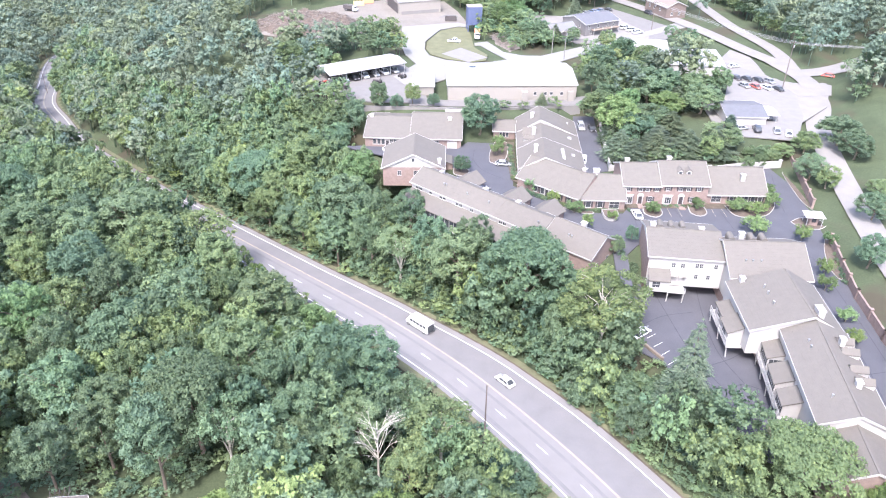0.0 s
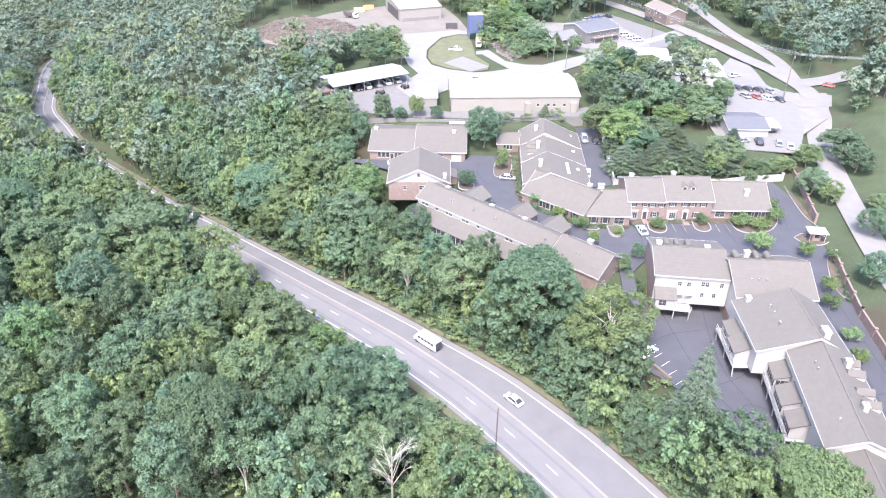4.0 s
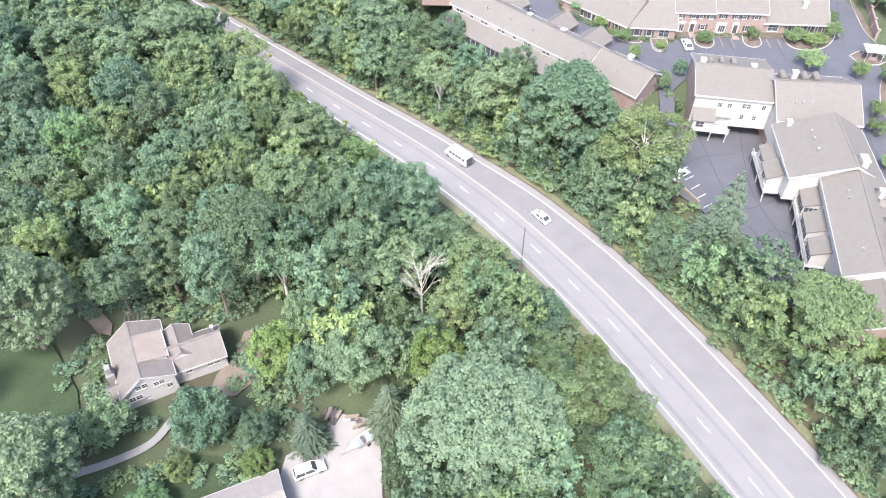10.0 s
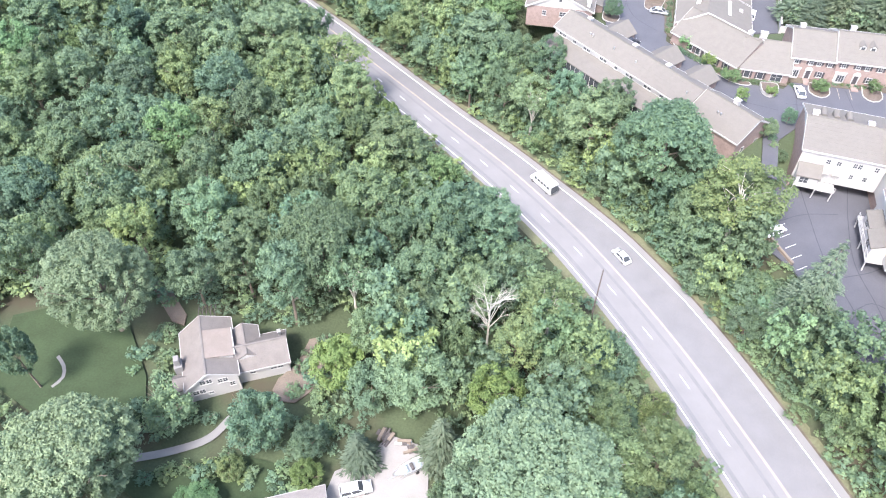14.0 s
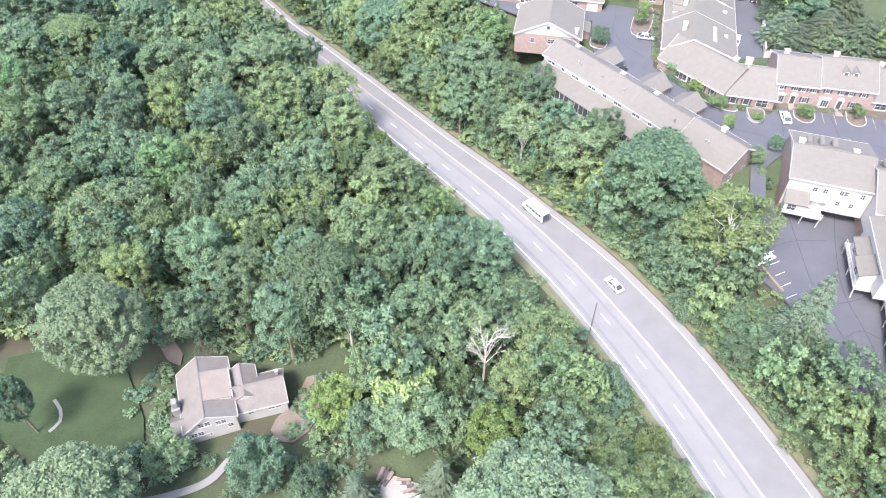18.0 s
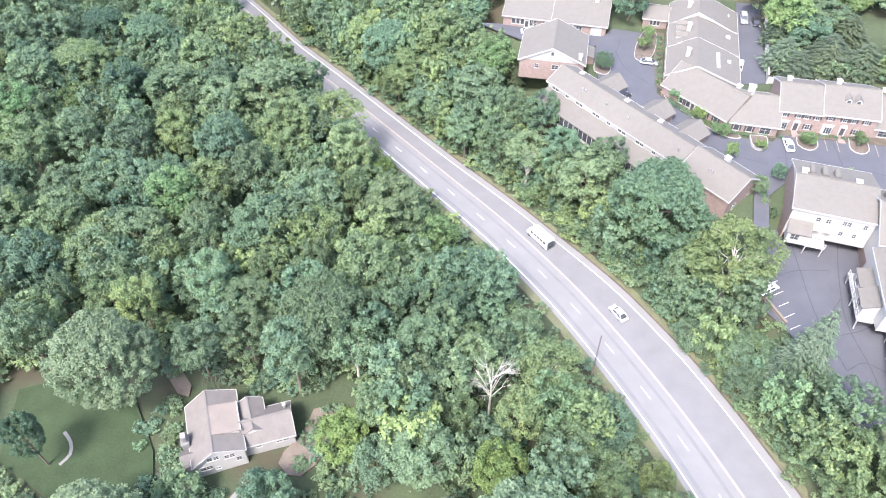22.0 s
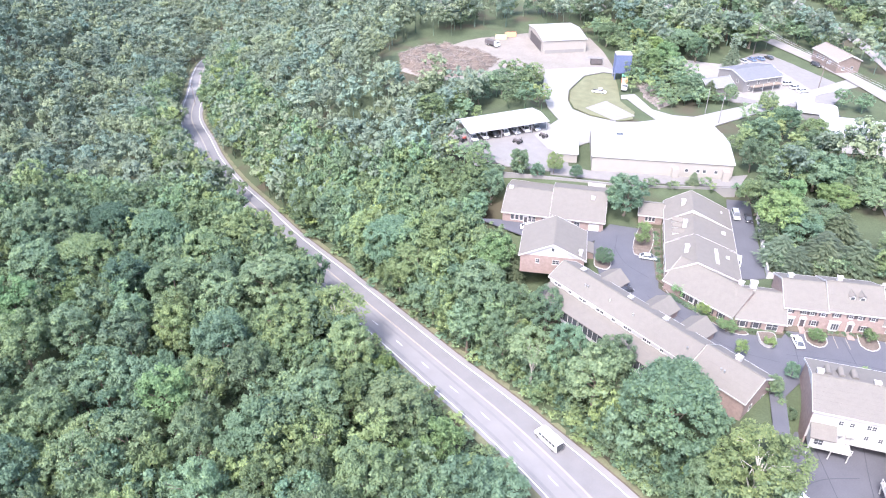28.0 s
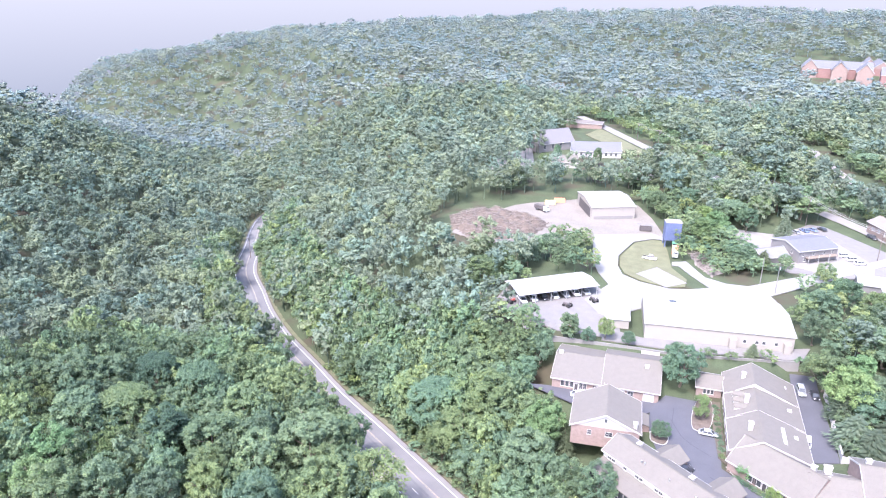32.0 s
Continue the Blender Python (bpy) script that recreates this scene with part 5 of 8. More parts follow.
def crown_arrays(rng, R, H, leaves, size, lobes, up=0.4, cone=0.0, gap_at=None, lump=(0.12, 0.21), ruffle=0.68, above=0.75):
    """Leaf sprays over the many small lobes of a crown of radius R and height H whose foot is at z = 0. Returns corners and a tint for each piece."""
    # the boughs bulge the outline of the crown; the lobes crowd on the boughs
    boughs = rng.normal(size=(9, 3))
    boughs[:, 2] = np.abs(boughs[:, 2]) * 0.8 - 0.15
    boughs /= np.linalg.norm(boughs, axis=1)[:, None]
    cen, rad, tin = [], [], []
    bt = rng.uniform(0.0, 0.3, 9)
    for k in range(lobes):
        z = rng.uniform(-0.6, 0.98)
        a = k * 2.4 + rng.uniform(-0.5, 0.5)
        q = math.sqrt(max(0.0, 1 - z * z)) ** 0.85
        u = np.array([q * math.cos(a), q * math.sin(a), z])
        near = boughs @ u
        b = int(np.argmax(near))
        d = (0.68 + 0.28 * max(0.0, near[b]) ** 3) * rng.uniform(0.86, 1.0)
        if k % 4 == 3:
            d *= rng.uniform(0.35, 0.75)
        narrow = 1 - cone * (z + 1) / 2
        cen.append((R * d * u[0] * narrow, R * d * u[1] * narrow, H * (0.48 + 0.44 * z * d / 0.9)))
        rad.append(rng.uniform(*lump) * R * (1 - 0.4 * cone * (z + 1) / 2))
        tin.append(bt[b] + rng.uniform(0.0, 0.16))
    # the top of a large crown is closed by lobes of its own
    if lobes > 200:
        for k in range(lobes // 5):
            q = 0.6 * math.sqrt((k + 0.5) / (lobes // 5))
            cen.append((R * q * math.cos(k * 2.4), R * q * math.sin(k * 2.4), H * (0.48 + 0.41 * math.sqrt(1 - q * q) * rng.uniform(0.84, 0.98))))
            rad.append(rng.uniform(*lump) * R * 1.1)
            tin.append(rng.uniform(0.05, 0.35))
    cen, rad, tin = np.array(cen), np.array(rad), np.array(tin)
    if gap_at is not None:
        a = np.arctan2(cen[:, 1], cen[:, 0]) - gap_at
        bare = (np.cos(a) > 0.62) & (cen[:, 2] < 0.5 * H)
        cen, rad, tin = cen[~bare], rad[~bare], tin[~bare]
    w = rad ** 2
    pick = rng.choice(len(rad), leaves, p=w / w.sum())
    v = rng.normal(size=(leaves, 3))
    v /= np.linalg.norm(v, axis=1)[:, None]
    v[:, 2] = np.where(rng.random(leaves) < above, np.abs(v[:, 2]), v[:, 2])
    p = cen[pick] + v * rad[pick][:, None] * rng.uniform(0.78, 1.2, (leaves, 1)) * np.array([1, 1, 0.85])
    nrm = v + rng.normal(size=v.shape) * ruffle + np.array([0, 0, up])
    nrm /= np.linalg.norm(nrm, axis=1)[:, None]
    a = np.cross(nrm, rng.normal(size=nrm.shape))
    a /= np.linalg.norm(a, axis=1)[:, None]
    b = np.cross(nrm, a)
    s = size * rng.uniform(0.55, 1.4, (leaves, 1))
    tri = np.stack([p + a * s * 0.85 - b * s * 0.2, p - a * s * 0.6 - b * s * 0.42, p + b * s * 0.75 - a * s * 0.15 + nrm * s * 0.15], 1)
    tint = tin[pick] + rng.uniform(-0.1, 0.12, leaves)
    # the dense inside of each lobe
    ball = OCTA
    k = 0.66 if gap_at is None else 0.56
    body = (ball[None] * (rad * k)[:, None, None, None] * np.array([1, 1, 0.85])) * rng.uniform(0.8, 1.2, (len(rad), len(ball), 1, 1)) ** 0.5 + cen[:, None, None, :]
    tri = np.concatenate([tri, body.reshape(-1, 3, 3)])
    tint = np.concatenate([tint, np.repeat(tin, len(ball))])
    return tri, tint, cen, rad


def tri_mesh(tri, tint, material, name="leaves", shade=None):
    me = bpy.data.meshes.new(name)
    n = len(tri)
    me.vertices.add(n * 3)
    me.vertices.foreach_set("co", np.ascontiguousarray(tri, dtype=np.float32).ravel())
    me.loops.add(n * 3)
    me.loops.foreach_set("vertex_index", np.arange(n * 3))
    me.polygons.add(n)
    me.polygons.foreach_set("loop_start", np.arange(0, n * 3, 3))
    at = me.attributes.new("tint", "FLOAT", "FACE")
    at.data.foreach_set("value", np.ascontiguousarray(tint, dtype=np.float32))
    if shade is not None:
        at = me.attributes.new("shade", "FLOAT", "FACE")
        at.data.foreach_set("value", np.ascontiguousarray(shade, dtype=np.float32))
    me.update(calc_edges=True)
    me.materials.append(material)
    return me


ICO = {}


def ball_tris(n):
    """The faces of a ball of radius 1."""
    if n not in ICO:
        bm = bmesh.new()
        bmesh.ops.create_icosphere(bm, subdivisions=n, radius=1)
        ICO[n] = np.array([[v.co[:] for v in f.verts] for f in bm.faces])
        bm.free()
    return ICO[n]


def core_tris(R, H, squash=0.52):
    """A rough inner mass, so that no light passes straight through a crown."""
    return ball_tris(1) * np.array([R * squash, R * squash, H * 0.33]) + np.array([0, 0, H * 0.45])


def trunk_bm(rng, R, H, foot, r, limbs=6, spread=0.6, bare=False, climb=0.6):
    """A tapered trunk with limbs that fork into the crown."""
    bm = bmesh.new()
    bend = rng.uniform(-0.3, 0.3, 2)
    mid = (bend[0], bend[1], foot * 0.6)
    top = (bend[0] * 2, bend[1] * 2, foot + H * 0.55)
    cyl(bm, (0, 0, -0.6), (bend[0] * 0.3, bend[1] * 0.3, 0.5), r * 1.5, r, 8)
    cyl(bm, (bend[0] * 0.3, bend[1] * 0.3, 0.5), mid, r, r * 0.85, 8)
    cyl(bm, mid, top, r * 0.85, r * 0.3, 7)
    for k in range(limbs):
        a = k * 2.4 + rng.uniform(-0.4, 0.4)
        f = rng.uniform(0.15, 0.8)
        s = Vector(mid).lerp(Vector(top), f)
        d = rng.uniform(0.5, 0.85) * R
        e = Vector((s.x + d * spread * math.cos(a), s.y + d * spread * math.sin(a), s.z + d * climb))
        cyl(bm, s, e, r * 0.42, r * 0.2, 6)
        for q in range(3 if bare else 2):
            b = a + rng.uniform(-0.8, 0.8)
            e2 = e + Vector((math.cos(b) * d * 0.45, math.sin(b) * d * 0.45, d * rng.uniform(0.2, 0.55)))
            cyl(bm, e, e2, r * 0.2, r * 0.06, 5)
            if bare:
                for _ in range(3):
                    b2 = b + rng.uniform(-1.1, 1.1)
                    cyl(bm, e.lerp(e2, rng.uniform(0.4, 1)), e2 + Vector((math.cos(b2), math.sin(b2), rng.uniform(0.1, 0.8))) * d * 0.3, r * 0.08, r * 0.02, 4)
    return bm


def tree_template(seed, R, height_m, leaves, size, lobes, leafm, barkm=None, label="", cone=0.0, foot=0.3, limbs=6, category="tree", gap_at=None):
    """One tree, parked under the ground's plan until it is copied: trunk and crown."""
    rng = np.random.default_rng(seed)
    t = thing("tree", pose(0, 0, 0), label, category)
    f = foot * height_m
    H = height_m - f
    tri, tint, cen, rad = crown_arrays(rng, R, H, leaves, size, lobes, cone=cone, gap_at=gap_at, lump=(1.1 / math.sqrt(lobes), 1.8 / math.sqrt(lobes)))
    tri = tri + np.array([0, 0, f])
    part("trunk", trunk_bm(rng, R, H, f, max(0.12, R * 0.055), limbs, 0.6 if gap_at is None else 0.32, False, 0.6 if gap_at is None else 0.95), barkm or BARK, t)
    part("crown", tri_mesh(tri, tint, leafm), leafm, t)
    return t


def conifer_template(seed, R, height_m, leaves, size, label):
    """A layered conifer with drooping whorls."""
    rng = np.random.default_rng(seed)
    t = thing("conifer", pose(0, 0, 0), label, "tree")
    u = 1 - np.sqrt(rng.random(leaves) * 0.96)
    tier = np.round(u * 15) / 15 * 0.6 + u * 0.4
    a = rng.uniform(0, math.tau, leaves)
    wob = 1 + 0.22 * np.sin(a * 5 + tier * 30) + rng.normal(size=leaves) * 0.08
    rad = R * (1 - tier) ** 0.85 * wob * np.sqrt(rng.uniform(0.25, 1, leaves))
    z = height_m * (0.08 + 0.92 * tier) - rad * 0.25
    p = np.stack([rad * np.cos(a), rad * np.sin(a), z], 1)
    nrm = np.stack([np.cos(a) * 0.5, np.sin(a) * 0.5, np.full(leaves, 0.8)], 1) + rng.normal(size=(leaves, 3)) * 0.4
    nrm /= np.linalg.norm(nrm, axis=1)[:, None]
    d = np.stack([np.cos(a), np.sin(a), np.full(leaves, -0.3)], 1)
    b = np.cross(nrm, d)
    s = size * rng.uniform(0.6, 1.4, (leaves, 1))
    tri = np.stack([p + d * s, p - d * s * 0.5 + b * s * 0.45, p - d * s * 0.5 - b * s * 0.45], 1)
    core = core_tris(R * 0.5, height_m * 0.8)
    core[:, :, :2] *= (1 - core[:, :, 2:3] / height_m)
    tri = np.concatenate([tri, core])
    tint = np.concatenate([0.1 + 0.3 * rng.random(leaves), np.zeros(len(core))])
    bm = bmesh.new()
    cyl(bm, (0, 0, -0.5), (0, 0, height_m * 0.9), R * 0.06, 0.05, 7)
    part("trunk", bm, BARK, t)
    part("crown", tri_mesh(tri, tint, NEEDLE), NEEDLE, t)
    return t


TEMPLATES = {}


def template(key, maker, *args, **kw):
    TEMPLATES[key] = maker(*args, **kw)


B = "broad leafy green deciduous tree"
template("b0", tree_template, 1, 7, 21, 7800, 0.3, 130, LEAF, None, B)
template("b1", tree_template, 2, 7, 22, 7800, 0.3, 110, LEAF, None, B, 0.15)
template("b2", tree_template, 3, 7, 20, 7800, 0.3, 150, LEAF, None, B, 0.1)
template("b3", tree_template, 4, 7, 21, 7800, 0.3, 100, LEAF, None, B, 0.25)
template("l0", tree_template, 5, 7, 21, 7600, 0.3, 115, LEAF_PALE, None, "leafy tree with light green crown", 0.2)
template("l1", tree_template, 6, 7, 20, 7600, 0.3, 130, LEAF_PALE, None, "leafy tree with light green crown")
template("B0", tree_template, 21, 11, 24, 18000, 0.31, 260, LEAF, None, "large spreading deciduous tree in the woods", 0.05, 0.25)
template("p0", tree_template, 7, 12, 25, 32000, 0.28, 480, LEAF_SOFT, None, "huge round tree with pale green crown", 0.0, 0.06)
template("y0", tree_template, 8, 6, 18, 5600, 0.3, 90, LEAF_YELLOW, None, "tree with bright yellow-green crown", 0.15)
template("d0", tree_template, 9, 7, 20, 7800, 0.3, 130, LEAF, None, "dense dark green tree", 0.1)
template("v0", tree_template, 10, 6, 9, 4200, 0.3, 70, LEAF, None, "low thicket of vine-covered shrubs", 0.2, 0.02, 3, "thicket")
template("y20", tree_template, 11, 8, 22, 7400, 0.29, 130, LEAF_PALE, PALE_BARK, "tall light green tree with pale forked trunk", 0.0, 0.22, 11, "tree", -1.9)
template("s0", tree_template, 12, 6.5, 17, 4000, 0.28, 90, LEAF_PALE, PALE_BARK, "thinly leaved tree with pale branches", 0.0, 0.3, 12, "tree", -1.7)
template("w0", tree_template, 13, 6, 10, 2600, 0.3, 60, LEAF_PALE, None, "weeping pale tree beside the house", 0.4, 0.05)
template("n0", conifer_template, 14, 3.6, 13, 2000, 0.43, "grey-green conifer beside the driveway")
template("n20", conifer_template, 15, 6.5, 22, 13000, 0.3, "tall feathery pine beside the parking lot")
template("o0", tree_template, 31, 7, 14, 6800, 0.3, 120, LEAF, None, "broad leafy tree with branches down to the ground", 0.1, 0.05)
template("o1", tree_template, 32, 7, 14, 6800, 0.3, 100, LEAF, None, "broad leafy tree with branches down to the ground", 0.22, 0.04)
template("h0", tree_template, 33, 7, 14, 6800, 0.3, 120, LEAF_PALE, None, "broad light green tree leafy to the ground", 0.15, 0.05)
template("k0", tree_template, 34, 6, 12, 5200, 0.3, 90, LEAF_YELLOW, None, "rounded yellow-green tree leafy to the ground", 0.15, 0.05)
template("q0", tree_template, 16, 2.2, 4.2, 900, 0.2, 24, LEAF_YELLOW, None, "small light green ornamental tree", 0.0, 0.2, 4)
template("q1", tree_template, 17, 1.3, 1.7, 260, 0.2, 10, LEAF, None, "round clipped green shrub", 0.0, 0.03, 2, "shrub")
SIZE = {"o": (7, 14), "h": (7, 14), "k": (6, 12), "b": (7, 21), "B": (11, 24), "l": (7, 20.5), "p": (12, 25), "y": (6, 18), "d": (7, 20), "v": (6, 9), "y2": (8, 22), "s": (6.5, 17), "w": (6, 10), "n": (3.6, 13), "n2": (6.5, 22), "q": (2.2, 4.2), "g": (1.3, 1.7)}
KINDS = {"o": ("o0", "o1"), "h": ("h0",), "k": ("k0",), "B": ("B0",), "b": ("b0", "b1", "b2", "b3"), "l": ("l0", "l1"), "p": ("p0",), "y": ("y0",), "d": ("d0",), "v": ("v0",), "y2": ("y20",), "s": ("s0",), "w": ("w0",), "n": ("n0",), "n2": ("n20",), "q": ("q0",), "g": ("q1",)}
USED = set()
PLANTED = []
pick = random.Random(5)


def plant(x, y, R, h, kind, group="", z=None):
    """Sets a tree of a kind at a place, with that crown radius and height."""
    kind = "B" if kind in ("b", "d") and R > 8.8 else kind
    if h < 14.5:
        kind = {"b": "o", "d": "o", "l": "h", "y": "k"}.get(kind, kind)
    key = pick.choice(KINDS[kind])
    r0, h0 = SIZE[kind]
    zz = h_at(x, y) - 0.35 if z is None else z
    m = pose(x, y, zz, 0, 0, pick.uniform(-25, 25) if kind in ("s", "y2") else pick.uniform(0, 360)) @ Matrix.Diagonal((R / r0, R / r0 * pick.uniform(0.92, 1.08), h / h0, 1))
    src = TEMPLATES[key]
    if key not in USED:
        USED.add(key)
        src.matrix_world = m
        t = src
    else:
        t = copy_thing(src, Matrix.Identity(4))
        t.matrix_basis = m
    if group:
        t["group"] = group
    PLANTED.append((x, y, R))
    return t


# woods below the road: x, y, crown radius, height, kind
WOODS = [
    (-75.3, 71.2, 9.7, 25, "p"), (-92.2, 74.4, 5.1, 22, "b"), (-106.4, 95.3, 6.8, 22, "b"), (-96.6, 100.5, 6.3, 20, "s"), (-89.7, 109.1, 6.5, 21, "l"),
    (-87.7, 120.8, 6.7, 23, "y"), (-106.3, 125.0, 7.4, 22, "b"), (-132.5, 132.6, 8.8, 22, "b"), (-123.8, 139.4, 7.0, 22, "b"), (-109.0, 139.6, 7.2, 22, "d"),
    (-98.6, 145.6, 6.1, 21, "l"), (-83.8, 140.7, 8.1, 23, "b"), (-70.7, 131.1, 6.4, 22, "b"), (-70.3, 150.0, 7.9, 22, "b"), (-61.2, 158.5, 9.2, 20, "s"),
    (-52.3, 144.3, 7.2, 20, "l"), (-83.5, 170.3, 9.7, 22, "l"), (-92.8, 160.7, 6.4, 21, "b"), (-109.8, 165.0, 9.1, 22, "l"),]
WOODS_A = [
    (-124.6, 165.1, 8.0, 22, "b"), (-141.9, 172.4, 9.6, 22, "b"), (-150.8, 163.3, 8.8, 22, "b"), (-146.9, 149.0, 6.4, 20, "y"), (-108.9, 181.3, 8.0, 22, "b"),
    (-102.4, 198.9, 7.9, 21, "l"), (-129.0, 190.6, 9.0, 22, "b"), (-146.6, 193.1, 8.9, 22, "b"), (-158.9, 187.0, 8.7, 22, "b"), (-167.8, 181.6, 8.2, 22, "b"),
    (-62.6, 110.4, 7.4, 22, "l"), (-74.8, 109.3, 5.5, 21, "b"), (-66.2, 95.4, 6.5, 21, "l"), (-56.1, 101.1, 4.8, 20, "b"), (-54.0, 122.3, 7.3, 22, "b"),
    (-47.4, 125.6, 5.1, 20, "b"), (-37.7, 126.2, 8.6, 19, "l"), (-26.2, 123.4, 5.3, 14, "y"), (-36.8, 102.7, 8.1, 22, "b"),]
WOODS_B = [
    (-39.9, 87.9, 9.1, 23, "d"), (-29.3, 95.5, 5.6, 20, "l"), (-24.2, 102.5, 5.0, 19, "b"), (-13.3, 109.7, 7.2, 16, "b"), (-44.1, 79.7, 5.8, 22, "b"),
    (-33.5, 83.2, 5.6, 19, "s"), (-21.9, 86.6, 5.9, 20, "l"), (-20.6, 78.6, 5.4, 18, "l"), (-17.8, 98.3, 4.9, 18, "b"), (1.9, 87.5, 6.9, 16, "s"),
    (-4.3, 97.5, 4.1, 14, "s"), (13.7, 84.2, 5.7, 8, "v"), (5.9, 74.6, 5.7, 14, "l"), (-32.0, 69.3, 5.3, 12, "y"), (-17.9, 66.0, 6.8, 18, "l"),
    (-4.7, 66.8, 5.0, 16, "y"), (10.9, 71.3, 5.6, 13, "b"), (-27.2, 74.7, 4.8, 16, "b"), (-54.4, 84.1, 5.4, 17, "b"),]
WOODS_C = [
    (-62.6, 79.9, 5.2, 17, "b"), (-121.5, 110.1, 5.8, 21, "b"), (-109.7, 111.0, 6.4, 21, "b"), (-96.6, 88.2, 4.5, 19, "b"),]
GARDEN = [
    (-62.9, 41.3, 11.2, 22, "p"), (3.2, 51.0, 12.6, 25, "p"), (21.6, 62.2, 6.4, 15, "l"), (26.7, 56.6, 4.1, 13, "b"), (-9.1, 48.1, 3.6, 14, "b"),
    (-11.7, 58.6, 4.0, 14, "n"), (-24.2, 55.1, 3.3, 11, "n"), (-41.1, 55.8, 5.5, 12, "d"), (-56.9, 55.2, 5.5, 9, "w"), (-32.5, 55.5, 3.4, 8, "b"),
    (-43.5, 48.8, 2.8, 5, "l"), (-31.6, 50.7, 2.9, 5, "y"), (-46.2, 42.7, 3.8, 6, "y"), (-24.8, 65.3, 4.6, 14, "b"), (-82.8, 57.1, 3.7, 18, "b"),
    (21.6, 73.0, 3.9, 11, "l"),]
BANK = [
    (35.2, 117.4, 9.8, 22, "y2"), (47.3, 98.3, 6.1, 24, "n2"), (39.0, 97.5, 4.5, 9, "b"), (20.8, 132.5, 11.8, 23, "d"), (5.5, 141.0, 8.4, 23, "l"),
    (-9.2, 152.3, 7.0, 18, "s"), (-17.0, 158.1, 5.7, 19, "l"), (-25.4, 173.2, 8.7, 21, "b"), (-43.6, 185.7, 8.9, 21, "l"), (-54.6, 197.1, 9.7, 22, "b"),
    (-38.7, 194.5, 8.1, 21, "b"), (-65.6, 204.7, 8.4, 21, "b"), (-21.8, 183.8, 5.8, 19, "y"), (-84.0, 222.0, 6.5, 18, "b"), (27.5, 119.0, 6.2, 16, "b"),
    (40.6, 104.7, 5.5, 7, "v"), (48.5, 89.0, 4.5, 9, "b"), (-6.6, 163.5, 6.0, 17, "b"), (30.6, 108.8, 4.6, 8, "v"),]
BANK_A = [
    (-26.9, 165.2, 6.8, 17, "b"), (-38.4, 176.1, 7.1, 17, "b"), (-51.0, 187.5, 7.0, 17, "b"), (-1.0, 150.5, 6.0, 21, "b"), (9.0, 146.0, 5.5, 21, "b"), (-15.0, 165.0, 5.0, 20, "b"), (59.1, 76.0, 10.1, 20, "d"),
    (64.8, 63.6, 5.9, 13, "b"), (70.7, 70.8, 3.5, 5, "y"), (66.7, 56.8, 5.3, 13, "b"), (61.5, 58.0, 4.6, 8, "v"), (53.0, 78.3, 4.6, 9, "b"),]
ROADSIDE = [
    (12.9, 211.5, 7.4, 14, "m"), (54.4, 205.6, 6.9, 14, "y"), (28.2, 333.7, 7.8, 10, "y"), (39.6, 358.2, 9.8, 11, "b"),
] + [
    (44, 313.7, 4.7, 7, "b"), (47.9, 304.9, 4.1, 8, "n"), (38.4, 300.3, 4.8, 6, "b"), (73.4, 371.3, 11.8, 12, "b"), (64.2, 376.9, 10.4, 12, "b"),
    (80.3, 389.5, 9.3, 12, "l"), (70.5, 232.5, 8.8, 13, "b"), (60, 202.8, 7.8, 9, "b"), (64.1, 194.2, 7.1, 9, "n"), (55.7, 187.3, 5.2, 8, "n"),
    (65.4, 210, 7.2, 9, "b"), (70.8, 204.8, 6.2, 9, "n"), (73.5, 221.5, 6.6, 9, "y"), (85.2, 222.5, 7.7, 10, "b"), (78.8, 228.9, 5.9, 8, "n"),
    (51.6, 217.9, 7.2, 13, "b"), (-16.7, 185.4, 3.4, 11, "n"),]
HAMLET = [
    (74.4, 478.9, 10.1, 12, "b"), (88.2, 504.7, 9.3, 12, "b"), (98.8, 496.6, 10.6, 12, "l"), (51.1, 409.4, 8.6, 12, "b"), (41.1, 384.4, 7, 12, "b"),
    (33.4, 339, 6.2, 12, "y"), (26.2, 326.3, 5.1, 12, "y"), (24.4, 372.9, 6.8, 12, "b"), (17.6, 424.5, 7.7, 12, "b"), (24.6, 444.8, 6.9, 12, "d"),
    (88.5, 397.8, 8.5, 12, "b"), (89.8, 360.4, 6.8, 12, "y"), (62, 344.2, 4, 12, "n"), (8.4, 365, 5.7, 12, "b"), (-4.5, 401.5, 5.2, 12, "b"),
    (31.5, 531.2, 12.4, 12, "d"), (19.6, 548.6, 10, 12, "b"), (110.8, 418.6, 9.1, 12, "b"), (109.5, 459.8, 8.6, 12, "b"), (49.2, 510.9, 8, 12, "b"),
] + [
    (5.7, 449, 4.7, 12, "d"), (-51.6, 418.2, 4.8, 12, "b"), (53.7, 362, 6.7, 12, "b"), (47.1, 348.4, 5.5, 12, "b"), (89.1, 436.4, 7, 12, "b"),
    (129, 474.8, 10.3, 12, "b"), (126.7, 515.8, 11.1, 12, "l"), (-46.9, 444, 2.8, 12, "b"), (-23.5, 442.6, 3, 12, "b"),]
STREETSIDE = [
    (108.3, 195.5, 4.7, 7, "b"), (103.1, 179.6, 5.5, 8, "b"), (105.8, 174.8, 4, 7, "l"), (98.1, 135.7, 4.6, 9, "b"), (120.1, 200.6, 7.5, 10, "b"),
    (121.6, 192.1, 5.8, 8, "b"), (92.9, 193.9, 3.7, 4, "b"), (97.3, 194.4, 3.7, 4, "b"), (101.1, 193.7, 3.7, 4.5, "b"), (82.4, 194.4, 7.2, 9, "l"),
    (109.6, 157.3, 5, 8, "b"),]
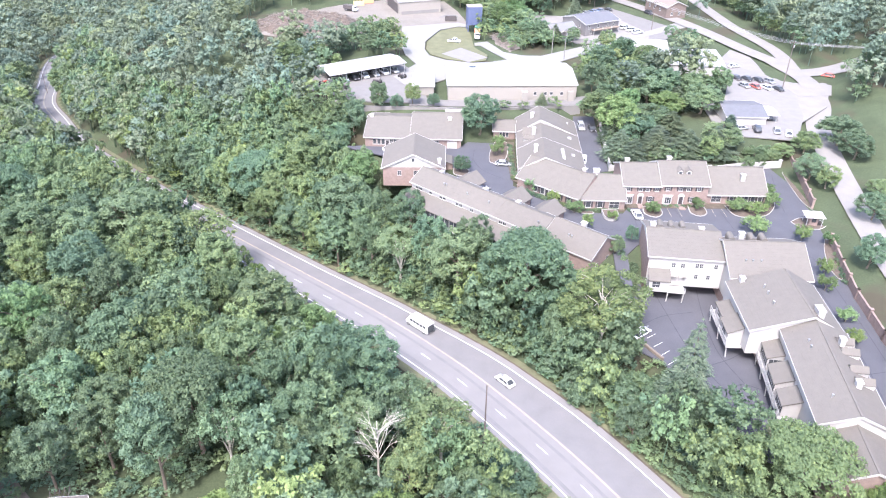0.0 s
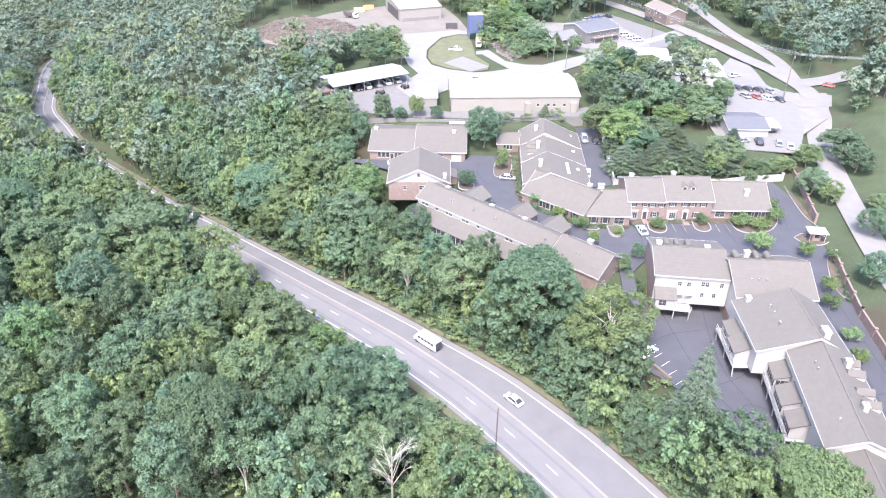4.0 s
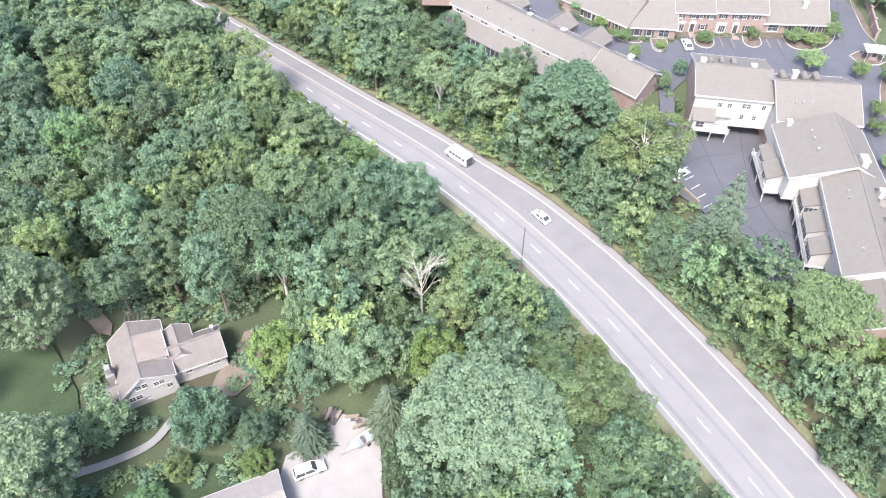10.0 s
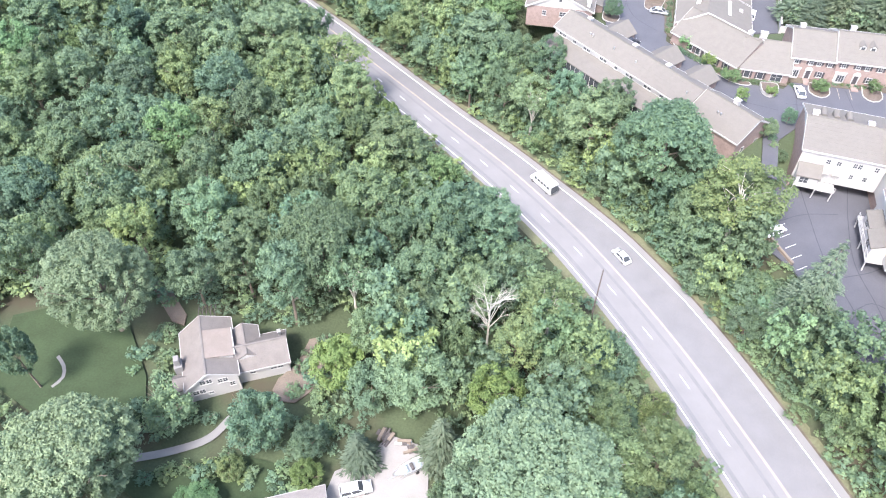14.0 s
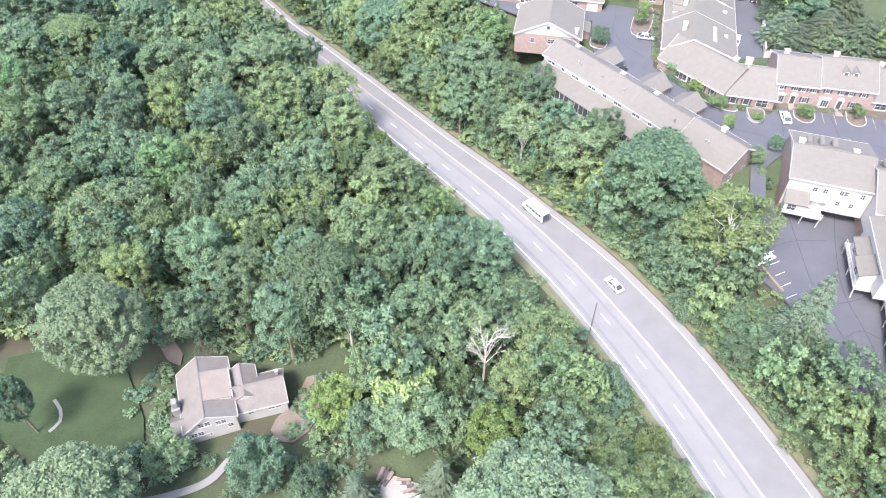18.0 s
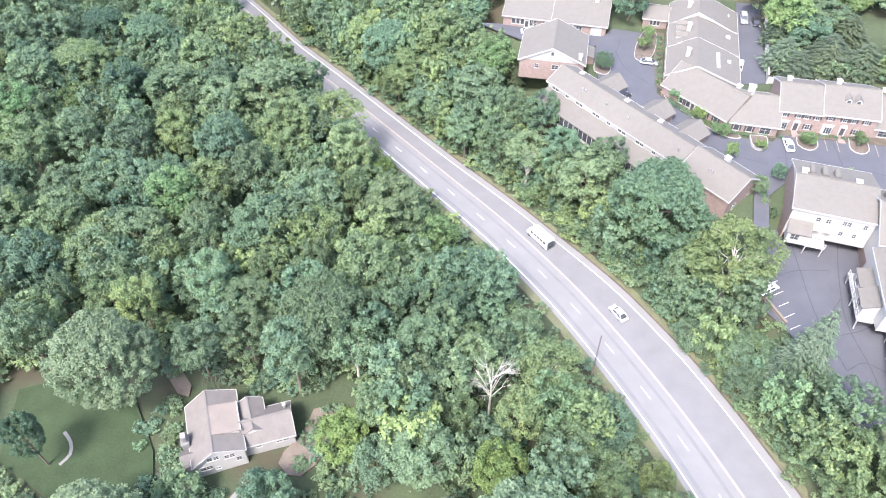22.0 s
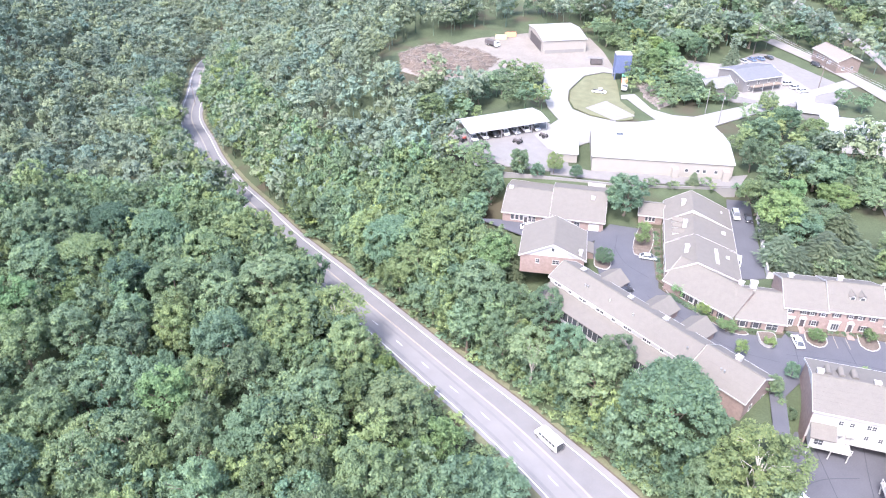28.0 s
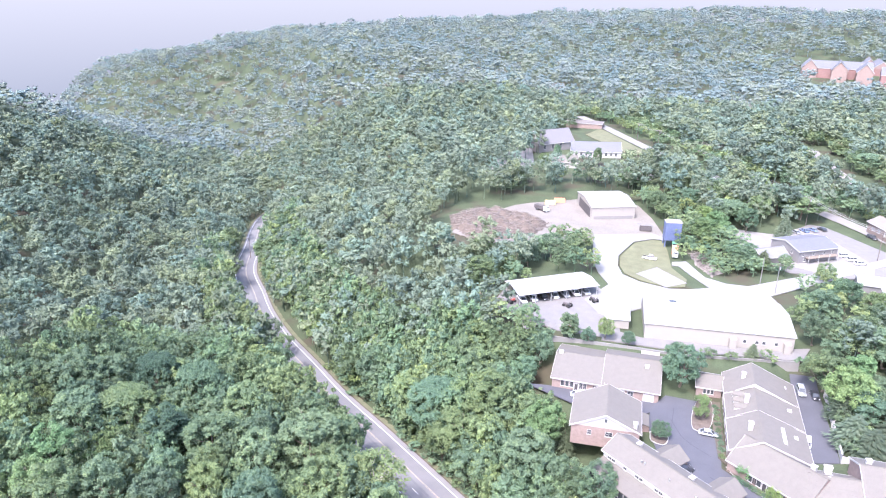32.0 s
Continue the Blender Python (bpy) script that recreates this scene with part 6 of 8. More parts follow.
for rows, g in ((WOODS, "trees of the woods"), (WOODS_A, "trees of the woods"), (WOODS_B, "trees of the woods"), (WOODS_C, "trees of the woods"), (GARDEN, "trees round the house"), (BANK, "trees of the road bank"), (BANK_A, "trees of the road bank"), (ROADSIDE, "trees along the road"), (HAMLET, "trees between the houses"), (STREETSIDE, "trees along the side street")):
    for x, y, R, h, k in rows:
        if rows is HAMLET and min(along(q, [x], [y])[0][0] for q in (STREET, UPPER_STREET, SPUR)) < 4.5 + 0.9 * R:
            continue
        plant(x, y, R, h, {"m": "d"}.get(k, k), g)

# the bare tree
rng = np.random.default_rng(40)
dead = thing("dead_tree", pose(-8.3, 80.8, h_at(-8.3, 80.8) - 0.3), "bare pale dead tree standing among green crowns", "tree")
part("trunk", trunk_bm(rng, 4.6, 12, 11, 0.24, 17, 0.55, True, 0.8), PALE_BARK, dead)
PLANTED.append((-8.3, 80.8, 2.5))

CLEAR = [(UPPER_LOT, 2.0), (LOWER_LOT, 1.5), (G_LOT, 1.5), (A_COURT, 2), (YARD, 3), (GREY_LOT, 3), (CHURCH_LOT, 4), (HOUSE_YARD, 3),
         ([(170, 840), (330, 840), (330, 930), (170, 990)], 0), ([(160, 800), (260, 790), (270, 850), (170, 850)], 0), ([(20, 160), (30, 150), (92, 140), (105, 200), (92, 226), (52, 226), (15, 218), (15, 180)], 0), ([(-28, 198), (10, 198), (10, 226), (-28, 226)], 2), ([(-18, 178), (6, 178), (6, 198), (-18, 198)], 2),
         ([(-14, 168), (36, 124), (48, 140), (6, 184)], 2), ([(45, 126), (84, 120), (88, 145), (46, 150)], 2), ([(57, 82), (62, 70), (74, 68), (84, 120), (60, 126)], 2)]


def free(x, y, R, space=0.72, road=0.75, tall=0.0):
    """Which of many places are open for a tree of radius R; tall ones keep back from the road on the wood's side."""
    d, s, i = along(ROAD, x, y)
    back = 0.78 * tall * np.clip((175 - y) / 50, 0.25, 1)
    ok = d > road_edge(ROAD[i, 1], s > 0) + R * road + np.where(s > 0, back, 0)
    for line, half in ((STREET, 4.5), (UPPER_STREET, 4), (SPUR, 4.5)):
        dd, ss, ii = along(line, x, y)
        ok &= dd > half + R * 0.7 + np.where(y > 380, 8, 0) * ((x > -60) & (ss < 1e9))
    for poly, extra in CLEAR:
        ok &= gap(poly, x, y) > extra + R * 0.35
    if space:
        for px, py, pr in PLANTED:
            ok &= np.hypot(x - px, y - py) > space * (pr + R)
    return ok


def scatter(rng, x0, x1, y0, y1, step):
    gx, gy = np.meshgrid(np.arange(x0, x1, step), np.arange(y0, y1, step), indexing="ij")
    gx, gy = gx.ravel() + rng.uniform(-0.42, 0.42, gx.size) * step, gy.ravel() + rng.uniform(-0.42, 0.42, gx.size) * step
    m = (gy > 5) & (gx > -1.25 * (gy + 30) - np.clip(gy - 300, 0, 300)) & (gx < 0.8 * (gy + 50))
    return gx[m], gy[m]


rng = np.random.default_rng(77)
x, y = scatter(rng, -150, 90, 20, 175, 4.2)
order = rng.permutation(len(x))
x, y = x[order], y[order]
ok = free(x, y, 4.5, 0, 0.5, 16)
count = 0
for px, py in zip(x[ok], y[ok]):
    if count >= 95:
        break
    R = float(rng.uniform(3.6, 6.8))
    if all((px - a) ** 2 + (py - b) ** 2 > (0.68 * (r + R)) ** 2 for a, b, r in PLANTED):
        k = rng.choice(["b", "b", "b", "b", "l", "l", "s", "y"] if py < 1e9 else ["b"])
        plant(float(px), float(py), R, float(R * rng.uniform(2.3, 3.0) + 2.5), str(k), "trees of the woods")
        count += 1


def forest(name, label, x, y, rng, radius, per, size, variants=7, tall=(2.2, 2.9), extra=2.0, leaf=None, lobes=26):
    """Many trees as one object: crowns of leaf clumps on rough inner masses, with stems."""
    tmpl = []
    for k in range(variants):
        lump = 0.62 / math.sqrt(lobes)
        tri, tint, cen, rad = crown_arrays(rng, 1.0, 2.1, per, size / np.mean(radius), lobes + k % 3, cone=0.05 * k, lump=(lump * 1.25, lump * 2.1), ruffle=0.38 if size > 0.5 else 0.68)
        tmpl.append((tri, tint))
    z = height(x, y) - 0.35
    tris, tints, shades = [], [], []
    for k in range(len(x)):
        tri, tint = tmpl[int(rng.integers(variants))]
        R = rng.uniform(*radius)
        a = rng.uniform(0, math.tau)
        c, s = math.cos(a), math.sin(a)
        h = R * rng.uniform(*tall) + extra
        q = np.empty_like(tri)
        q[..., 0] = (tri[..., 0] * c - tri[..., 1] * s) * R + x[k]
        q[..., 1] = (tri[..., 0] * s + tri[..., 1] * c) * R + y[k]
        q[..., 2] = tri[..., 2] / 2.1 * h * 0.8 + z[k] + h * 0.2
        tris.append(q)
        tints.append(tint * 0.8 + rng.choice([0.0, 0.1, 0.2, 0.32, 0.5], p=[0.2, 0.3, 0.25, 0.15, 0.1]))
        st = np.array([[[-0.05, 0, -0.1], [0.05, 0, -0.1], [0, 0.02, 0.9]], [[0, -0.05, -0.1], [0, 0.05, -0.1], [0.02, 0, 0.9]]]) * np.array([R, R, h * 0.5]) + np.array([x[k], y[k], z[k]])
        tris.append(st)
        tints.append(np.zeros(2))
        shades.append(np.full(len(tri) + 2, rng.random()))
    ob = new(name, tri_mesh(np.concatenate(tris), np.concatenate(tints), leaf or LEAF, shade=np.concatenate(shades)))
    return tagged(ob, label, "woods", kind="stuff")


x, y = scatter(rng, -190, 110, 20, 230, 6.8)
ok = free(x, y, 4.0, 0.45, 0.4, 16) & ~((x > 66) & (y > 60))
forest("near_woods", "dense green deciduous woods on the hillside", x[ok], y[ok], rng, (4.0, 6.6), 1200, 0.38, extra=4.0, lobes=56)
x, y = scatter(rng, -130, 40, 30, 180, 3.6)
ok = free(x, y, 2.0, 0, 0.8)
forest("understory", "shrubs and saplings under the trees", x[ok], y[ok], rng, (1.2, 2.6), 70, 0.4, tall=(1.0, 1.9), extra=0.3, lobes=6)
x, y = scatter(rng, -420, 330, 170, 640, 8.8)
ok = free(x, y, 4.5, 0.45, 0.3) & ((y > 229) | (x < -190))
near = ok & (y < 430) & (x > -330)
forest("middle_woods", "dense green deciduous woods beyond the road", x[near], y[near], rng, (4.2, 7.0), 380, 0.56, lobes=24, leaf=LEAF_HAZE_MID)
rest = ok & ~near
forest("outer_woods", "green deciduous woods behind the works yard", x[rest], y[rest], rng, (4.4, 7.4), 150, 0.8, leaf=LEAF_HAZE_MID, lobes=14)
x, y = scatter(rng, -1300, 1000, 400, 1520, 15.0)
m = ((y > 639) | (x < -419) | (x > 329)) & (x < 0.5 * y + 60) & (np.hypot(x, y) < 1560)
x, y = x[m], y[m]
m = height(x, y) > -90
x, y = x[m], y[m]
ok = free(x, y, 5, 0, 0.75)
forest("far_woods", "far wooded ridge of green tree crowns", x[ok], y[ok], rng, (5.8, 9.4), 90, 1.0, extra=1.0, tall=(1.7, 2.3), leaf=LEAF_HAZE_FAR, lobes=9)


# the hamlet's trees fill all that is neither paved, mown nor built on
FOOT = []
for t in [o for o in bpy.data.objects if o.parent is None and o.get("category") in ("house", "hall", "shed", "canopy", "church", "school", "hopper")]:
    corners = [c.matrix_basis @ v.co for c in t.children if c.type == "MESH" for v in c.data.vertices]
    if corners:
        FOOT.append((t.matrix_basis.inverted(), min(v.x for v in corners), min(v.y for v in corners), max(v.x for v in corners), max(v.y for v in corners)))


def open_ground(x, y, R):
    ok = np.ones(len(x), bool)
    for poly in PAVED:
        ok &= gap(poly, x, y) > 0.55 * R
    for line, half in ((STREET, 4.2), (UPPER_STREET, 3.6), (SPUR, 4.4)):
        d, s, i = along(line, x, y)
        ok &= d > half + np.where(s > 0, 2.3, 1.0) * R
    for m, x0, y0, x1, y1 in FOOT:
        lx = m[0][0] * x + m[0][1] * y + m[0][3]
        ly = m[1][0] * x + m[1][1] * y + m[1][3]
        ok &= (lx < x0 - 0.6 * R) | (lx > x1 + 0.6 * R) | (ly < y0 - 0.6 * R) | (ly > y1 + 0.6 * R)
    return ok


MEADOWS = [[(55, 196), (84, 197), (84, 226), (62, 228), (55, 216)], [(-30, 384), (4, 384), (-4, 398), (-60, 396)], [(118, 262), (134, 264), (132, 300), (122, 300)], [(100, 150), (112, 150), (126, 232), (112, 226)], [(36, 268), (50, 262), (58, 272), (50, 282)], [(20, 288), (36, 286), (34, 314), (20, 318)], [(60, 326), (90, 318), (108, 340), (92, 366), (60, 372)], [(70, 258), (112, 254), (112, 296), (76, 304)], [(-86, 396), (-12, 416), (16, 474), (-30, 562), (-80, 516)], [(-92, 298), (-48, 296), (-28, 318), (-30, 384), (-84, 358)]]
x, y = scatter(rng, -70, 150, 224, 620, 6.2)
ok = open_ground(x, y, 4.2) & ((y > 228) | (x > 52)) & ~inside([(-90, 300), (-60, 296), (-20, 250), (-40, 300), (-30, 390), (-90, 360)], x, y)
for poly in MEADOWS:
    ok &= gap(poly, x, y) > 1.0
ok &= rng.random(len(x)) < 0.8
forest("hamlet_trees", "leafy trees growing thickly between the houses", x[ok], y[ok], rng, (2.8, 4.9), 320, 0.48, tall=(1.7, 2.3), extra=0.5, lobes=24, leaf=LEAF_PALE)
x, y = scatter(rng, -60, 110, 180, 400, 3.4)
ok = open_ground(x, y, 1.8) & ((gap([(-32, 223), (-4, 222), (20, 223), (50, 226), (50, 230), (-4, 229), (-34, 231)], x, y) < 0.5) | (gap([(21, 318), (26, 292), (36, 292), (56, 302), (46, 318), (34, 332), (24, 328)], x, y) < 0.5) | (gap([(51, 184.5), (88, 188.5), (87, 193), (51, 190)], x, y) < 0.5) | (gap([(51, 185), (55, 185), (58, 226), (52, 226)], x, y) < 0.5))
forest("hedges", "shrubs and saplings along the walls and yards", x[ok], y[ok], rng, (1.4, 2.6), 160, 0.36, tall=(1.3, 2.2), extra=0.4, lobes=10)


# ---- bank and garden planting ----
rng = np.random.default_rng(91)
x, y = scatter(rng, -160, 120, 8, 240, 4.4)
d, s, i = along(ROAD, x, y)
# the line's left is the wood below the road; its right climbs to the houses
edge = road_edge(ROAD[i, 1], s > 0) + 1.2
bank = (s < 0) & (d > edge + 0.6) & (d < edge + 30)
for poly, extra in CLEAR:
    bank &= gap(poly, x, y) > 2.6 + extra * 0.4
for px, py, pr in PLANTED:
    bank &= (np.hypot(x - px, y - py) > 0.55 * (pr + 2.5)) | (py > 160)
forest("bank_trees", "thick trees and saplings on the bank beside the road", x[bank], y[bank], rng, (3.4, 5.4), 1000, 0.36, tall=(2.8, 3.6), extra=2.5, lobes=44)
x, y = scatter(rng, -150, 110, 30, 240, 2.7)
d, s, i = along(ROAD, x, y)
edge = road_edge(ROAD[i, 1], s > 0) + 1.4
skirt = (s < 0) & (d > edge + 0.9) & (d < edge + 9) & ((y > 112) | (d > edge + 3.5))
for poly, extra in CLEAR:
    skirt &= gap(poly, x, y) > 1.5
forest("bank_saplings", "leafy saplings clothing the foot of the bank", x[skirt], y[skirt], rng, (1.8, 3.0), 280, 0.34, tall=(1.9, 2.7), extra=0.3, lobes=16)
x, y = scatter(rng, -150, 110, 10, 240, 2.3)
d, s, i = along(ROAD, x, y)
edge = road_edge(ROAD[i, 1], s > 0) + 0.8
low = ((s < 0) & (d > edge) & (d < 48)) | ((s > 0) & (d > edge + 6.0) & (d < 30))
for poly, extra in CLEAR:
    low &= gap(poly, x, y) > 0.6
low &= rng.random(len(x)) < 0.8
forest("undergrowth", "ivy, vines and shrubs covering the road bank", x[low], y[low], rng, (1.2, 2.5), 90, 0.34, tall=(0.9, 1.6), extra=0.2, lobes=8)

x, y = scatter(rng, -230, 0, 165, 420, 5.0)
d, s, i = along(ROAD, x, y)
belt = (s > 0) & (d > 9.2) & (d < 24) & (y > 180)
forest("roadside_belt", "belt of light green trees along the road", x[belt], y[belt], rng, (3.4, 5.6), 420, 0.5, tall=(2.4, 3.0), extra=4.0, leaf=LEAF_PALE, lobes=26)
belt = (s < 0) & (d > 8.4) & (d < 30) & (y > 195) & ~inside(YARD, x, y)
forest("roadside_belt", "belt of green trees along the road", x[belt], y[belt], rng, (3.6, 5.8), 480, 0.48, tall=(2.4, 3.1), extra=4.0, lobes=28)
x, y = scatter(rng, -100, -6, 36, 90, 2.3)
yard = np.zeros(len(x), bool)
for poly in ([(-74, 78), (-66, 79), (-40, 80), (-38, 92), (-76, 92)], [(-42, 64), (-30, 62), (-22, 66), (-34, 78), (-38, 80)], [(-42, 86), (-80, 88), (-68, 79.5), (-50, 80.5)], [(-35.5, 62), (-24, 62.5), (-34, 76), (-40, 80)], [(-70, 36), (-104, 52), (-96, 57), (-70, 48), (-62, 44)], [(-47, 54), (-28, 54.5), (-24, 62), (-36, 61), (-46, 60)], [(-66, 60), (-57, 58), (-56, 52), (-66, 48)], [(-53, 77), (-42, 79), (-42, 88), (-60, 88)], [(-69, 74), (-64.5, 72), (-62, 64), (-70, 62)], [(-58, 44), (-46, 50), (-33, 53), (-32, 46), (-44, 48)], [(-66, 60), (-60, 54), (-52, 56), (-58, 60)]):
    yard |= inside(poly, x, y)
forest("garden_thicket", "thick shrubs and weeds round the house", x[yard], y[yard], rng, (0.9, 1.9), 90, 0.3, tall=(0.9, 1.5), extra=0.2, lobes=8)

# ornamental trees and shrubs of the townhouse court: x, y, radius, height, kind
COURT_TREES = [(55.8, 161.6, 2.3, 3.6, "y"), (67.6, 163.2, 1.7, 3.8, "q"), (78.0, 163.0, 3.0, 3.6, "q"), (82.5, 161.5, 2.8, 3.2, "q"), (87.5, 165.0, 2.2, 4.5, "q"), (88.6, 171.0, 2.0, 4.0, "q"), (78.3, 151.6, 3.2, 4.6, "q"), (88.5, 148.4, 2.3, 4.2, "q"),
               (94.2, 146.2, 1.8, 3.2, "q"), (6.8, 184.6, 3.0, 5.6, "l"), (18.4, 202.0, 2.0, 4.4, "q"), (17.6, 196.2, 2.2, 4.6, "q"), (25.6, 173.4, 2.0, 4.2, "q"), (30.8, 166.6, 1.8, 3.6, "q"), (35.6, 161.0, 2.2, 3.8, "q"), (37.6, 153.4, 1.8, 4.0, "q")]
COURT_MORE = [(42.2, 141.6, 2.4, 5.2, "b"), (47.4, 147.6, 2.0, 4.4, "b"), (45.6, 137.5, 1.6, 3.6, "b"), (84.8, 127.0, 2.0, 4.2, "q"), (84.0, 116.0, 2.0, 3.6, "q"), (82.6, 109.5, 1.8, 3.2, "q"), (87.0, 133.0, 2.0, 4.6, "q"), (63.2, 150.0, 1.8, 2.8, "q"), (91.4, 152.0, 1.0, 1.3, "g"), (69.0, 70.5, 3.4, 7.0, "y"), (72.5, 75.0, 2.0, 3.4, "q"), (44.5, 157.0, 1.4, 3.2, "q"), (-31, 209, 5.0, 15, "b"), (-33.5, 198, 5.5, 16, "b"), (-26, 190, 4.5, 14.6, "l"), (-22, 180.5, 4.0, 12, "b"), (-27.5, 217, 4.5, 13, "b"), (-20, 227, 4.0, 9, "b"), (-9, 228, 3.4, 8, "l")]
for x, y, R, h, k in COURT_TREES + COURT_MORE:
    plant(x, y, R, h, k, "trees of the townhouse court")
EAST_TREES = [(58.9, 258, 6, 13, "b"), (68.4, 269, 5.5, 13, "b"), (53, 241, 5, 12, "b"), (66, 240, 6.5, 13, "b"), (60, 219, 5, 11, "y"), (75.4, 233, 7, 13, "b"), (83.5, 230, 5, 12, "b"), (69, 280, 4.5, 9, "l"), (52.8, 192, 5.6, 9, "n"), (63, 190, 6.0, 9.5, "n"), (72, 191, 5.8, 9, "n"),
              (80.5, 192, 6.2, 9.5, "n"), (53, 203, 4.6, 9, "n"), (78, 188.6, 4.0, 8, "b")]
EAST_MORE = [(86.5, 200, 4.6, 9, "n"), (76, 262, 6.0, 12, "b"), (74, 250, 6.5, 13, "b"), (97, 240, 5.0, 11, "l"), (89, 187.5, 2.4, 4.5, "b"), (93.5, 189.5, 2.4, 4.5, "b"), (98, 192, 2.4, 4.5, "b"), (150, 243, 7, 14, "b"), (118, 170, 4, 5, "b"),
             (45, 308, 3.0, 6, "n"), (56, 306, 3.0, 6.5, "b"), (68, 296, 4.5, 8, "l")]
YARD_TREES = [(-41.6, 288, 6, 12, "b"), (-33, 292, 6, 12, "b"), (-25, 294, 5.5, 11, "b"), (-54, 254, 7, 15, "b"), (-50, 276, 6.5, 13, "b"), (29, 347, 6, 12, "y"), (38, 333, 4, 8, "b"), (40, 306, 3.5, 7, "b"), (46, 314, 3, 6, "n"), (34, 352, 6, 12, "b"), (58, 398, 6, 12, "y"), (84, 424, 7, 13, "b"), (-30, 222, 4, 7, "b"), (-14, 225, 2.6, 5, "b"),
              (-2, 226, 2.4, 5, "b"), (34, 228, 2.4, 5, "n"), (-60, 290, 6, 12, "b")]
for rows, g in ((EAST_TREES, "trees behind the brick row"), (EAST_MORE, "trees behind the brick row"), (YARD_TREES, "trees round the works yard")):
    for x, y, R, h, k in rows:
        plant(x, y, R, h, k, g)
for k in range(9):
    plant(38.5 + k * 1.1 if k < 8 else 50, 162.4, 0.7, 1.0, "g", "clipped shrubs along the brick row")
for k in range(12):
    a = k / 11
    plant(24.0 + a * 12.6, 172.6 - a * 10.8, 0.9, 1.3, "g", "clipped shrubs along the brick row")
for k in range(7):
    plant(59.8 + k * 1.6, 165.0, 0.6, 0.9, "g", "clipped shrubs along the brick row")
for k in range(8):
    plant(87.2 - k * 0.12, 167 + k * 1.7, 1.2, 1.8, "g", "clipped shrubs along the brick row")
for k in range(6):
    plant(93.8 - k * 0.6, 141 - k * 2.2, 0.9, 1.2, "g", "clipped shrubs along the brick wall")
for k in range(9):
    plant(21.6 + 0.05 * k, 180.5 + k * 2.8, 0.9, 1.3, "g", "clipped shrubs along the stepped row")
for k in range(5):
    plant(44.8 - k * 0.3, 133 + k * 2.0, 0.9, 1.4, "g", "clipped shrubs beside the end townhouse")
GARDEN_BUSHES = [(-51, 48.5, 1.4, 1.7, "g"), (-48, 50.0, 1.2, 1.4, "g"), (-54, 47.0, 1.6, 2.0, "g"), (-57, 45.5, 1.3, 1.6, "g"), (-46, 52.2, 1.1, 1.4, "g"), (-62, 62, 1.8, 2.4, "g"), (-60, 56.5, 1.6, 2.0, "g"), (-51.5, 57.6, 1.3, 1.6, "g"), (-66, 72, 1.6, 2.2, "g"), (-34, 55, 1.4, 2.0, "g"), (-31, 60, 1.6, 2.2, "g")]
for x, y, R, h, k in GARDEN_BUSHES:
    plant(x, y, R, h, k, "garden shrubs round the house")


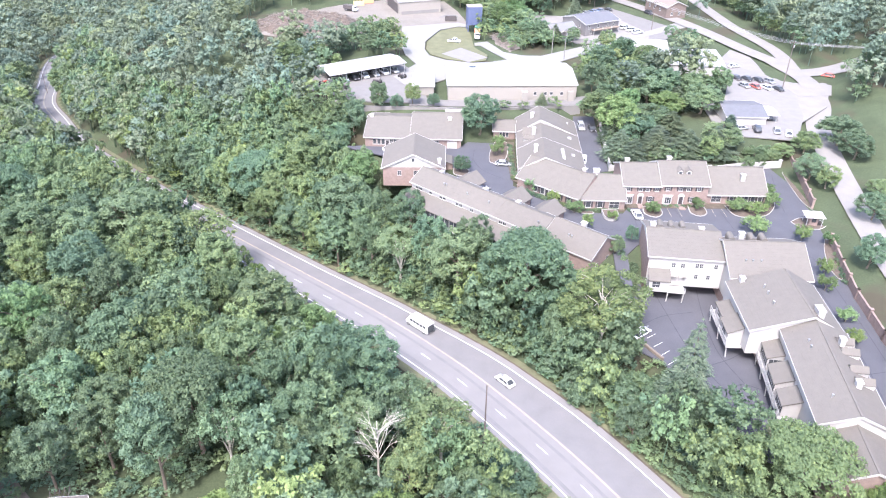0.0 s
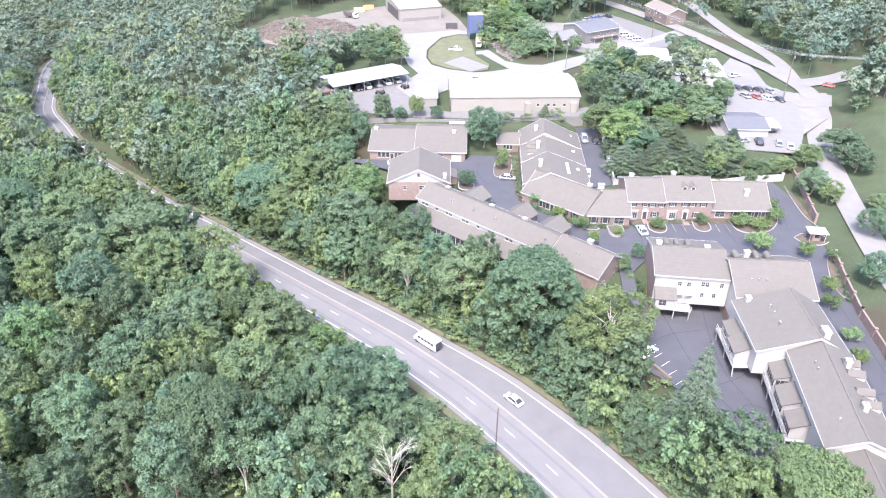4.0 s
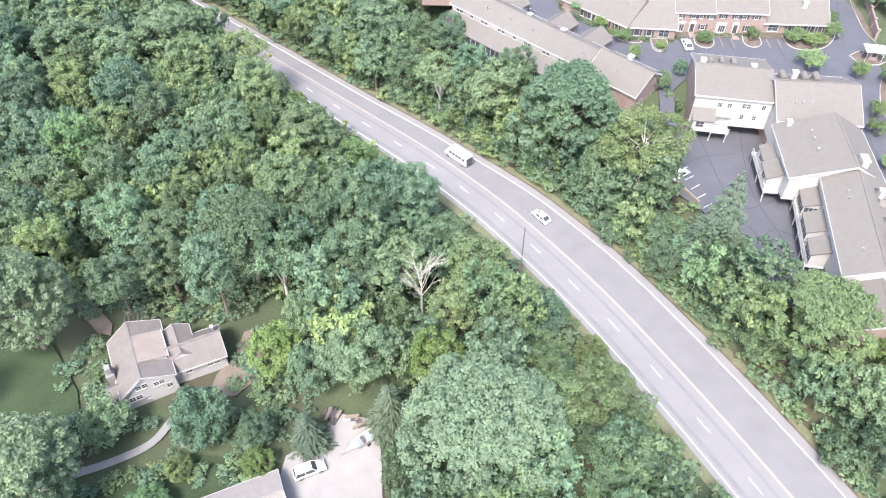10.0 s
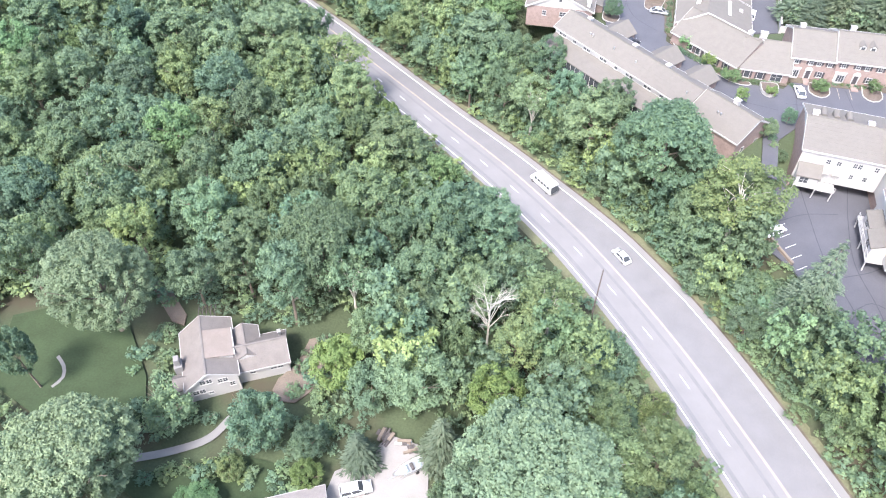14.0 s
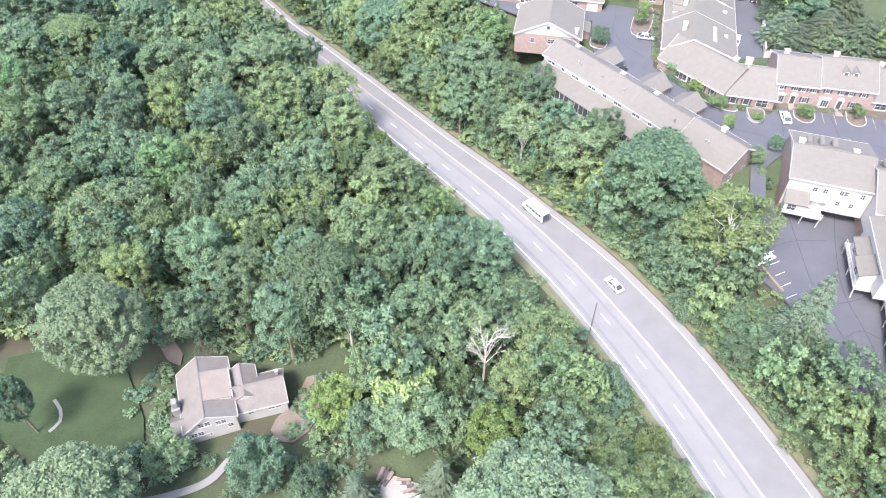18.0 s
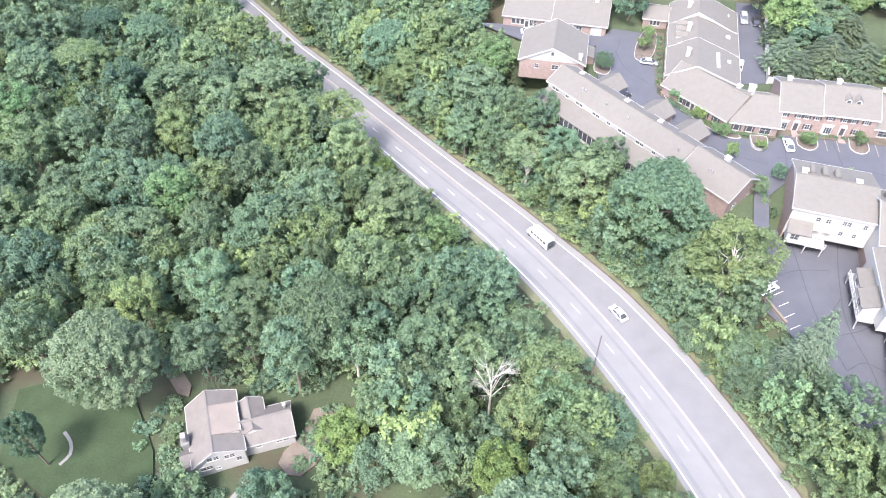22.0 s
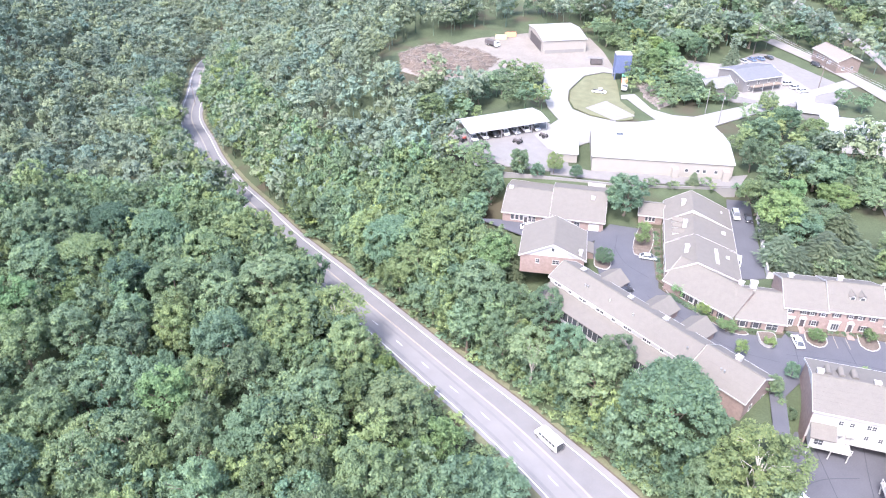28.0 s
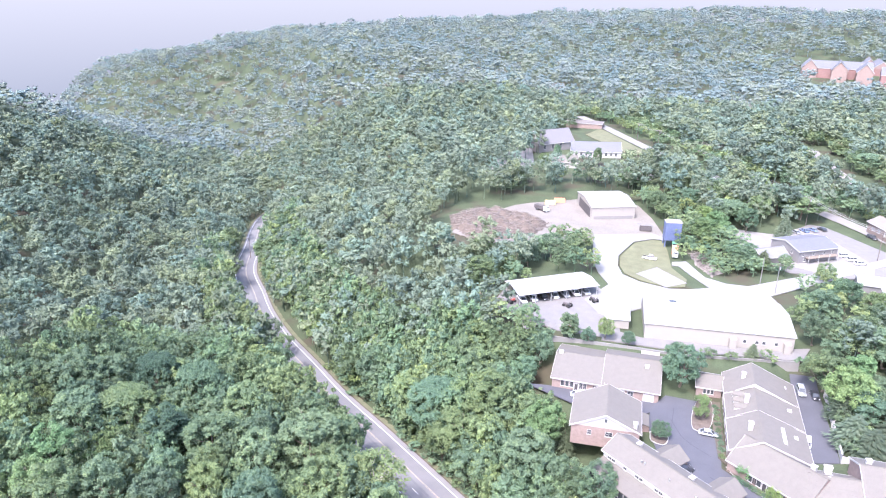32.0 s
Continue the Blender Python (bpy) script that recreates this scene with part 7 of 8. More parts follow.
# ---- vehicles ----
def car(x, y, z, ang, paint, label, kind="sedan", group=""):
    """A car: body with wheel arches, glasshouse, four wheels with rims, lamps. It points along x."""
    L, W, H = {"sedan": (4.8, 1.85, 1.45), "suv": (5.1, 2.0, 1.85), "pickup": (5.6, 2.0, 1.85), "van": (5.2, 2.0, 2.0)}[kind]
    t = thing("car" if kind != "pickup" else "pickup_truck", pose(x, y, z, 0, 0, ang), label, "car", group)
    hl, hw = L / 2, W / 2
    low, belt = 0.28, 0.55 * H
    side = [(-hl, low + 0.12), (-hl * 0.96, low), (hl * 0.96, low), (hl, low + 0.15), (hl * 0.98, belt * 0.82), (hl * 0.5, belt), (-hl * 0.9, belt * 1.02), (-hl, belt * 0.9)]
    bm = bmesh.new()
    a = [bm.verts.new((p[0], -hw, p[1])) for p in side]
    b = [bm.verts.new((p[0], hw, p[1])) for p in side]
    bm.faces.new(a)
    bm.faces.new(b[::-1])
    for k in range(len(side)):
        bm.faces.new((a[k], b[k], b[(k + 1) % len(side)], a[(k + 1) % len(side)]))
    bmesh.ops.recalc_face_normals(bm, faces=bm.faces)
    bmesh.ops.bevel(bm, geom=bm.edges[:], offset=0.07, segments=2, affect="EDGES")
    part("body", bm, paint, t, smooth=True)
    x0, x1, x2, x3 = {"sedan": (-0.42, -0.22, 0.12, 0.30), "suv": (-0.48, -0.42, 0.08, 0.24), "pickup": (-0.12, -0.06, 0.16, 0.28), "van": (-0.49, -0.46, 0.18, 0.34)}[kind]
    pr = [(x0 * L, belt), (x3 * L, belt), (x2 * L, H), (x1 * L, H)]
    for nm, inset, m, top in (("glasshouse", 0.10, GLASS, H - 0.05), ("roof", 0.22, paint, H)):
        bm = bmesh.new()
        if nm == "glasshouse":
            lo = [(x0 * L, -hw * 0.93, belt - 0.02), (x3 * L, -hw * 0.93, belt - 0.02), (x3 * L, hw * 0.93, belt - 0.02), (x0 * L, hw * 0.93, belt - 0.02)]
            hi = [(x1 * L, -hw * 0.76, top), (x2 * L, -hw * 0.76, top), (x2 * L, hw * 0.76, top), (x1 * L, hw * 0.76, top)]
            vl, vh = [bm.verts.new(p) for p in lo], [bm.verts.new(p) for p in hi]
            bm.faces.new(vh)
            for k in range(4):
                bm.faces.new((vl[k], vl[(k + 1) % 4], vh[(k + 1) % 4], vh[k]))
        else:
            box(bm, x1 * L - 0.05, -hw * 0.78, H - 0.06, x2 * L + 0.05, hw * 0.78, H + 0.01, 0.03)
            for k in (-1, 1):
                for xa, xb in ((x0, x1), (x3, x2), ((x0 + x3) / 2, (x1 + x2) / 2)):
                    pb = bmesh.new()
                    cyl(pb, (xa * L, k * hw * 0.92, belt), (xb * L, k * hw * 0.77, H - 0.02), 0.06, 0.05, 5)
                    part("pillar", pb, paint, t)
        bmesh.ops.recalc_face_normals(bm, faces=bm.faces)
        part(nm, bm, m, t)
    if kind == "pickup":
        bm = bmesh.new()
        box(bm, -hl * 0.94, -hw * 0.8, belt - 0.02, -0.14 * L, hw * 0.8, belt + 0.03)
        part("bed_liner", bm, RUBBER, t, "dark open load bed")
    for sx in (-0.3, 0.31):
        for sy in (-1, 1):
            bm = bmesh.new()
            cyl(bm, (sx * L, sy * (hw - 0.22), 0.34), (sx * L, sy * (hw + 0.02), 0.34), 0.34, 0.34, 14)
            w = part("wheel", bm, RUBBER, t)
            bm = bmesh.new()
            cyl(bm, (sx * L, sy * (hw + 0.0), 0.34), (sx * L, sy * (hw + 0.035), 0.34), 0.2, 0.17, 10)
            part("rim", bm, STEEL, w)
    for sy in (-1, 1):
        for xx, m, nm in ((hl - 0.1, LAMP_CLEAR, "headlight"), (-hl + 0.02, LAMP_RED, "tail_light")):
            bm = bmesh.new()
            box(bm, xx, sy * hw * 0.72 - 0.18, belt * 0.68, xx + 0.1, sy * hw * 0.72 + 0.18, belt * 0.82)
            part(nm, bm, m, t)
    return t


PG = "cars parked at the townhouses"
car(51.3, 159.6, 15.5, 96, CAR_WHITE, "white sedan parked nose-in by the brick row", group=PG)
car(42.3, 190.6, 16.5, 78, CAR_WHITE, "white car parked behind the townhouses", "suv", PG)
car(45.6, 215.4, 16.5, -90, CAR_GREY, "silver car parked in the narrow lot", "suv", PG)
car(48.9, 214.4, 16.5, -88, CAR_BLACK, "dark car parked in the narrow lot", "sedan", PG)
car(19.0, 189.4, 15.5, -6, CAR_GREY, "silver sedan parked across the drive", group=PG)
car(11.9, 171.9, 15.5, 40, CAR_BLACK, "dark pickup beside the long row", "pickup", PG)
car(-14.5, 200.0, 15.1, 10, CAR_WHITE, "white car half hidden beside the brick row", group=PG)
car(43.6, 117.4, 10.5, 38, CAR_WHITE, "white car in the lower parking lot", group=PG)
car(79.5, 76.0, 15.5, 82, CAR_BLACK, "dark car beside the end townhouse", "suv", PG)
car(78.6, 83.5, 15.5, 82, CAR_GREY, "silver car beside the end townhouse", "suv", PG)
car(-23.7, 50.6, 5.55, 26, CAR_WHITE, "white full-size suv parked on the driveway", "suv")
car(5.2, 302.0, 19.6, -12, CAR_WHITE, "white pickup parked on the small lawn", "pickup")
GG = "cars parked at the junction lot"
for k, (paint, nm) in enumerate(((CAR_BLACK, "black"), (CAR_BLACK, "black"), (CAR_BLACK, "black"), (CAR_GREY, "silver"), (CAR_GREY, "silver"), (CAR_RED, "red"), (CAR_WHITE, "white"), (CAR_BLACK, "black"))):
    car(108.6 + (k % 4) * 3.6, 257.0 - (k % 4) * 1.2 - (k // 4) * 8.5, 19.55, -68, paint, nm + " car parked in a row on the pale lot", "sedan", GG)
for x, y, a, paint, nm in ((93.5, 208.3, 10, CAR_GREY, "silver"), (98.2, 207.4, 80, CAR_BLACK, "black"), (104.0, 206.4, 75, CAR_GREY, "silver"), (106.8, 204.2, 70, CAR_WHITE, "white"), (105.2, 217.5, 85, CAR_BLACK, "black"), (112.6, 271.0, 20, CAR_WHITE, "white")):
    car(x, y, 19.55, a, paint, nm + " car parked by the low office", "suv" if nm == "black" else "sedan", GG)
OG = "cars parked at the grey office"
for k, (x, y) in enumerate(((68.4, 352.4), (72.5, 355.4), (76.4, 357.2), (80.6, 359.4))):
    car(x, y, 19.55, 120, (CAR_GREY, CAR_BLUE, CAR_BLUE, CAR_BLACK)[k], ("silver", "blue", "dark blue", "black")[k] + " car parked behind the grey office", "sedan", OG)
for x, y in ((82.0, 325.6), (84.2, 321.8), (86.0, 318.0)):
    car(x, y, 19.6, 25, CAR_WHITE, "white car parked beside the grey office", "suv", OG)
car(91.5, 290.5, 19.6, -55, CAR_BLACK, "dark pickup beside the low store", "pickup", OG)
car(99.0, 352.0, 19.7, -60, CAR_BLACK, "dark car beside the brown house", "suv", OG)
car(143.4, 259.8, 19.66, 150, CAR_RED, "red car at the street junction", "sedan")
# traffic
car(0, 0, 0, 0, CAR_WHITE, "white sedan driving on the highway", "sedan").matrix_world = on_road(station(12.0, 113.0), -3.2) @ pose(0, 0, 0.045)


def shuttle_bus():
    t = thing("shuttle_bus", pose(0, 0, 0), "white shuttle bus with dark rear on the highway", "bus")
    bm = bmesh.new()
    box(bm, -3.9, -1.2, 0.5, 2.4, 1.2, 3.0, 0.12)
    part("body", bm, CAR_WHITE, t)
    bm = bmesh.new()
    box(bm, 2.4, -1.05, 0.45, 3.9, 1.05, 1.35, 0.1)
    box(bm, 2.35, -1.05, 1.3, 3.0, 1.05, 2.4, 0.1)
    part("cab", bm, CAR_WHITE, t)
    bm = bmesh.new()
    box(bm, -3.94, -1.0, 0.7, -3.88, 1.0, 2.6)
    part("rear_door", bm, GLASS, t, "dark glazed rear")
    for s in (-1, 1):
        bm = bmesh.new()
        for k in range(5):
            box(bm, -3.4 + k * 1.15, s * 1.2 - 0.02, 1.7, -2.5 + k * 1.15, s * 1.2 + 0.02, 2.5)
        part("window_band", bm, GLASS, t)
        for xx in (-2.4, 2.9):
            bm = bmesh.new()
            cyl(bm, (xx, s * 0.85, 0.42), (xx, s * 1.18, 0.42), 0.42, 0.42, 14)
            w = part("wheel", bm, RUBBER, t)
            bm = bmesh.new()
            cyl(bm, (xx, s * 1.18, 0.42), (xx, s * 1.21, 0.42), 0.24, 0.2, 10)
            part("rim", bm, STEEL, w)
    return t


shuttle_bus().matrix_world = on_road(station(-6.0, 133.0), -2.6) @ pose(0, 0, 0.045)


# ---- poles and wires ----
def pole(x, y, h, label, arm=True, z=None, lamp=False, material=None, ang=0):
    zz = h_at(x, y) - 0.3 if z is None else z
    t = thing("utility_pole", pose(x, y, zz, 0, 0, ang), label, "pole")
    bm = bmesh.new()
    cyl(bm, (0, 0, -0.5), (0, 0, h + 0.3), 0.17, 0.11, 8)
    part("shaft", bm, material or POLE_WOOD, t)
    if arm:
        bm = bmesh.new()
        box(bm, -1.2, -0.06, h - 0.7, 1.2, 0.06, h - 0.55)
        ar = part("crossarm", bm, POLE_WOOD, t)
        for k in (-1.1, 0, 1.1):
            bm = bmesh.new()
            cyl(bm, (k, 0, h - 0.55), (k, 0, h - 0.3), 0.05, 0.04, 6)
            part("insulator", bm, STEEL, ar)
        bm = bmesh.new()
        cyl(bm, (0.35, 0, h - 2.4), (0.35, 0, h - 1.5), 0.22, 0.22, 8)
        part("transformer", bm, STEEL, t)
    return Vector((x, y, zz + h - 0.4))


def wires(a, b, n, label, spread=1.1, sag=1.2):
    """Slack cables between two pole tops."""
    d = (b - a)
    side = Vector((-d.y, d.x, 0)).normalized()
    for k in range(n):
        off = side * (spread * (k - (n - 1) / 2) / max(1, (n - 1) / 2)) + Vector((0, 0, -0.5 * (k % 2)))
        bm = bmesh.new()
        last = None
        for q in range(13):
            f = q / 12
            p = a.lerp(b, f) + off - Vector((0, 0, sag * 4 * f * (1 - f)))
            if last is not None:
                cyl(bm, last, p, 0.035, 0.035, 4)
            last = p
        tagged(part("cable", bm, WIRE), label, "cable", "overhead cables")


pole(10.3, 95.6, 15.6, "weathered wooden pole at the road edge", False, 0.0)
ptops = [pole(x, y, h, "tall wooden utility pole with cross arm") for x, y, h in ((122.3, 248.2, 17), (93.5, 324, 13), (74.7, 364.2, 14), (12, 498, 13), (-1, 520, 13))]
pole(48.4, 279.2, 12, "pale yard pole with a lamp arm", True, material=CONCRETE)
pole(44.8, 288.7, 10, "bare pale pole beside the yard", False, material=CONCRETE)
p_r = [pole(x, y, h, "wooden utility pole beside the highway") for x, y, h in ((-196, 322, 13), (-214, 372, 13))]
far_e = pole(176, 238, 16, "tall wooden utility pole beyond the junction")
wires(ptops[0], ptops[1], 4, "slack overhead cable along the street")
wires(ptops[1], ptops[2], 4, "slack overhead cable along the street")
wires(ptops[0], far_e, 4, "slack overhead cable over the junction")
wires(ptops[3], ptops[4], 3, "slack overhead cable near the church")
wires(ptops[2], ptops[3], 3, "slack overhead cable through the trees")
wires(p_r[0], p_r[1], 2, "slack overhead cable beside the highway")


# ---- walls, kerbs and islands ----
def wall_line(name, pts, z0, h, thick, material, label, pillars=0.0, cap=None, drop=0.6):
    t = thing(name, pose(0, 0, 0), label, "wall", kind="structure")
    for (x0, y0), (x1, y1) in zip(pts, pts[1:]):
        L = math.hypot(x1 - x0, y1 - y0)
        m = pose(x0, y0, z0, 0, 0, math.degrees(math.atan2(y1 - y0, x1 - x0)))
        bm = bmesh.new()
        box(bm, 0, -thick / 2, -drop, L, thick / 2, h)
        part("panel", bm, material, t).matrix_local = m
        bm = bmesh.new()
        box(bm, -0.05, -thick / 2 - 0.06, h, L + 0.05, thick / 2 + 0.06, h + 0.1)
        part("coping", bm, cap or material, t).matrix_local = m
        if pillars:
            n = max(1, int(L / pillars))
            for k in range(n + 1):
                bm = bmesh.new()
                q = k * L / n
                box(bm, q - 0.3, -0.3, -drop, q + 0.3, 0.3, h + 0.35)
                box(bm, q - 0.36, -0.36, h + 0.35, q + 0.36, 0.36, h + 0.5)
                part("pillar", bm, material, t).matrix_local = m
    return t


wall_line("brick_wall", [(103.6, 195), (101.4, 181), (98.0, 164.5)], 16.0, 2.0, 0.3, BRICK, "long red brick boundary wall with pillars", 5.0)
wall_line("brick_wall", [(95.0, 147.2), (92.4, 136), (90.0, 124), (88.6, 110), (86.8, 92), (82.5, 70)], 15.6, 2.0, 0.3, BRICK, "long red brick boundary wall with pillars", 5.0)
wall_line("white_wall", [(51.6, 215), (50.3, 200), (48.9, 184.2), (58, 183.6), (77, 183.6)], 16.2, 2.0, 0.25, TRIM, "low white painted garden wall", 8.0)
wall_line("white_wall", [(77, 184.6), (88, 187.6), (99, 189)], 16.2, 1.5, 0.25, TRIM, "white painted wall behind the brick row", 6.0)
wall_line("retaining_wall", [(-26, 225.2), (-2, 224.4), (14, 223.5), (47, 227.6)], 16.6, 3.2, 0.35, CONCRETE, "concrete retaining wall below the warehouse", 0)
wall_line("timber_wall", [(40.6, 119.2), (44.2, 112.6), (46.2, 109.2)], 9.6, 1.5, 0.35, WOOD, "weathered timber retaining wall beside the lower lot", 0)


def kerb_ring(name, pts, z, label, fill, h=0.16):
    """A planted island inside a kerb."""
    t = thing(name, pose(0, 0, 0), label, "island")
    line = smoothline(pts + pts[:1], 1.0)[:-1]
    bm = bmesh.new()
    c = line.mean(axis=0)
    n = len(line)
    out = [tuple(p) for p in line]
    inn = [tuple(c + (p - c) * (1 - 0.2 / max(0.5, np.linalg.norm(p - c)))) for p in line]
    rows = [[bm.verts.new((*p, zz)) for p in q] for q, zz in ((out, z - 0.1), (out, z + h), (inn, z + h), (inn, z))]
    for a, b in zip(rows, rows[1:]):
        for k in range(n):
            bm.faces.new((a[k], a[(k + 1) % n], b[(k + 1) % n], b[k]))
    bmesh.ops.recalc_face_normals(bm, faces=bm.faces)
    part("kerb", bm, KERB, t, "pale concrete kerb")
    bm = bmesh.new()
    prism(bm, inn, z - 0.1, z + h - 0.05)
    bmesh.ops.triangulate(bm, faces=bm.faces)
    part("bed", bm, fill, t)
    return t


kerb_ring("planting_island", [(53.8, 164.5), (53.6, 160.6), (56, 158.8), (58.2, 160.6), (58, 164.5)], 15.5, "kerbed planting island with a shrub", MULCH)
kerb_ring("planting_island", [(65.8, 165.4), (65.6, 161.2), (67.6, 159.6), (69.8, 161.2), (69.6, 165.4)], 15.5, "kerbed planting island with small tree", MULCH)
kerb_ring("planting_island", [(75.5, 165.4), (76.5, 160.5), (80, 159), (85, 160.6), (89, 166), (90, 172), (87, 166.4)], 15.5, "kerbed bed of rounded shrubs", MULCH)
kerb_ring("planting_island", [(89.5, 157.2), (91, 154.2), (95, 153.4), (98, 155.6), (97, 158.4), (93, 159.4)], 15.5, "kerbed oval island round the entrance kiosk", MULCH)
kerb_ring("planting_island", [(94.5, 149), (91.8, 143), (89.8, 136), (90.4, 131), (93.2, 138), (95.6, 147)], 15.5, "kerbed bed along the brick wall", MULCH)
kerb_ring("planting_island", [(98.6, 186), (97.6, 178), (97, 168), (99, 160.5), (101.6, 161), (99.6, 170), (101, 184)], 15.5, "kerbed mulch bed inside the brick wall", MULCH)
kerb_ring("planting_island", [(17.5, 206), (15.5, 198), (15.5, 191), (19, 191.4), (21, 198), (21, 206)], 15.5, "kerbed planting bed beside the second court", MULCH)
kerb_ring("planting_island", [(22.0, 177), (24.5, 172.2), (30, 166.6), (36, 161.2), (40, 160.4), (40, 162.2), (32, 168), (24, 175.4)], 15.5, "long kerbed bed of shrubs by the bent row", MULCH)
kerb_ring("planting_island", [(4.5, 187), (4.8, 183), (8, 182), (9, 186)], 15.5, "kerbed island with a leafy tree", MULCH)
pl = kerb_ring("planter", [(42.6, 161.6), (42.8, 158.0), (44.4, 156.6), (46.2, 157.8), (46.4, 161.6)], 15.5, "white raised planter with a small tree", MULCH, 0.75)

kiosk = thing("entrance_kiosk", pose(94.4, 156.2, 15.6, 0, 0, -8), "small brick entrance kiosk under a pale canopy", "kiosk")
bm = bmesh.new()
box(bm, -1.0, -0.9, 0, 1.0, 0.9, 2.4)
part("wall", bm, BRICK, kiosk)
bm = bmesh.new()
for px in (-1.8, 1.8):
    for py in (-1.5, 1.5):
        cyl(bm, (px, py, 0), (px, py, 2.6), 0.08, 0.08, 6)
part("column", bm, TRIM, kiosk)
bm = bmesh.new()
lo = [bm.verts.new(p) for p in ((-2.4, -2.0, 2.6), (2.4, -2.0, 2.6), (2.4, 2.0, 2.6), (-2.4, 2.0, 2.6))]
hi = [bm.verts.new(p) for p in ((-0.4, -0.3, 3.5), (0.4, -0.3, 3.5), (0.4, 0.3, 3.5), (-0.4, 0.3, 3.5))]
bm.faces.new(hi)
bm.faces.new(lo[::-1])
for k in range(4):
    bm.faces.new((lo[k], lo[(k + 1) % 4], hi[(k + 1) % 4], hi[k]))
part("roof", bm, TRIM, kiosk, "pale hipped canopy")
bm = bmesh.new()
box(bm, -0.5, -0.93, 0.9, 0.5, -0.88, 2.0)
part("pane", bm, GLASS, kiosk)


slab("planting_bed", [(48.8, 163.9), (86, 163.9), (86, 167), (48.8, 167)], 15.6, LITTER, "dark planting bed along the brick row", "bed")
slab("planting_bed", [(22, 176), (37, 162.4), (48.9, 162.2), (48.9, 164), (38, 164), (23, 177)], 15.62, LITTER, "dark planting bed along the bent row", "bed")
slab("planting_bed", [(20.4, 206), (23.4, 206), (22.4, 177.6), (20.6, 180)], 15.6, LITTER, "dark planting bed along the stepped row", "bed")
slab("brick_path", [(63.2, 163.0), (64.8, 163.0), (64.8, 166.2), (63.2, 166.2)], 15.66, BRICK, "short brick path to a front door", "path")
slab("brick_path", [(52.7, 163.4), (54.1, 163.4), (54.1, 166.2), (52.7, 166.2)], 15.66, BRICK, "short brick path to a front door", "path")


# ---- lot markings and cracks ----
def flat_strip(name, pts, w, z, material, parent, label=""):
    line = smoothline(pts, 1.2)
    tang = np.gradient(line, axis=0)
    tang /= np.linalg.norm(tang, axis=1)[:, None] + 1e-9
    nrm = np.stack([-tang[:, 1], tang[:, 0]], 1)
    ww = w * (0.7 + 0.6 * np.abs(np.sin(np.arange(len(line)) * 1.7)))[:, None] if material is SEAL else w
    a, b = line - nrm * ww / 2, line + nrm * ww / 2
    X = np.stack([a[:, 0], b[:, 0]], 1)
    Y = np.stack([a[:, 1], b[:, 1]], 1)
    ob = new(name, sheet_mesh(X, Y, np.full(X.shape, z), material))
    ob.data.flip_normals()
    ob.parent = parent
    if label:
        ob["label"] = label
    return ob


lots = [o for o in bpy.data.objects if o.name.startswith("parking_lot")]
low_lot, up_lot = lots[0], lots[1]
for pts in ([(50, 134), (51, 124), (52.5, 112), (56, 100)], [(60, 134), (58.6, 124), (58, 112), (60.5, 101), (62, 90)], [(63, 112), (60, 110), (55.5, 108)], [(56, 100), (59.5, 102.5), (63, 101)], [(58, 118), (55, 112), (53, 100), (57, 90)], [(45, 121), (50, 124), (57, 125.5)]):
    flat_strip("crack_seal", pts, 0.16, 10.506, SEAL, low_lot, "dark crack sealant")
for pts in ([(82, 72), (84.5, 90), (86.5, 108), (87.5, 126), (88, 140)], [(84.2, 138), (83.4, 120), (82, 104), (79.5, 88), (77.6, 72)], [(88, 140), (84, 147), (74, 152), (60, 155), (48, 155)], [(50, 150), (50.5, 158)], [(63, 152), (62, 163)], [(74, 153), (73.4, 163)], [(46, 152), (36, 155), (26, 164), (18, 172)], [(10, 190), (11, 200)], [(19, 180), (13, 186), (10, 194)],
            [(81, 100), (86, 101)], [(80, 88), (84.4, 87.6)], [(83, 116), (87.2, 115.4)], [(90, 162), (92, 172), (95, 184)]):
    flat_strip("crack_seal", pts, 0.14, 15.506, SEAL, up_lot, "dark crack sealant")
for k in range(5):
    x, y = 43.9 + 0.75 * k, 119.0 - 2.75 * k
    flat_strip("bay_line", [(x, y), (x + 2.1, y + 1.5)], 0.09, 10.508, PAINT_WHITE, low_lot, "white parking bay line")
for x in (60.2, 62.9, 71.6, 74.3):
    flat_strip("bay_line", [(x, 164.2), (x, 159.6)], 0.08, 15.508, PAINT_FADED, up_lot, "faded parking bay line")


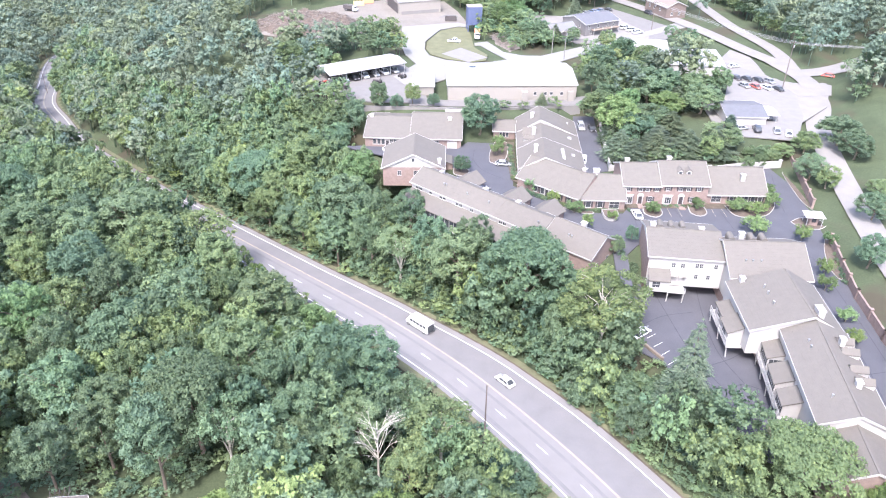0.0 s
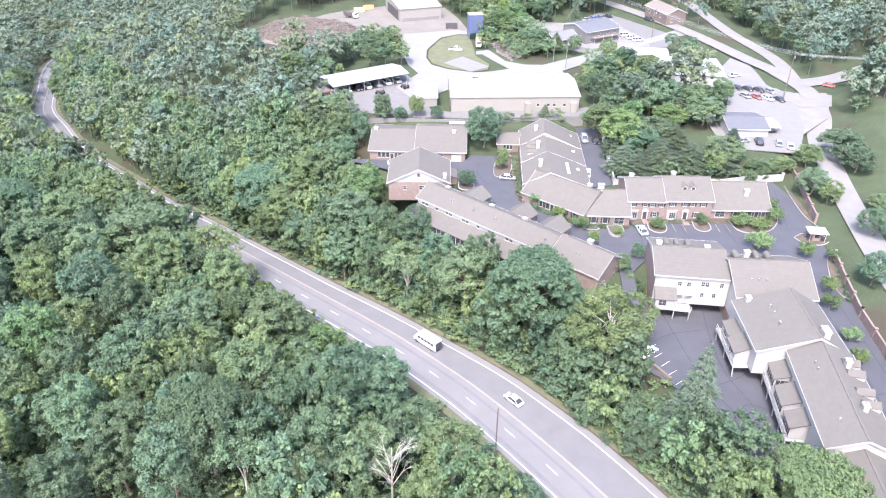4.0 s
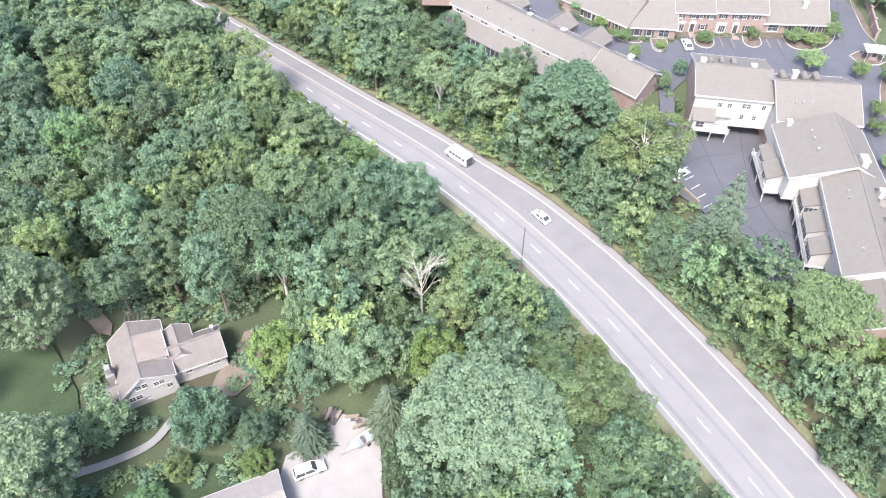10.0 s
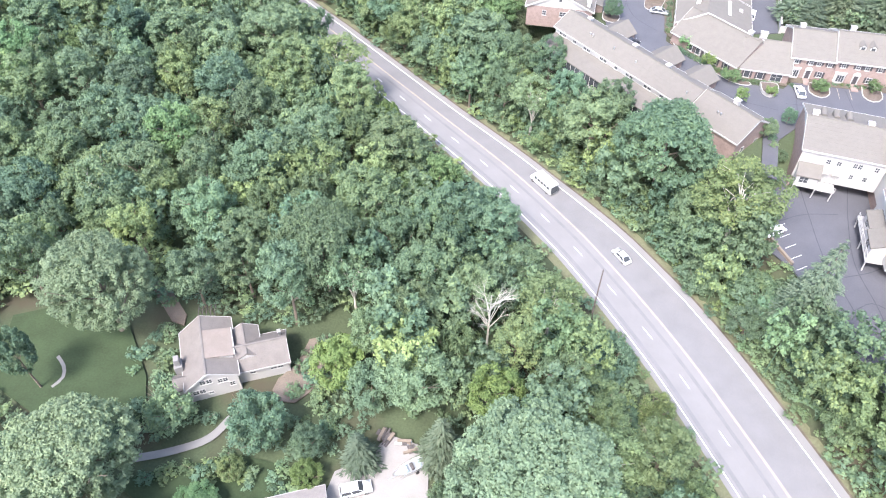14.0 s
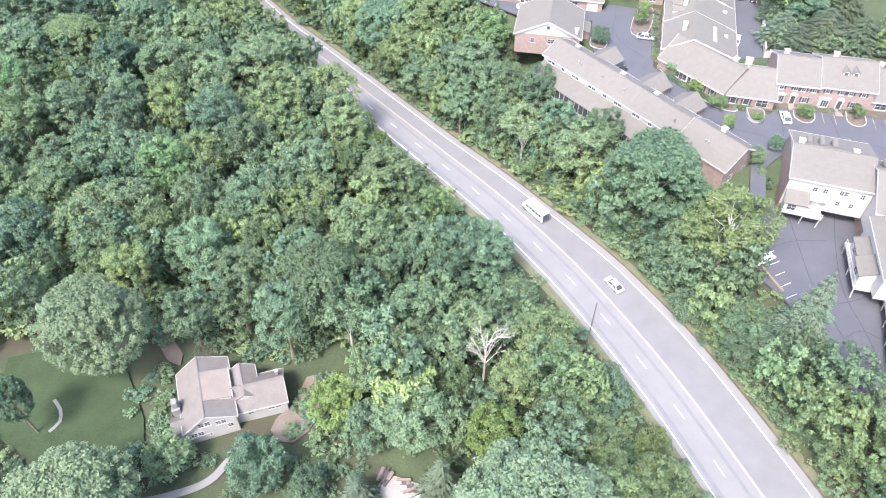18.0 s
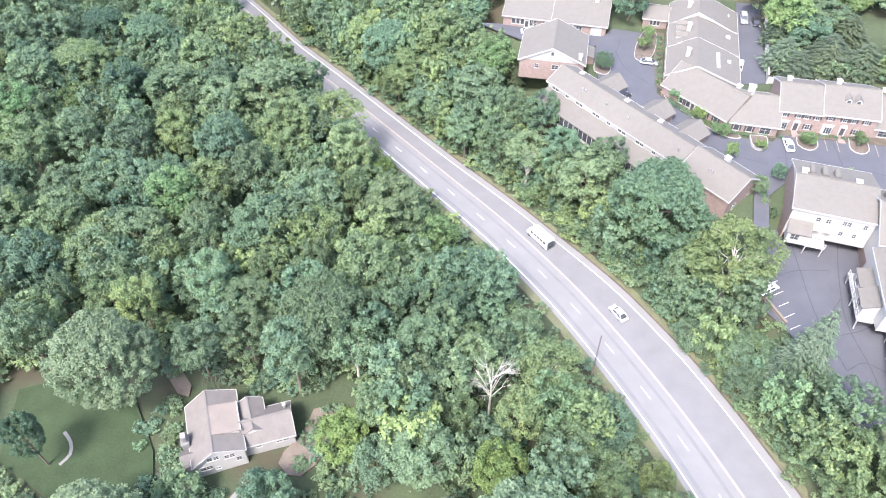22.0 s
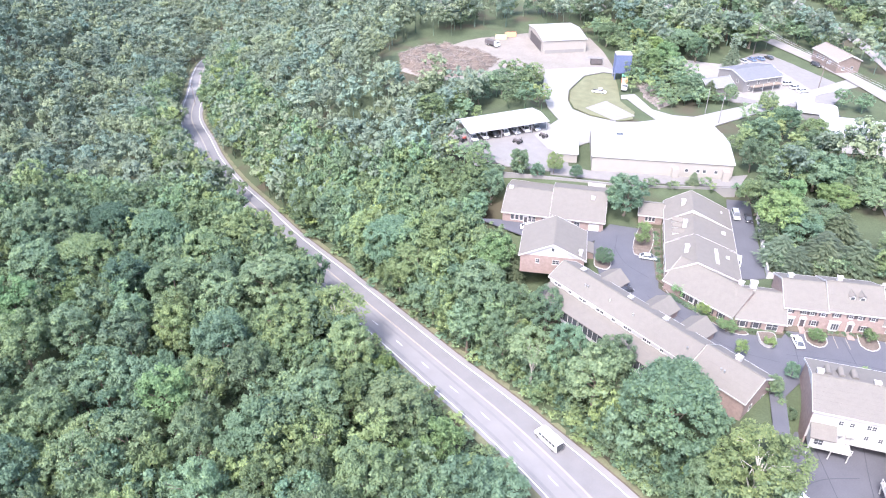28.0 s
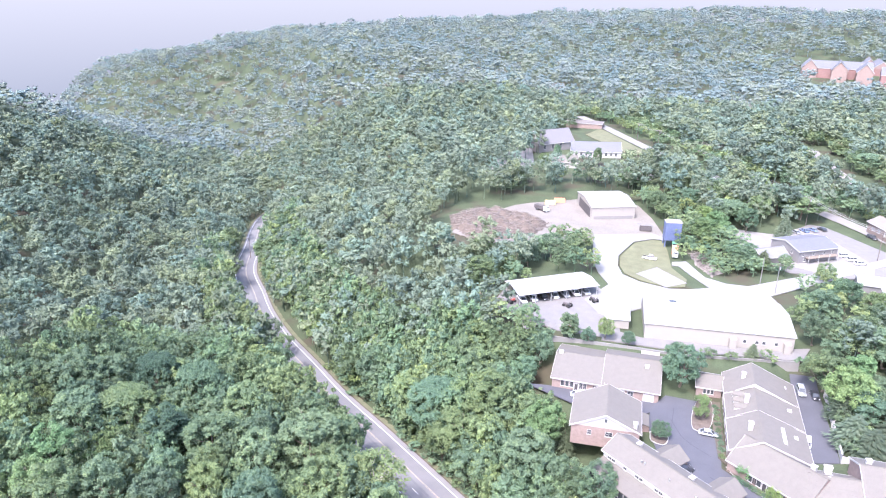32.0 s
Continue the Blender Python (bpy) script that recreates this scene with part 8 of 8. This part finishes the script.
# ---- works yard clutter ----
def heap(name, pts, z, h, material, label, twigs=0, seed=0):
    """A loose heap over an outline: lumpy mound, with sticks lying on it."""
    rng = np.random.default_rng(seed)
    poly = [tuple(p) for p in pts]
    xs, ys = [p[0] for p in poly], [p[1] for p in poly]
    gx, gy = np.meshgrid(np.arange(min(xs) - 1, max(xs) + 1, 1.0), np.arange(min(ys) - 1, max(ys) + 1, 1.0), indexing="ij")
    ins = inside(poly, gx.ravel(), gy.ravel()).reshape(gx.shape)
    edge = np.full(gx.shape, 1e9)
    for (x0, y0), (x1, y1) in zip(poly, poly[1:] + poly[:1]):
        t = np.clip(((gx - x0) * (x1 - x0) + (gy - y0) * (y1 - y0)) / ((x1 - x0) ** 2 + (y1 - y0) ** 2), 0, 1)
        edge = np.minimum(edge, np.hypot(gx - x0 - t * (x1 - x0), gy - y0 - t * (y1 - y0)))
    hh = np.where(ins, h * ease(edge / (2.2 * h)) * (0.75 + 0.35 * np.sin(gx * 0.6) * np.sin(gy * 0.5 + 1)) + rng.uniform(-0.3, 0.35, gx.shape) * np.minimum(1, edge), -0.6)
    t = thing(name, pose(0, 0, 0), label, "heap")
    part("mound", sheet_mesh(gx, gy, z + hh, material), material, t)
    if twigs:
        bm = bmesh.new()
        cand = np.argwhere(ins & (edge > 1))
        for _ in range(twigs):
            i, j = cand[rng.integers(len(cand))]
            a = rng.uniform(0, math.tau)
            p = Vector((gx[i, j], gy[i, j], z + hh[i, j] + 0.15))
            e = Vector((math.cos(a), math.sin(a), rng.uniform(-0.05, 0.35))) * rng.uniform(0.8, 2.4)
            cyl(bm, p - e, p + e, 0.11, 0.05, 4)
        tagged(part("brushwood", bm, BRUSH, t, "tangled cut branches"), kind="stuff")
    return t


heap("mulch_heap", [(-86, 336), (-80, 316), (-68, 304), (-52, 310), (-42, 320), (-37, 336), (-48, 346), (-64, 353), (-78, 348)], 19.3, 3.2, MULCH, "wide brown heap of mulch and cut branches", 900, 3)
heap("brush_heap", [(21, 314), (23, 300), (28, 290), (33, 296), (31, 306), (26, 316)], 19.4, 2.6, BRUSH, "grey heap of brush and stumps", 260, 4)
heap("soil_heap", [(-3, 343), (6, 342), (9, 347), (1, 349)], 19.4, 1.2, GRAVEL, "low heap of gravel beside the shed", 0, 5)
heap("rubble_heap", [(-36, 236), (-26, 231), (-24, 235), (-34, 240)], 19.4, 0.9, GRAVEL, "pale heap of rubble at the yard edge", 0, 6)

silo = thing("hopper", pose(14.0, 321, 19.5, 0, 0, 8), "tall blue corrugated loading hopper on legs", "hopper")
bm = bmesh.new()
box(bm, -3.2, -2.4, 3.0, 3.2, 2.4, 10.6)
hb = part("bin", bm, BLUE_STEEL, silo)
for k in range(11):
    bm = bmesh.new()
    box(bm, -3.2 + k * 0.6, -2.52, 3.0, -2.95 + k * 0.6, -2.402, 10.6)
    part("rib", bm, BLUE_STEEL, hb)
bm = bmesh.new()
box(bm, -3.3, -2.5, 10.6, 3.3, 2.5, 10.8)
part("lid", bm, CREAM, silo)
for px in (-2.9, 2.9):
    for py in (-2.1, 2.1):
        bm = bmesh.new()
        box(bm, px - 0.2, py - 0.2, 0, px + 0.2, py + 0.2, 3.0)
        part("leg", bm, BLUE_STEEL, silo)
bm = bmesh.new()
cyl(bm, (0, 0, 3.0), (0, 0, 1.8), 1.4, 0.4, 8)
part("chute", bm, DARK_JUNK, silo)


def lorry(x, y, z, ang, cab, load, label, L=8.0, dump=True):
    t = thing("lorry", pose(x, y, z, 0, 0, ang), label, "truck")
    bm = bmesh.new()
    box(bm, -L / 2, -1.2, 0.9, L / 2 - 2.4, 1.2, 2.6, 0.05)
    ld = part("load_bed", bm, load, t)
    bm = bmesh.new()
    box(bm, -L / 2 + 0.15, -1.05, 2.6, L / 2 - 2.55, 1.05, 2.63)
    part("load", bm, DARK_JUNK if dump else load, ld)
    bm = bmesh.new()
    box(bm, L / 2 - 2.2, -1.15, 0.6, L / 2 - 0.9, 1.15, 2.7, 0.12)
    box(bm, L / 2 - 0.95, -1.0, 0.6, L / 2, 1.0, 1.6, 0.12)
    cb = part("cab", bm, cab, t)
    bm = bmesh.new()
    box(bm, L / 2 - 0.93, -1.0, 1.75, L / 2 - 0.87, 1.0, 2.5)
    part("windscreen", bm, GLASS, cb)
    for xx in (-L / 2 + 1.2, -L / 2 + 2.4, L / 2 - 1.2):
        for s in (-1, 1):
            bm = bmesh.new()
            cyl(bm, (xx, s * 0.8, 0.5), (xx, s * 1.15, 0.5), 0.5, 0.5, 12)
            w = part("wheel", bm, RUBBER, t)
            bm = bmesh.new()
            cyl(bm, (xx, s * 1.15, 0.5), (xx, s * 1.18, 0.5), 0.28, 0.22, 8)
            part("rim", bm, STEEL, w)
    return t


lorry(15.2, 309.5, 19.6, -92, CAR_WHITE, ORANGE, "orange and white lorry under the hopper", 9.0, False)
lorry(15.6, 318.2, 19.6, -92, GREEN_PAINT, GREEN_PAINT, "green lorry behind the orange one", 6.0, False)
lorry(-44.5, 354.5, 19.6, -35, CAR_WHITE, DARK_JUNK, "white dump lorry beside the mulch heap", 8.0)
for x, y, a, m, lab in ((-41.8, 365.5, 10, mat("yellow_paint", (0.6, 0.5, 0.25), 0.6), "yellow skip at the tree line"), (-37.6, 370.5, 14, ORANGE, "orange skip at the tree line"), (3.8, 337.3, 4, DARK_JUNK, "black open dump trailer")):
    t = thing("skip", pose(x, y, 19.6, 0, 0, a), lab, "skip")
    bm = bmesh.new()
    prism(bm, [(-2.6, -1.2), (2.6, -1.2), (2.6, 1.2), (-2.6, 1.2)], 0.2, 0.35)
    for a0 in ((-2.6, -1.2, -2.45, 1.2), (2.45, -1.2, 2.6, 1.2), (-2.6, -1.2, 2.6, -1.05), (-2.6, 1.05, 2.6, 1.2)):
        box(bm, a0[0], a0[1], 0.35, a0[2], a0[3], 2.0)
    part("tub", bm, m, t)
    bm = bmesh.new()
    box(bm, -2.2, -1.0, 0, -1.8, 1.0, 0.2)
    box(bm, 1.8, -1.0, 0, 2.2, 1.0, 0.2)
    part("skid", bm, DARK_JUNK, t)
for k in range(7):
    f = (k + 0.6) / 7.4
    x, y = -38.6 + math.cos(radians(31.5)) * 30 * f - math.sin(radians(31.5)) * 3.2, 245.2 + math.sin(radians(31.5)) * 30 * f + math.cos(radians(31.5)) * 3.2
    car(x, y, 19.56, -60, (CAR_WHITE, CAR_WHITE, CAR_BLACK, CAR_WHITE, CAR_GREY, CAR_WHITE, CAR_GREY)[k], ("white", "white", "dark", "white", "silver", "white", "silver")[k] + " work truck under the open shed", "pickup" if k % 2 == 0 else "van", "work vehicles in the open shed")


def tractor(x, y, ang, m, label):
    t = thing("tractor", pose(x, y, 19.56, 0, 0, ang), label, "tractor")
    bm = bmesh.new()
    box(bm, -0.2, -0.4, 0.6, 1.7, 0.4, 1.3, 0.06)
    part("bonnet", bm, m, t)
    bm = bmesh.new()
    box(bm, -1.2, -0.6, 0.6, -0.2, 0.6, 1.1, 0.05)
    cyl(bm, (-0.3, 0, 1.1), (0.0, 0, 1.6), 0.04, 0.04, 6)
    part("seat_deck", bm, DARK_JUNK, t)
    bm = bmesh.new()
    for px, py in ((-1.1, -0.5), (-1.1, 0.5)):
        box(bm, px - 0.05, py - 0.05, 1.1, px + 0.05, py + 0.05, 2.4)
    part("roll_bar", bm, DARK_JUNK, t)
    for px, py, r in ((-0.8, -0.8, 0.7), (-0.8, 0.8, 0.7), (1.3, -0.6, 0.42), (1.3, 0.6, 0.42)):
        bm = bmesh.new()
        cyl(bm, (px, py - 0.18, r), (px, py + 0.18, r), r, r, 14)
        part("wheel", bm, RUBBER, t)


tractor(-22.5, 248.5, 150, DARK_JUNK, "dark tractor in front of the open shed")
tractor(-14.0, 255.0, 130, DARK_JUNK, "dark tractor in front of the open shed")
tractor(-33.5, 242.8, 170, DARK_JUNK, "dark implement in front of the open shed")
tractor(-41.5, 246.5, 60, CAR_RED, "red tractor at the yard edge")


# ---- the house in the woods ----
def boat(x, y, z, ang):
    t = thing("boat_on_trailer", pose(x, y, z, 0, 0, ang), "white motor boat standing on its trailer", "boat")
    bm = bmesh.new()
    st = [(-2.7, 0.95, 0.55), (-1.0, 1.05, 0.5), (1.2, 0.85, 0.55), (2.4, 0.4, 0.75), (2.95, 0.03, 0.95)]
    rows = []
    for xx, w, b in st:
        rows.append([bm.verts.new(p) for p in ((xx, -w, 1.35), (xx, -w * 0.7, b + 0.15), (xx, 0, b), (xx, w * 0.7, b + 0.15), (xx, w, 1.35))])
    for a, b in zip(rows, rows[1:]):
        for k in range(4):
            bm.faces.new((a[k], b[k], b[k + 1], a[k + 1]))
    bm.faces.new(rows[0][::-1])
    bmesh.ops.solidify(bm, geom=bm.faces[:], thickness=0.08)
    bmesh.ops.recalc_face_normals(bm, faces=bm.faces)
    part("hull", bm, CAR_WHITE, t)
    bm = bmesh.new()
    box(bm, -2.5, -0.8, 0.85, 1.4, 0.8, 0.9)
    dk = part("deck", bm, CAR_GREY, t)
    for xx, m in ((-1.9, TARP), (-0.6, DARK_JUNK), (0.4, TARP)):
        bm = bmesh.new()
        box(bm, xx, -0.6, 0.9, xx + 0.5, 0.6, 1.3, 0.05)
        part("bench", bm, m, dk)
    bm = bmesh.new()
    box(bm, -3.1, -0.25, 0.7, -2.72, 0.25, 1.9, 0.08)
    part("outboard_motor", bm, DARK_JUNK, t)
    bm = bmesh.new()
    box(bm, -2.4, -0.8, 0.3, 2.2, -0.7, 0.42)
    box(bm, -2.4, 0.7, 0.3, 2.2, 0.8, 0.42)
    box(bm, 2.1, -0.06, 0.3, 3.9, 0.06, 0.42)
    box(bm, -1.6, -0.8, 0.3, -1.4, 0.8, 0.55)
    tr = part("trailer", bm, STEEL, t)
    for s in (-1, 1):
        bm = bmesh.new()
        cyl(bm, (-0.8, s * 0.95, 0.3), (-0.8, s * 1.15, 0.3), 0.3, 0.3, 12)
        part("wheel", bm, RUBBER, tr)


boat(-16.2, 55.7, 5.55, 219)
rng = np.random.default_rng(12)
for k, (x, y, a, m, lab) in enumerate(((-22.6, 60.6, 80, WOOD, "stack of old timber boards"), (-21.2, 60.2, 70, DARK_JUNK, "pile of dark scrap metal"), (-18.4, 60.2, 10, TARP, "heap of teal tarpaulin and tools"), (-17.0, 59.2, 30, DARK_JUNK, "pile of dark garden scrap"))):
    t = thing("scrap_pile", pose(x, y, 5.5, 0, 0, a), lab, "pile")
    for q in range(6):
        bm = bmesh.new()
        dx, dy, dz = rng.uniform(0.3, 1.3), rng.uniform(0.08, 0.35), rng.uniform(0.05, 0.3)
        ox, oy, oz = rng.uniform(-0.5, 0.5), rng.uniform(-0.6, 0.6), 0.12 * q
        box(bm, ox - dx, oy - dy, oz, ox + dx, oy + dy, oz + dz, 0.02)
        part("piece", bm, (m, DARK_JUNK, WOOD)[q % 3] if q else m, t)
slab("lawn", [(-97, 70), (-92, 56), (-70, 48), (-62, 55), (-66, 63), (-74, 72), (-86, 76)], 5.62, LAWN, "shaded mown lawn beside the house", "lawn")
slab("lawn", [(-62, 44), (-52, 40), (-40, 38), (-31, 44), (-31, 52), (-44, 52.5), (-56, 47)], 5.58, LAWN, "sunlit front lawn with shrubs", "lawn")
slab("bare_soil", [(-40.8, 71), (-40.4, 76.5), (-37.5, 78), (-35.8, 75), (-35.6, 70), (-36.6, 66), (-38.6, 63.4), (-41, 63.2), (-43.2, 65), (-43, 67.4)], 5.62, EARTH, "bare brown soil beside the house", "soil")
slab("bare_soil", [(-76, 83), (-73, 84), (-65, 77), (-64.4, 74.6), (-67, 75)], 5.62, EARTH, "bare brown track behind the house", "soil")
path_a = flat_strip("garden_path", [(-61, 48), (-55.3, 50.6), (-50.2, 54), (-48, 58.5)], 1.4, 5.62, CONCRETE, None)
tagged(path_a, "narrow grey garden path below the house", "path", kind="structure")
path_b = flat_strip("stone_edging", [(-83.6, 63.4), (-81.4, 61.8), (-80.2, 59.6), (-81, 57.4)], 0.6, 5.68, CONCRETE, None)
tagged(path_b, "curved pale stone edging on the lawn", "path", kind="structure")
# pale slab for a whitish patch of unidentified kind
slab("gravel_patch", [(65, 203), (69, 206), (71.4, 202.6), (70, 197), (67, 198)], h_at(68, 202) + 0.1, GRAVEL, "pale patch in the back lawn", "gravel")
arb = thing("trellis", pose(-60.8, 77.6, 5.4, 0, 0, 20), "dark timber trellis frame behind the house", "trellis")
for k in range(5):
    bm = bmesh.new()
    box(bm, -1.5 + k * 0.75, -1.0, 0, -1.4 + k * 0.75, -0.9, 2.0)
    box(bm, -1.5 + k * 0.75, 0.9, 0, -1.4 + k * 0.75, 1.0, 2.0)
    box(bm, -1.5 + k * 0.75, -1.2, 2.0, -1.4 + k * 0.75, 1.2, 2.1)
    part("frame", bm, DARK_JUNK, arb)
gp = thing("garden_planter", pose(-47.6, 60.6, 5.5, 0, 0, 60), "small white garden box beside the path", "planter")
bm = bmesh.new()
box(bm, -0.5, -0.3, 0, 0.5, 0.3, 0.5, 0.03)
part("box", bm, TRIM, gp)
# terrace furniture by the gabled unit
for k, (x, y) in enumerate(((-16.8, 181.0), (-14.6, 179.4), (-12.4, 178.2))):
    t = thing("patio_table", pose(x, y, h_at(x, y) - 0.35, 0, 0, k * 25), "dark metal patio table", "table", "patio tables")
    bm = bmesh.new()
    cyl(bm, (0, 0, 0.68), (0, 0, 0.74), 0.6, 0.6, 14)
    part("tabletop", bm, DARK_JUNK, t)
    for q in range(4):
        bm = bmesh.new()
        a = q * math.pi / 2
        cyl(bm, (0.5 * math.cos(a), 0.5 * math.sin(a), 0), (0.3 * math.cos(a), 0.3 * math.sin(a), 0.68), 0.04, 0.03, 5)
        part("leg", bm, DARK_JUNK, t)


for k, t in TEMPLATES.items():
    if k not in USED:
        for o in (*t.children_recursive, t):
            bpy.data.objects.remove(o)
# backdrop behind the ridge; its glow and height gradient paint in hazy distance
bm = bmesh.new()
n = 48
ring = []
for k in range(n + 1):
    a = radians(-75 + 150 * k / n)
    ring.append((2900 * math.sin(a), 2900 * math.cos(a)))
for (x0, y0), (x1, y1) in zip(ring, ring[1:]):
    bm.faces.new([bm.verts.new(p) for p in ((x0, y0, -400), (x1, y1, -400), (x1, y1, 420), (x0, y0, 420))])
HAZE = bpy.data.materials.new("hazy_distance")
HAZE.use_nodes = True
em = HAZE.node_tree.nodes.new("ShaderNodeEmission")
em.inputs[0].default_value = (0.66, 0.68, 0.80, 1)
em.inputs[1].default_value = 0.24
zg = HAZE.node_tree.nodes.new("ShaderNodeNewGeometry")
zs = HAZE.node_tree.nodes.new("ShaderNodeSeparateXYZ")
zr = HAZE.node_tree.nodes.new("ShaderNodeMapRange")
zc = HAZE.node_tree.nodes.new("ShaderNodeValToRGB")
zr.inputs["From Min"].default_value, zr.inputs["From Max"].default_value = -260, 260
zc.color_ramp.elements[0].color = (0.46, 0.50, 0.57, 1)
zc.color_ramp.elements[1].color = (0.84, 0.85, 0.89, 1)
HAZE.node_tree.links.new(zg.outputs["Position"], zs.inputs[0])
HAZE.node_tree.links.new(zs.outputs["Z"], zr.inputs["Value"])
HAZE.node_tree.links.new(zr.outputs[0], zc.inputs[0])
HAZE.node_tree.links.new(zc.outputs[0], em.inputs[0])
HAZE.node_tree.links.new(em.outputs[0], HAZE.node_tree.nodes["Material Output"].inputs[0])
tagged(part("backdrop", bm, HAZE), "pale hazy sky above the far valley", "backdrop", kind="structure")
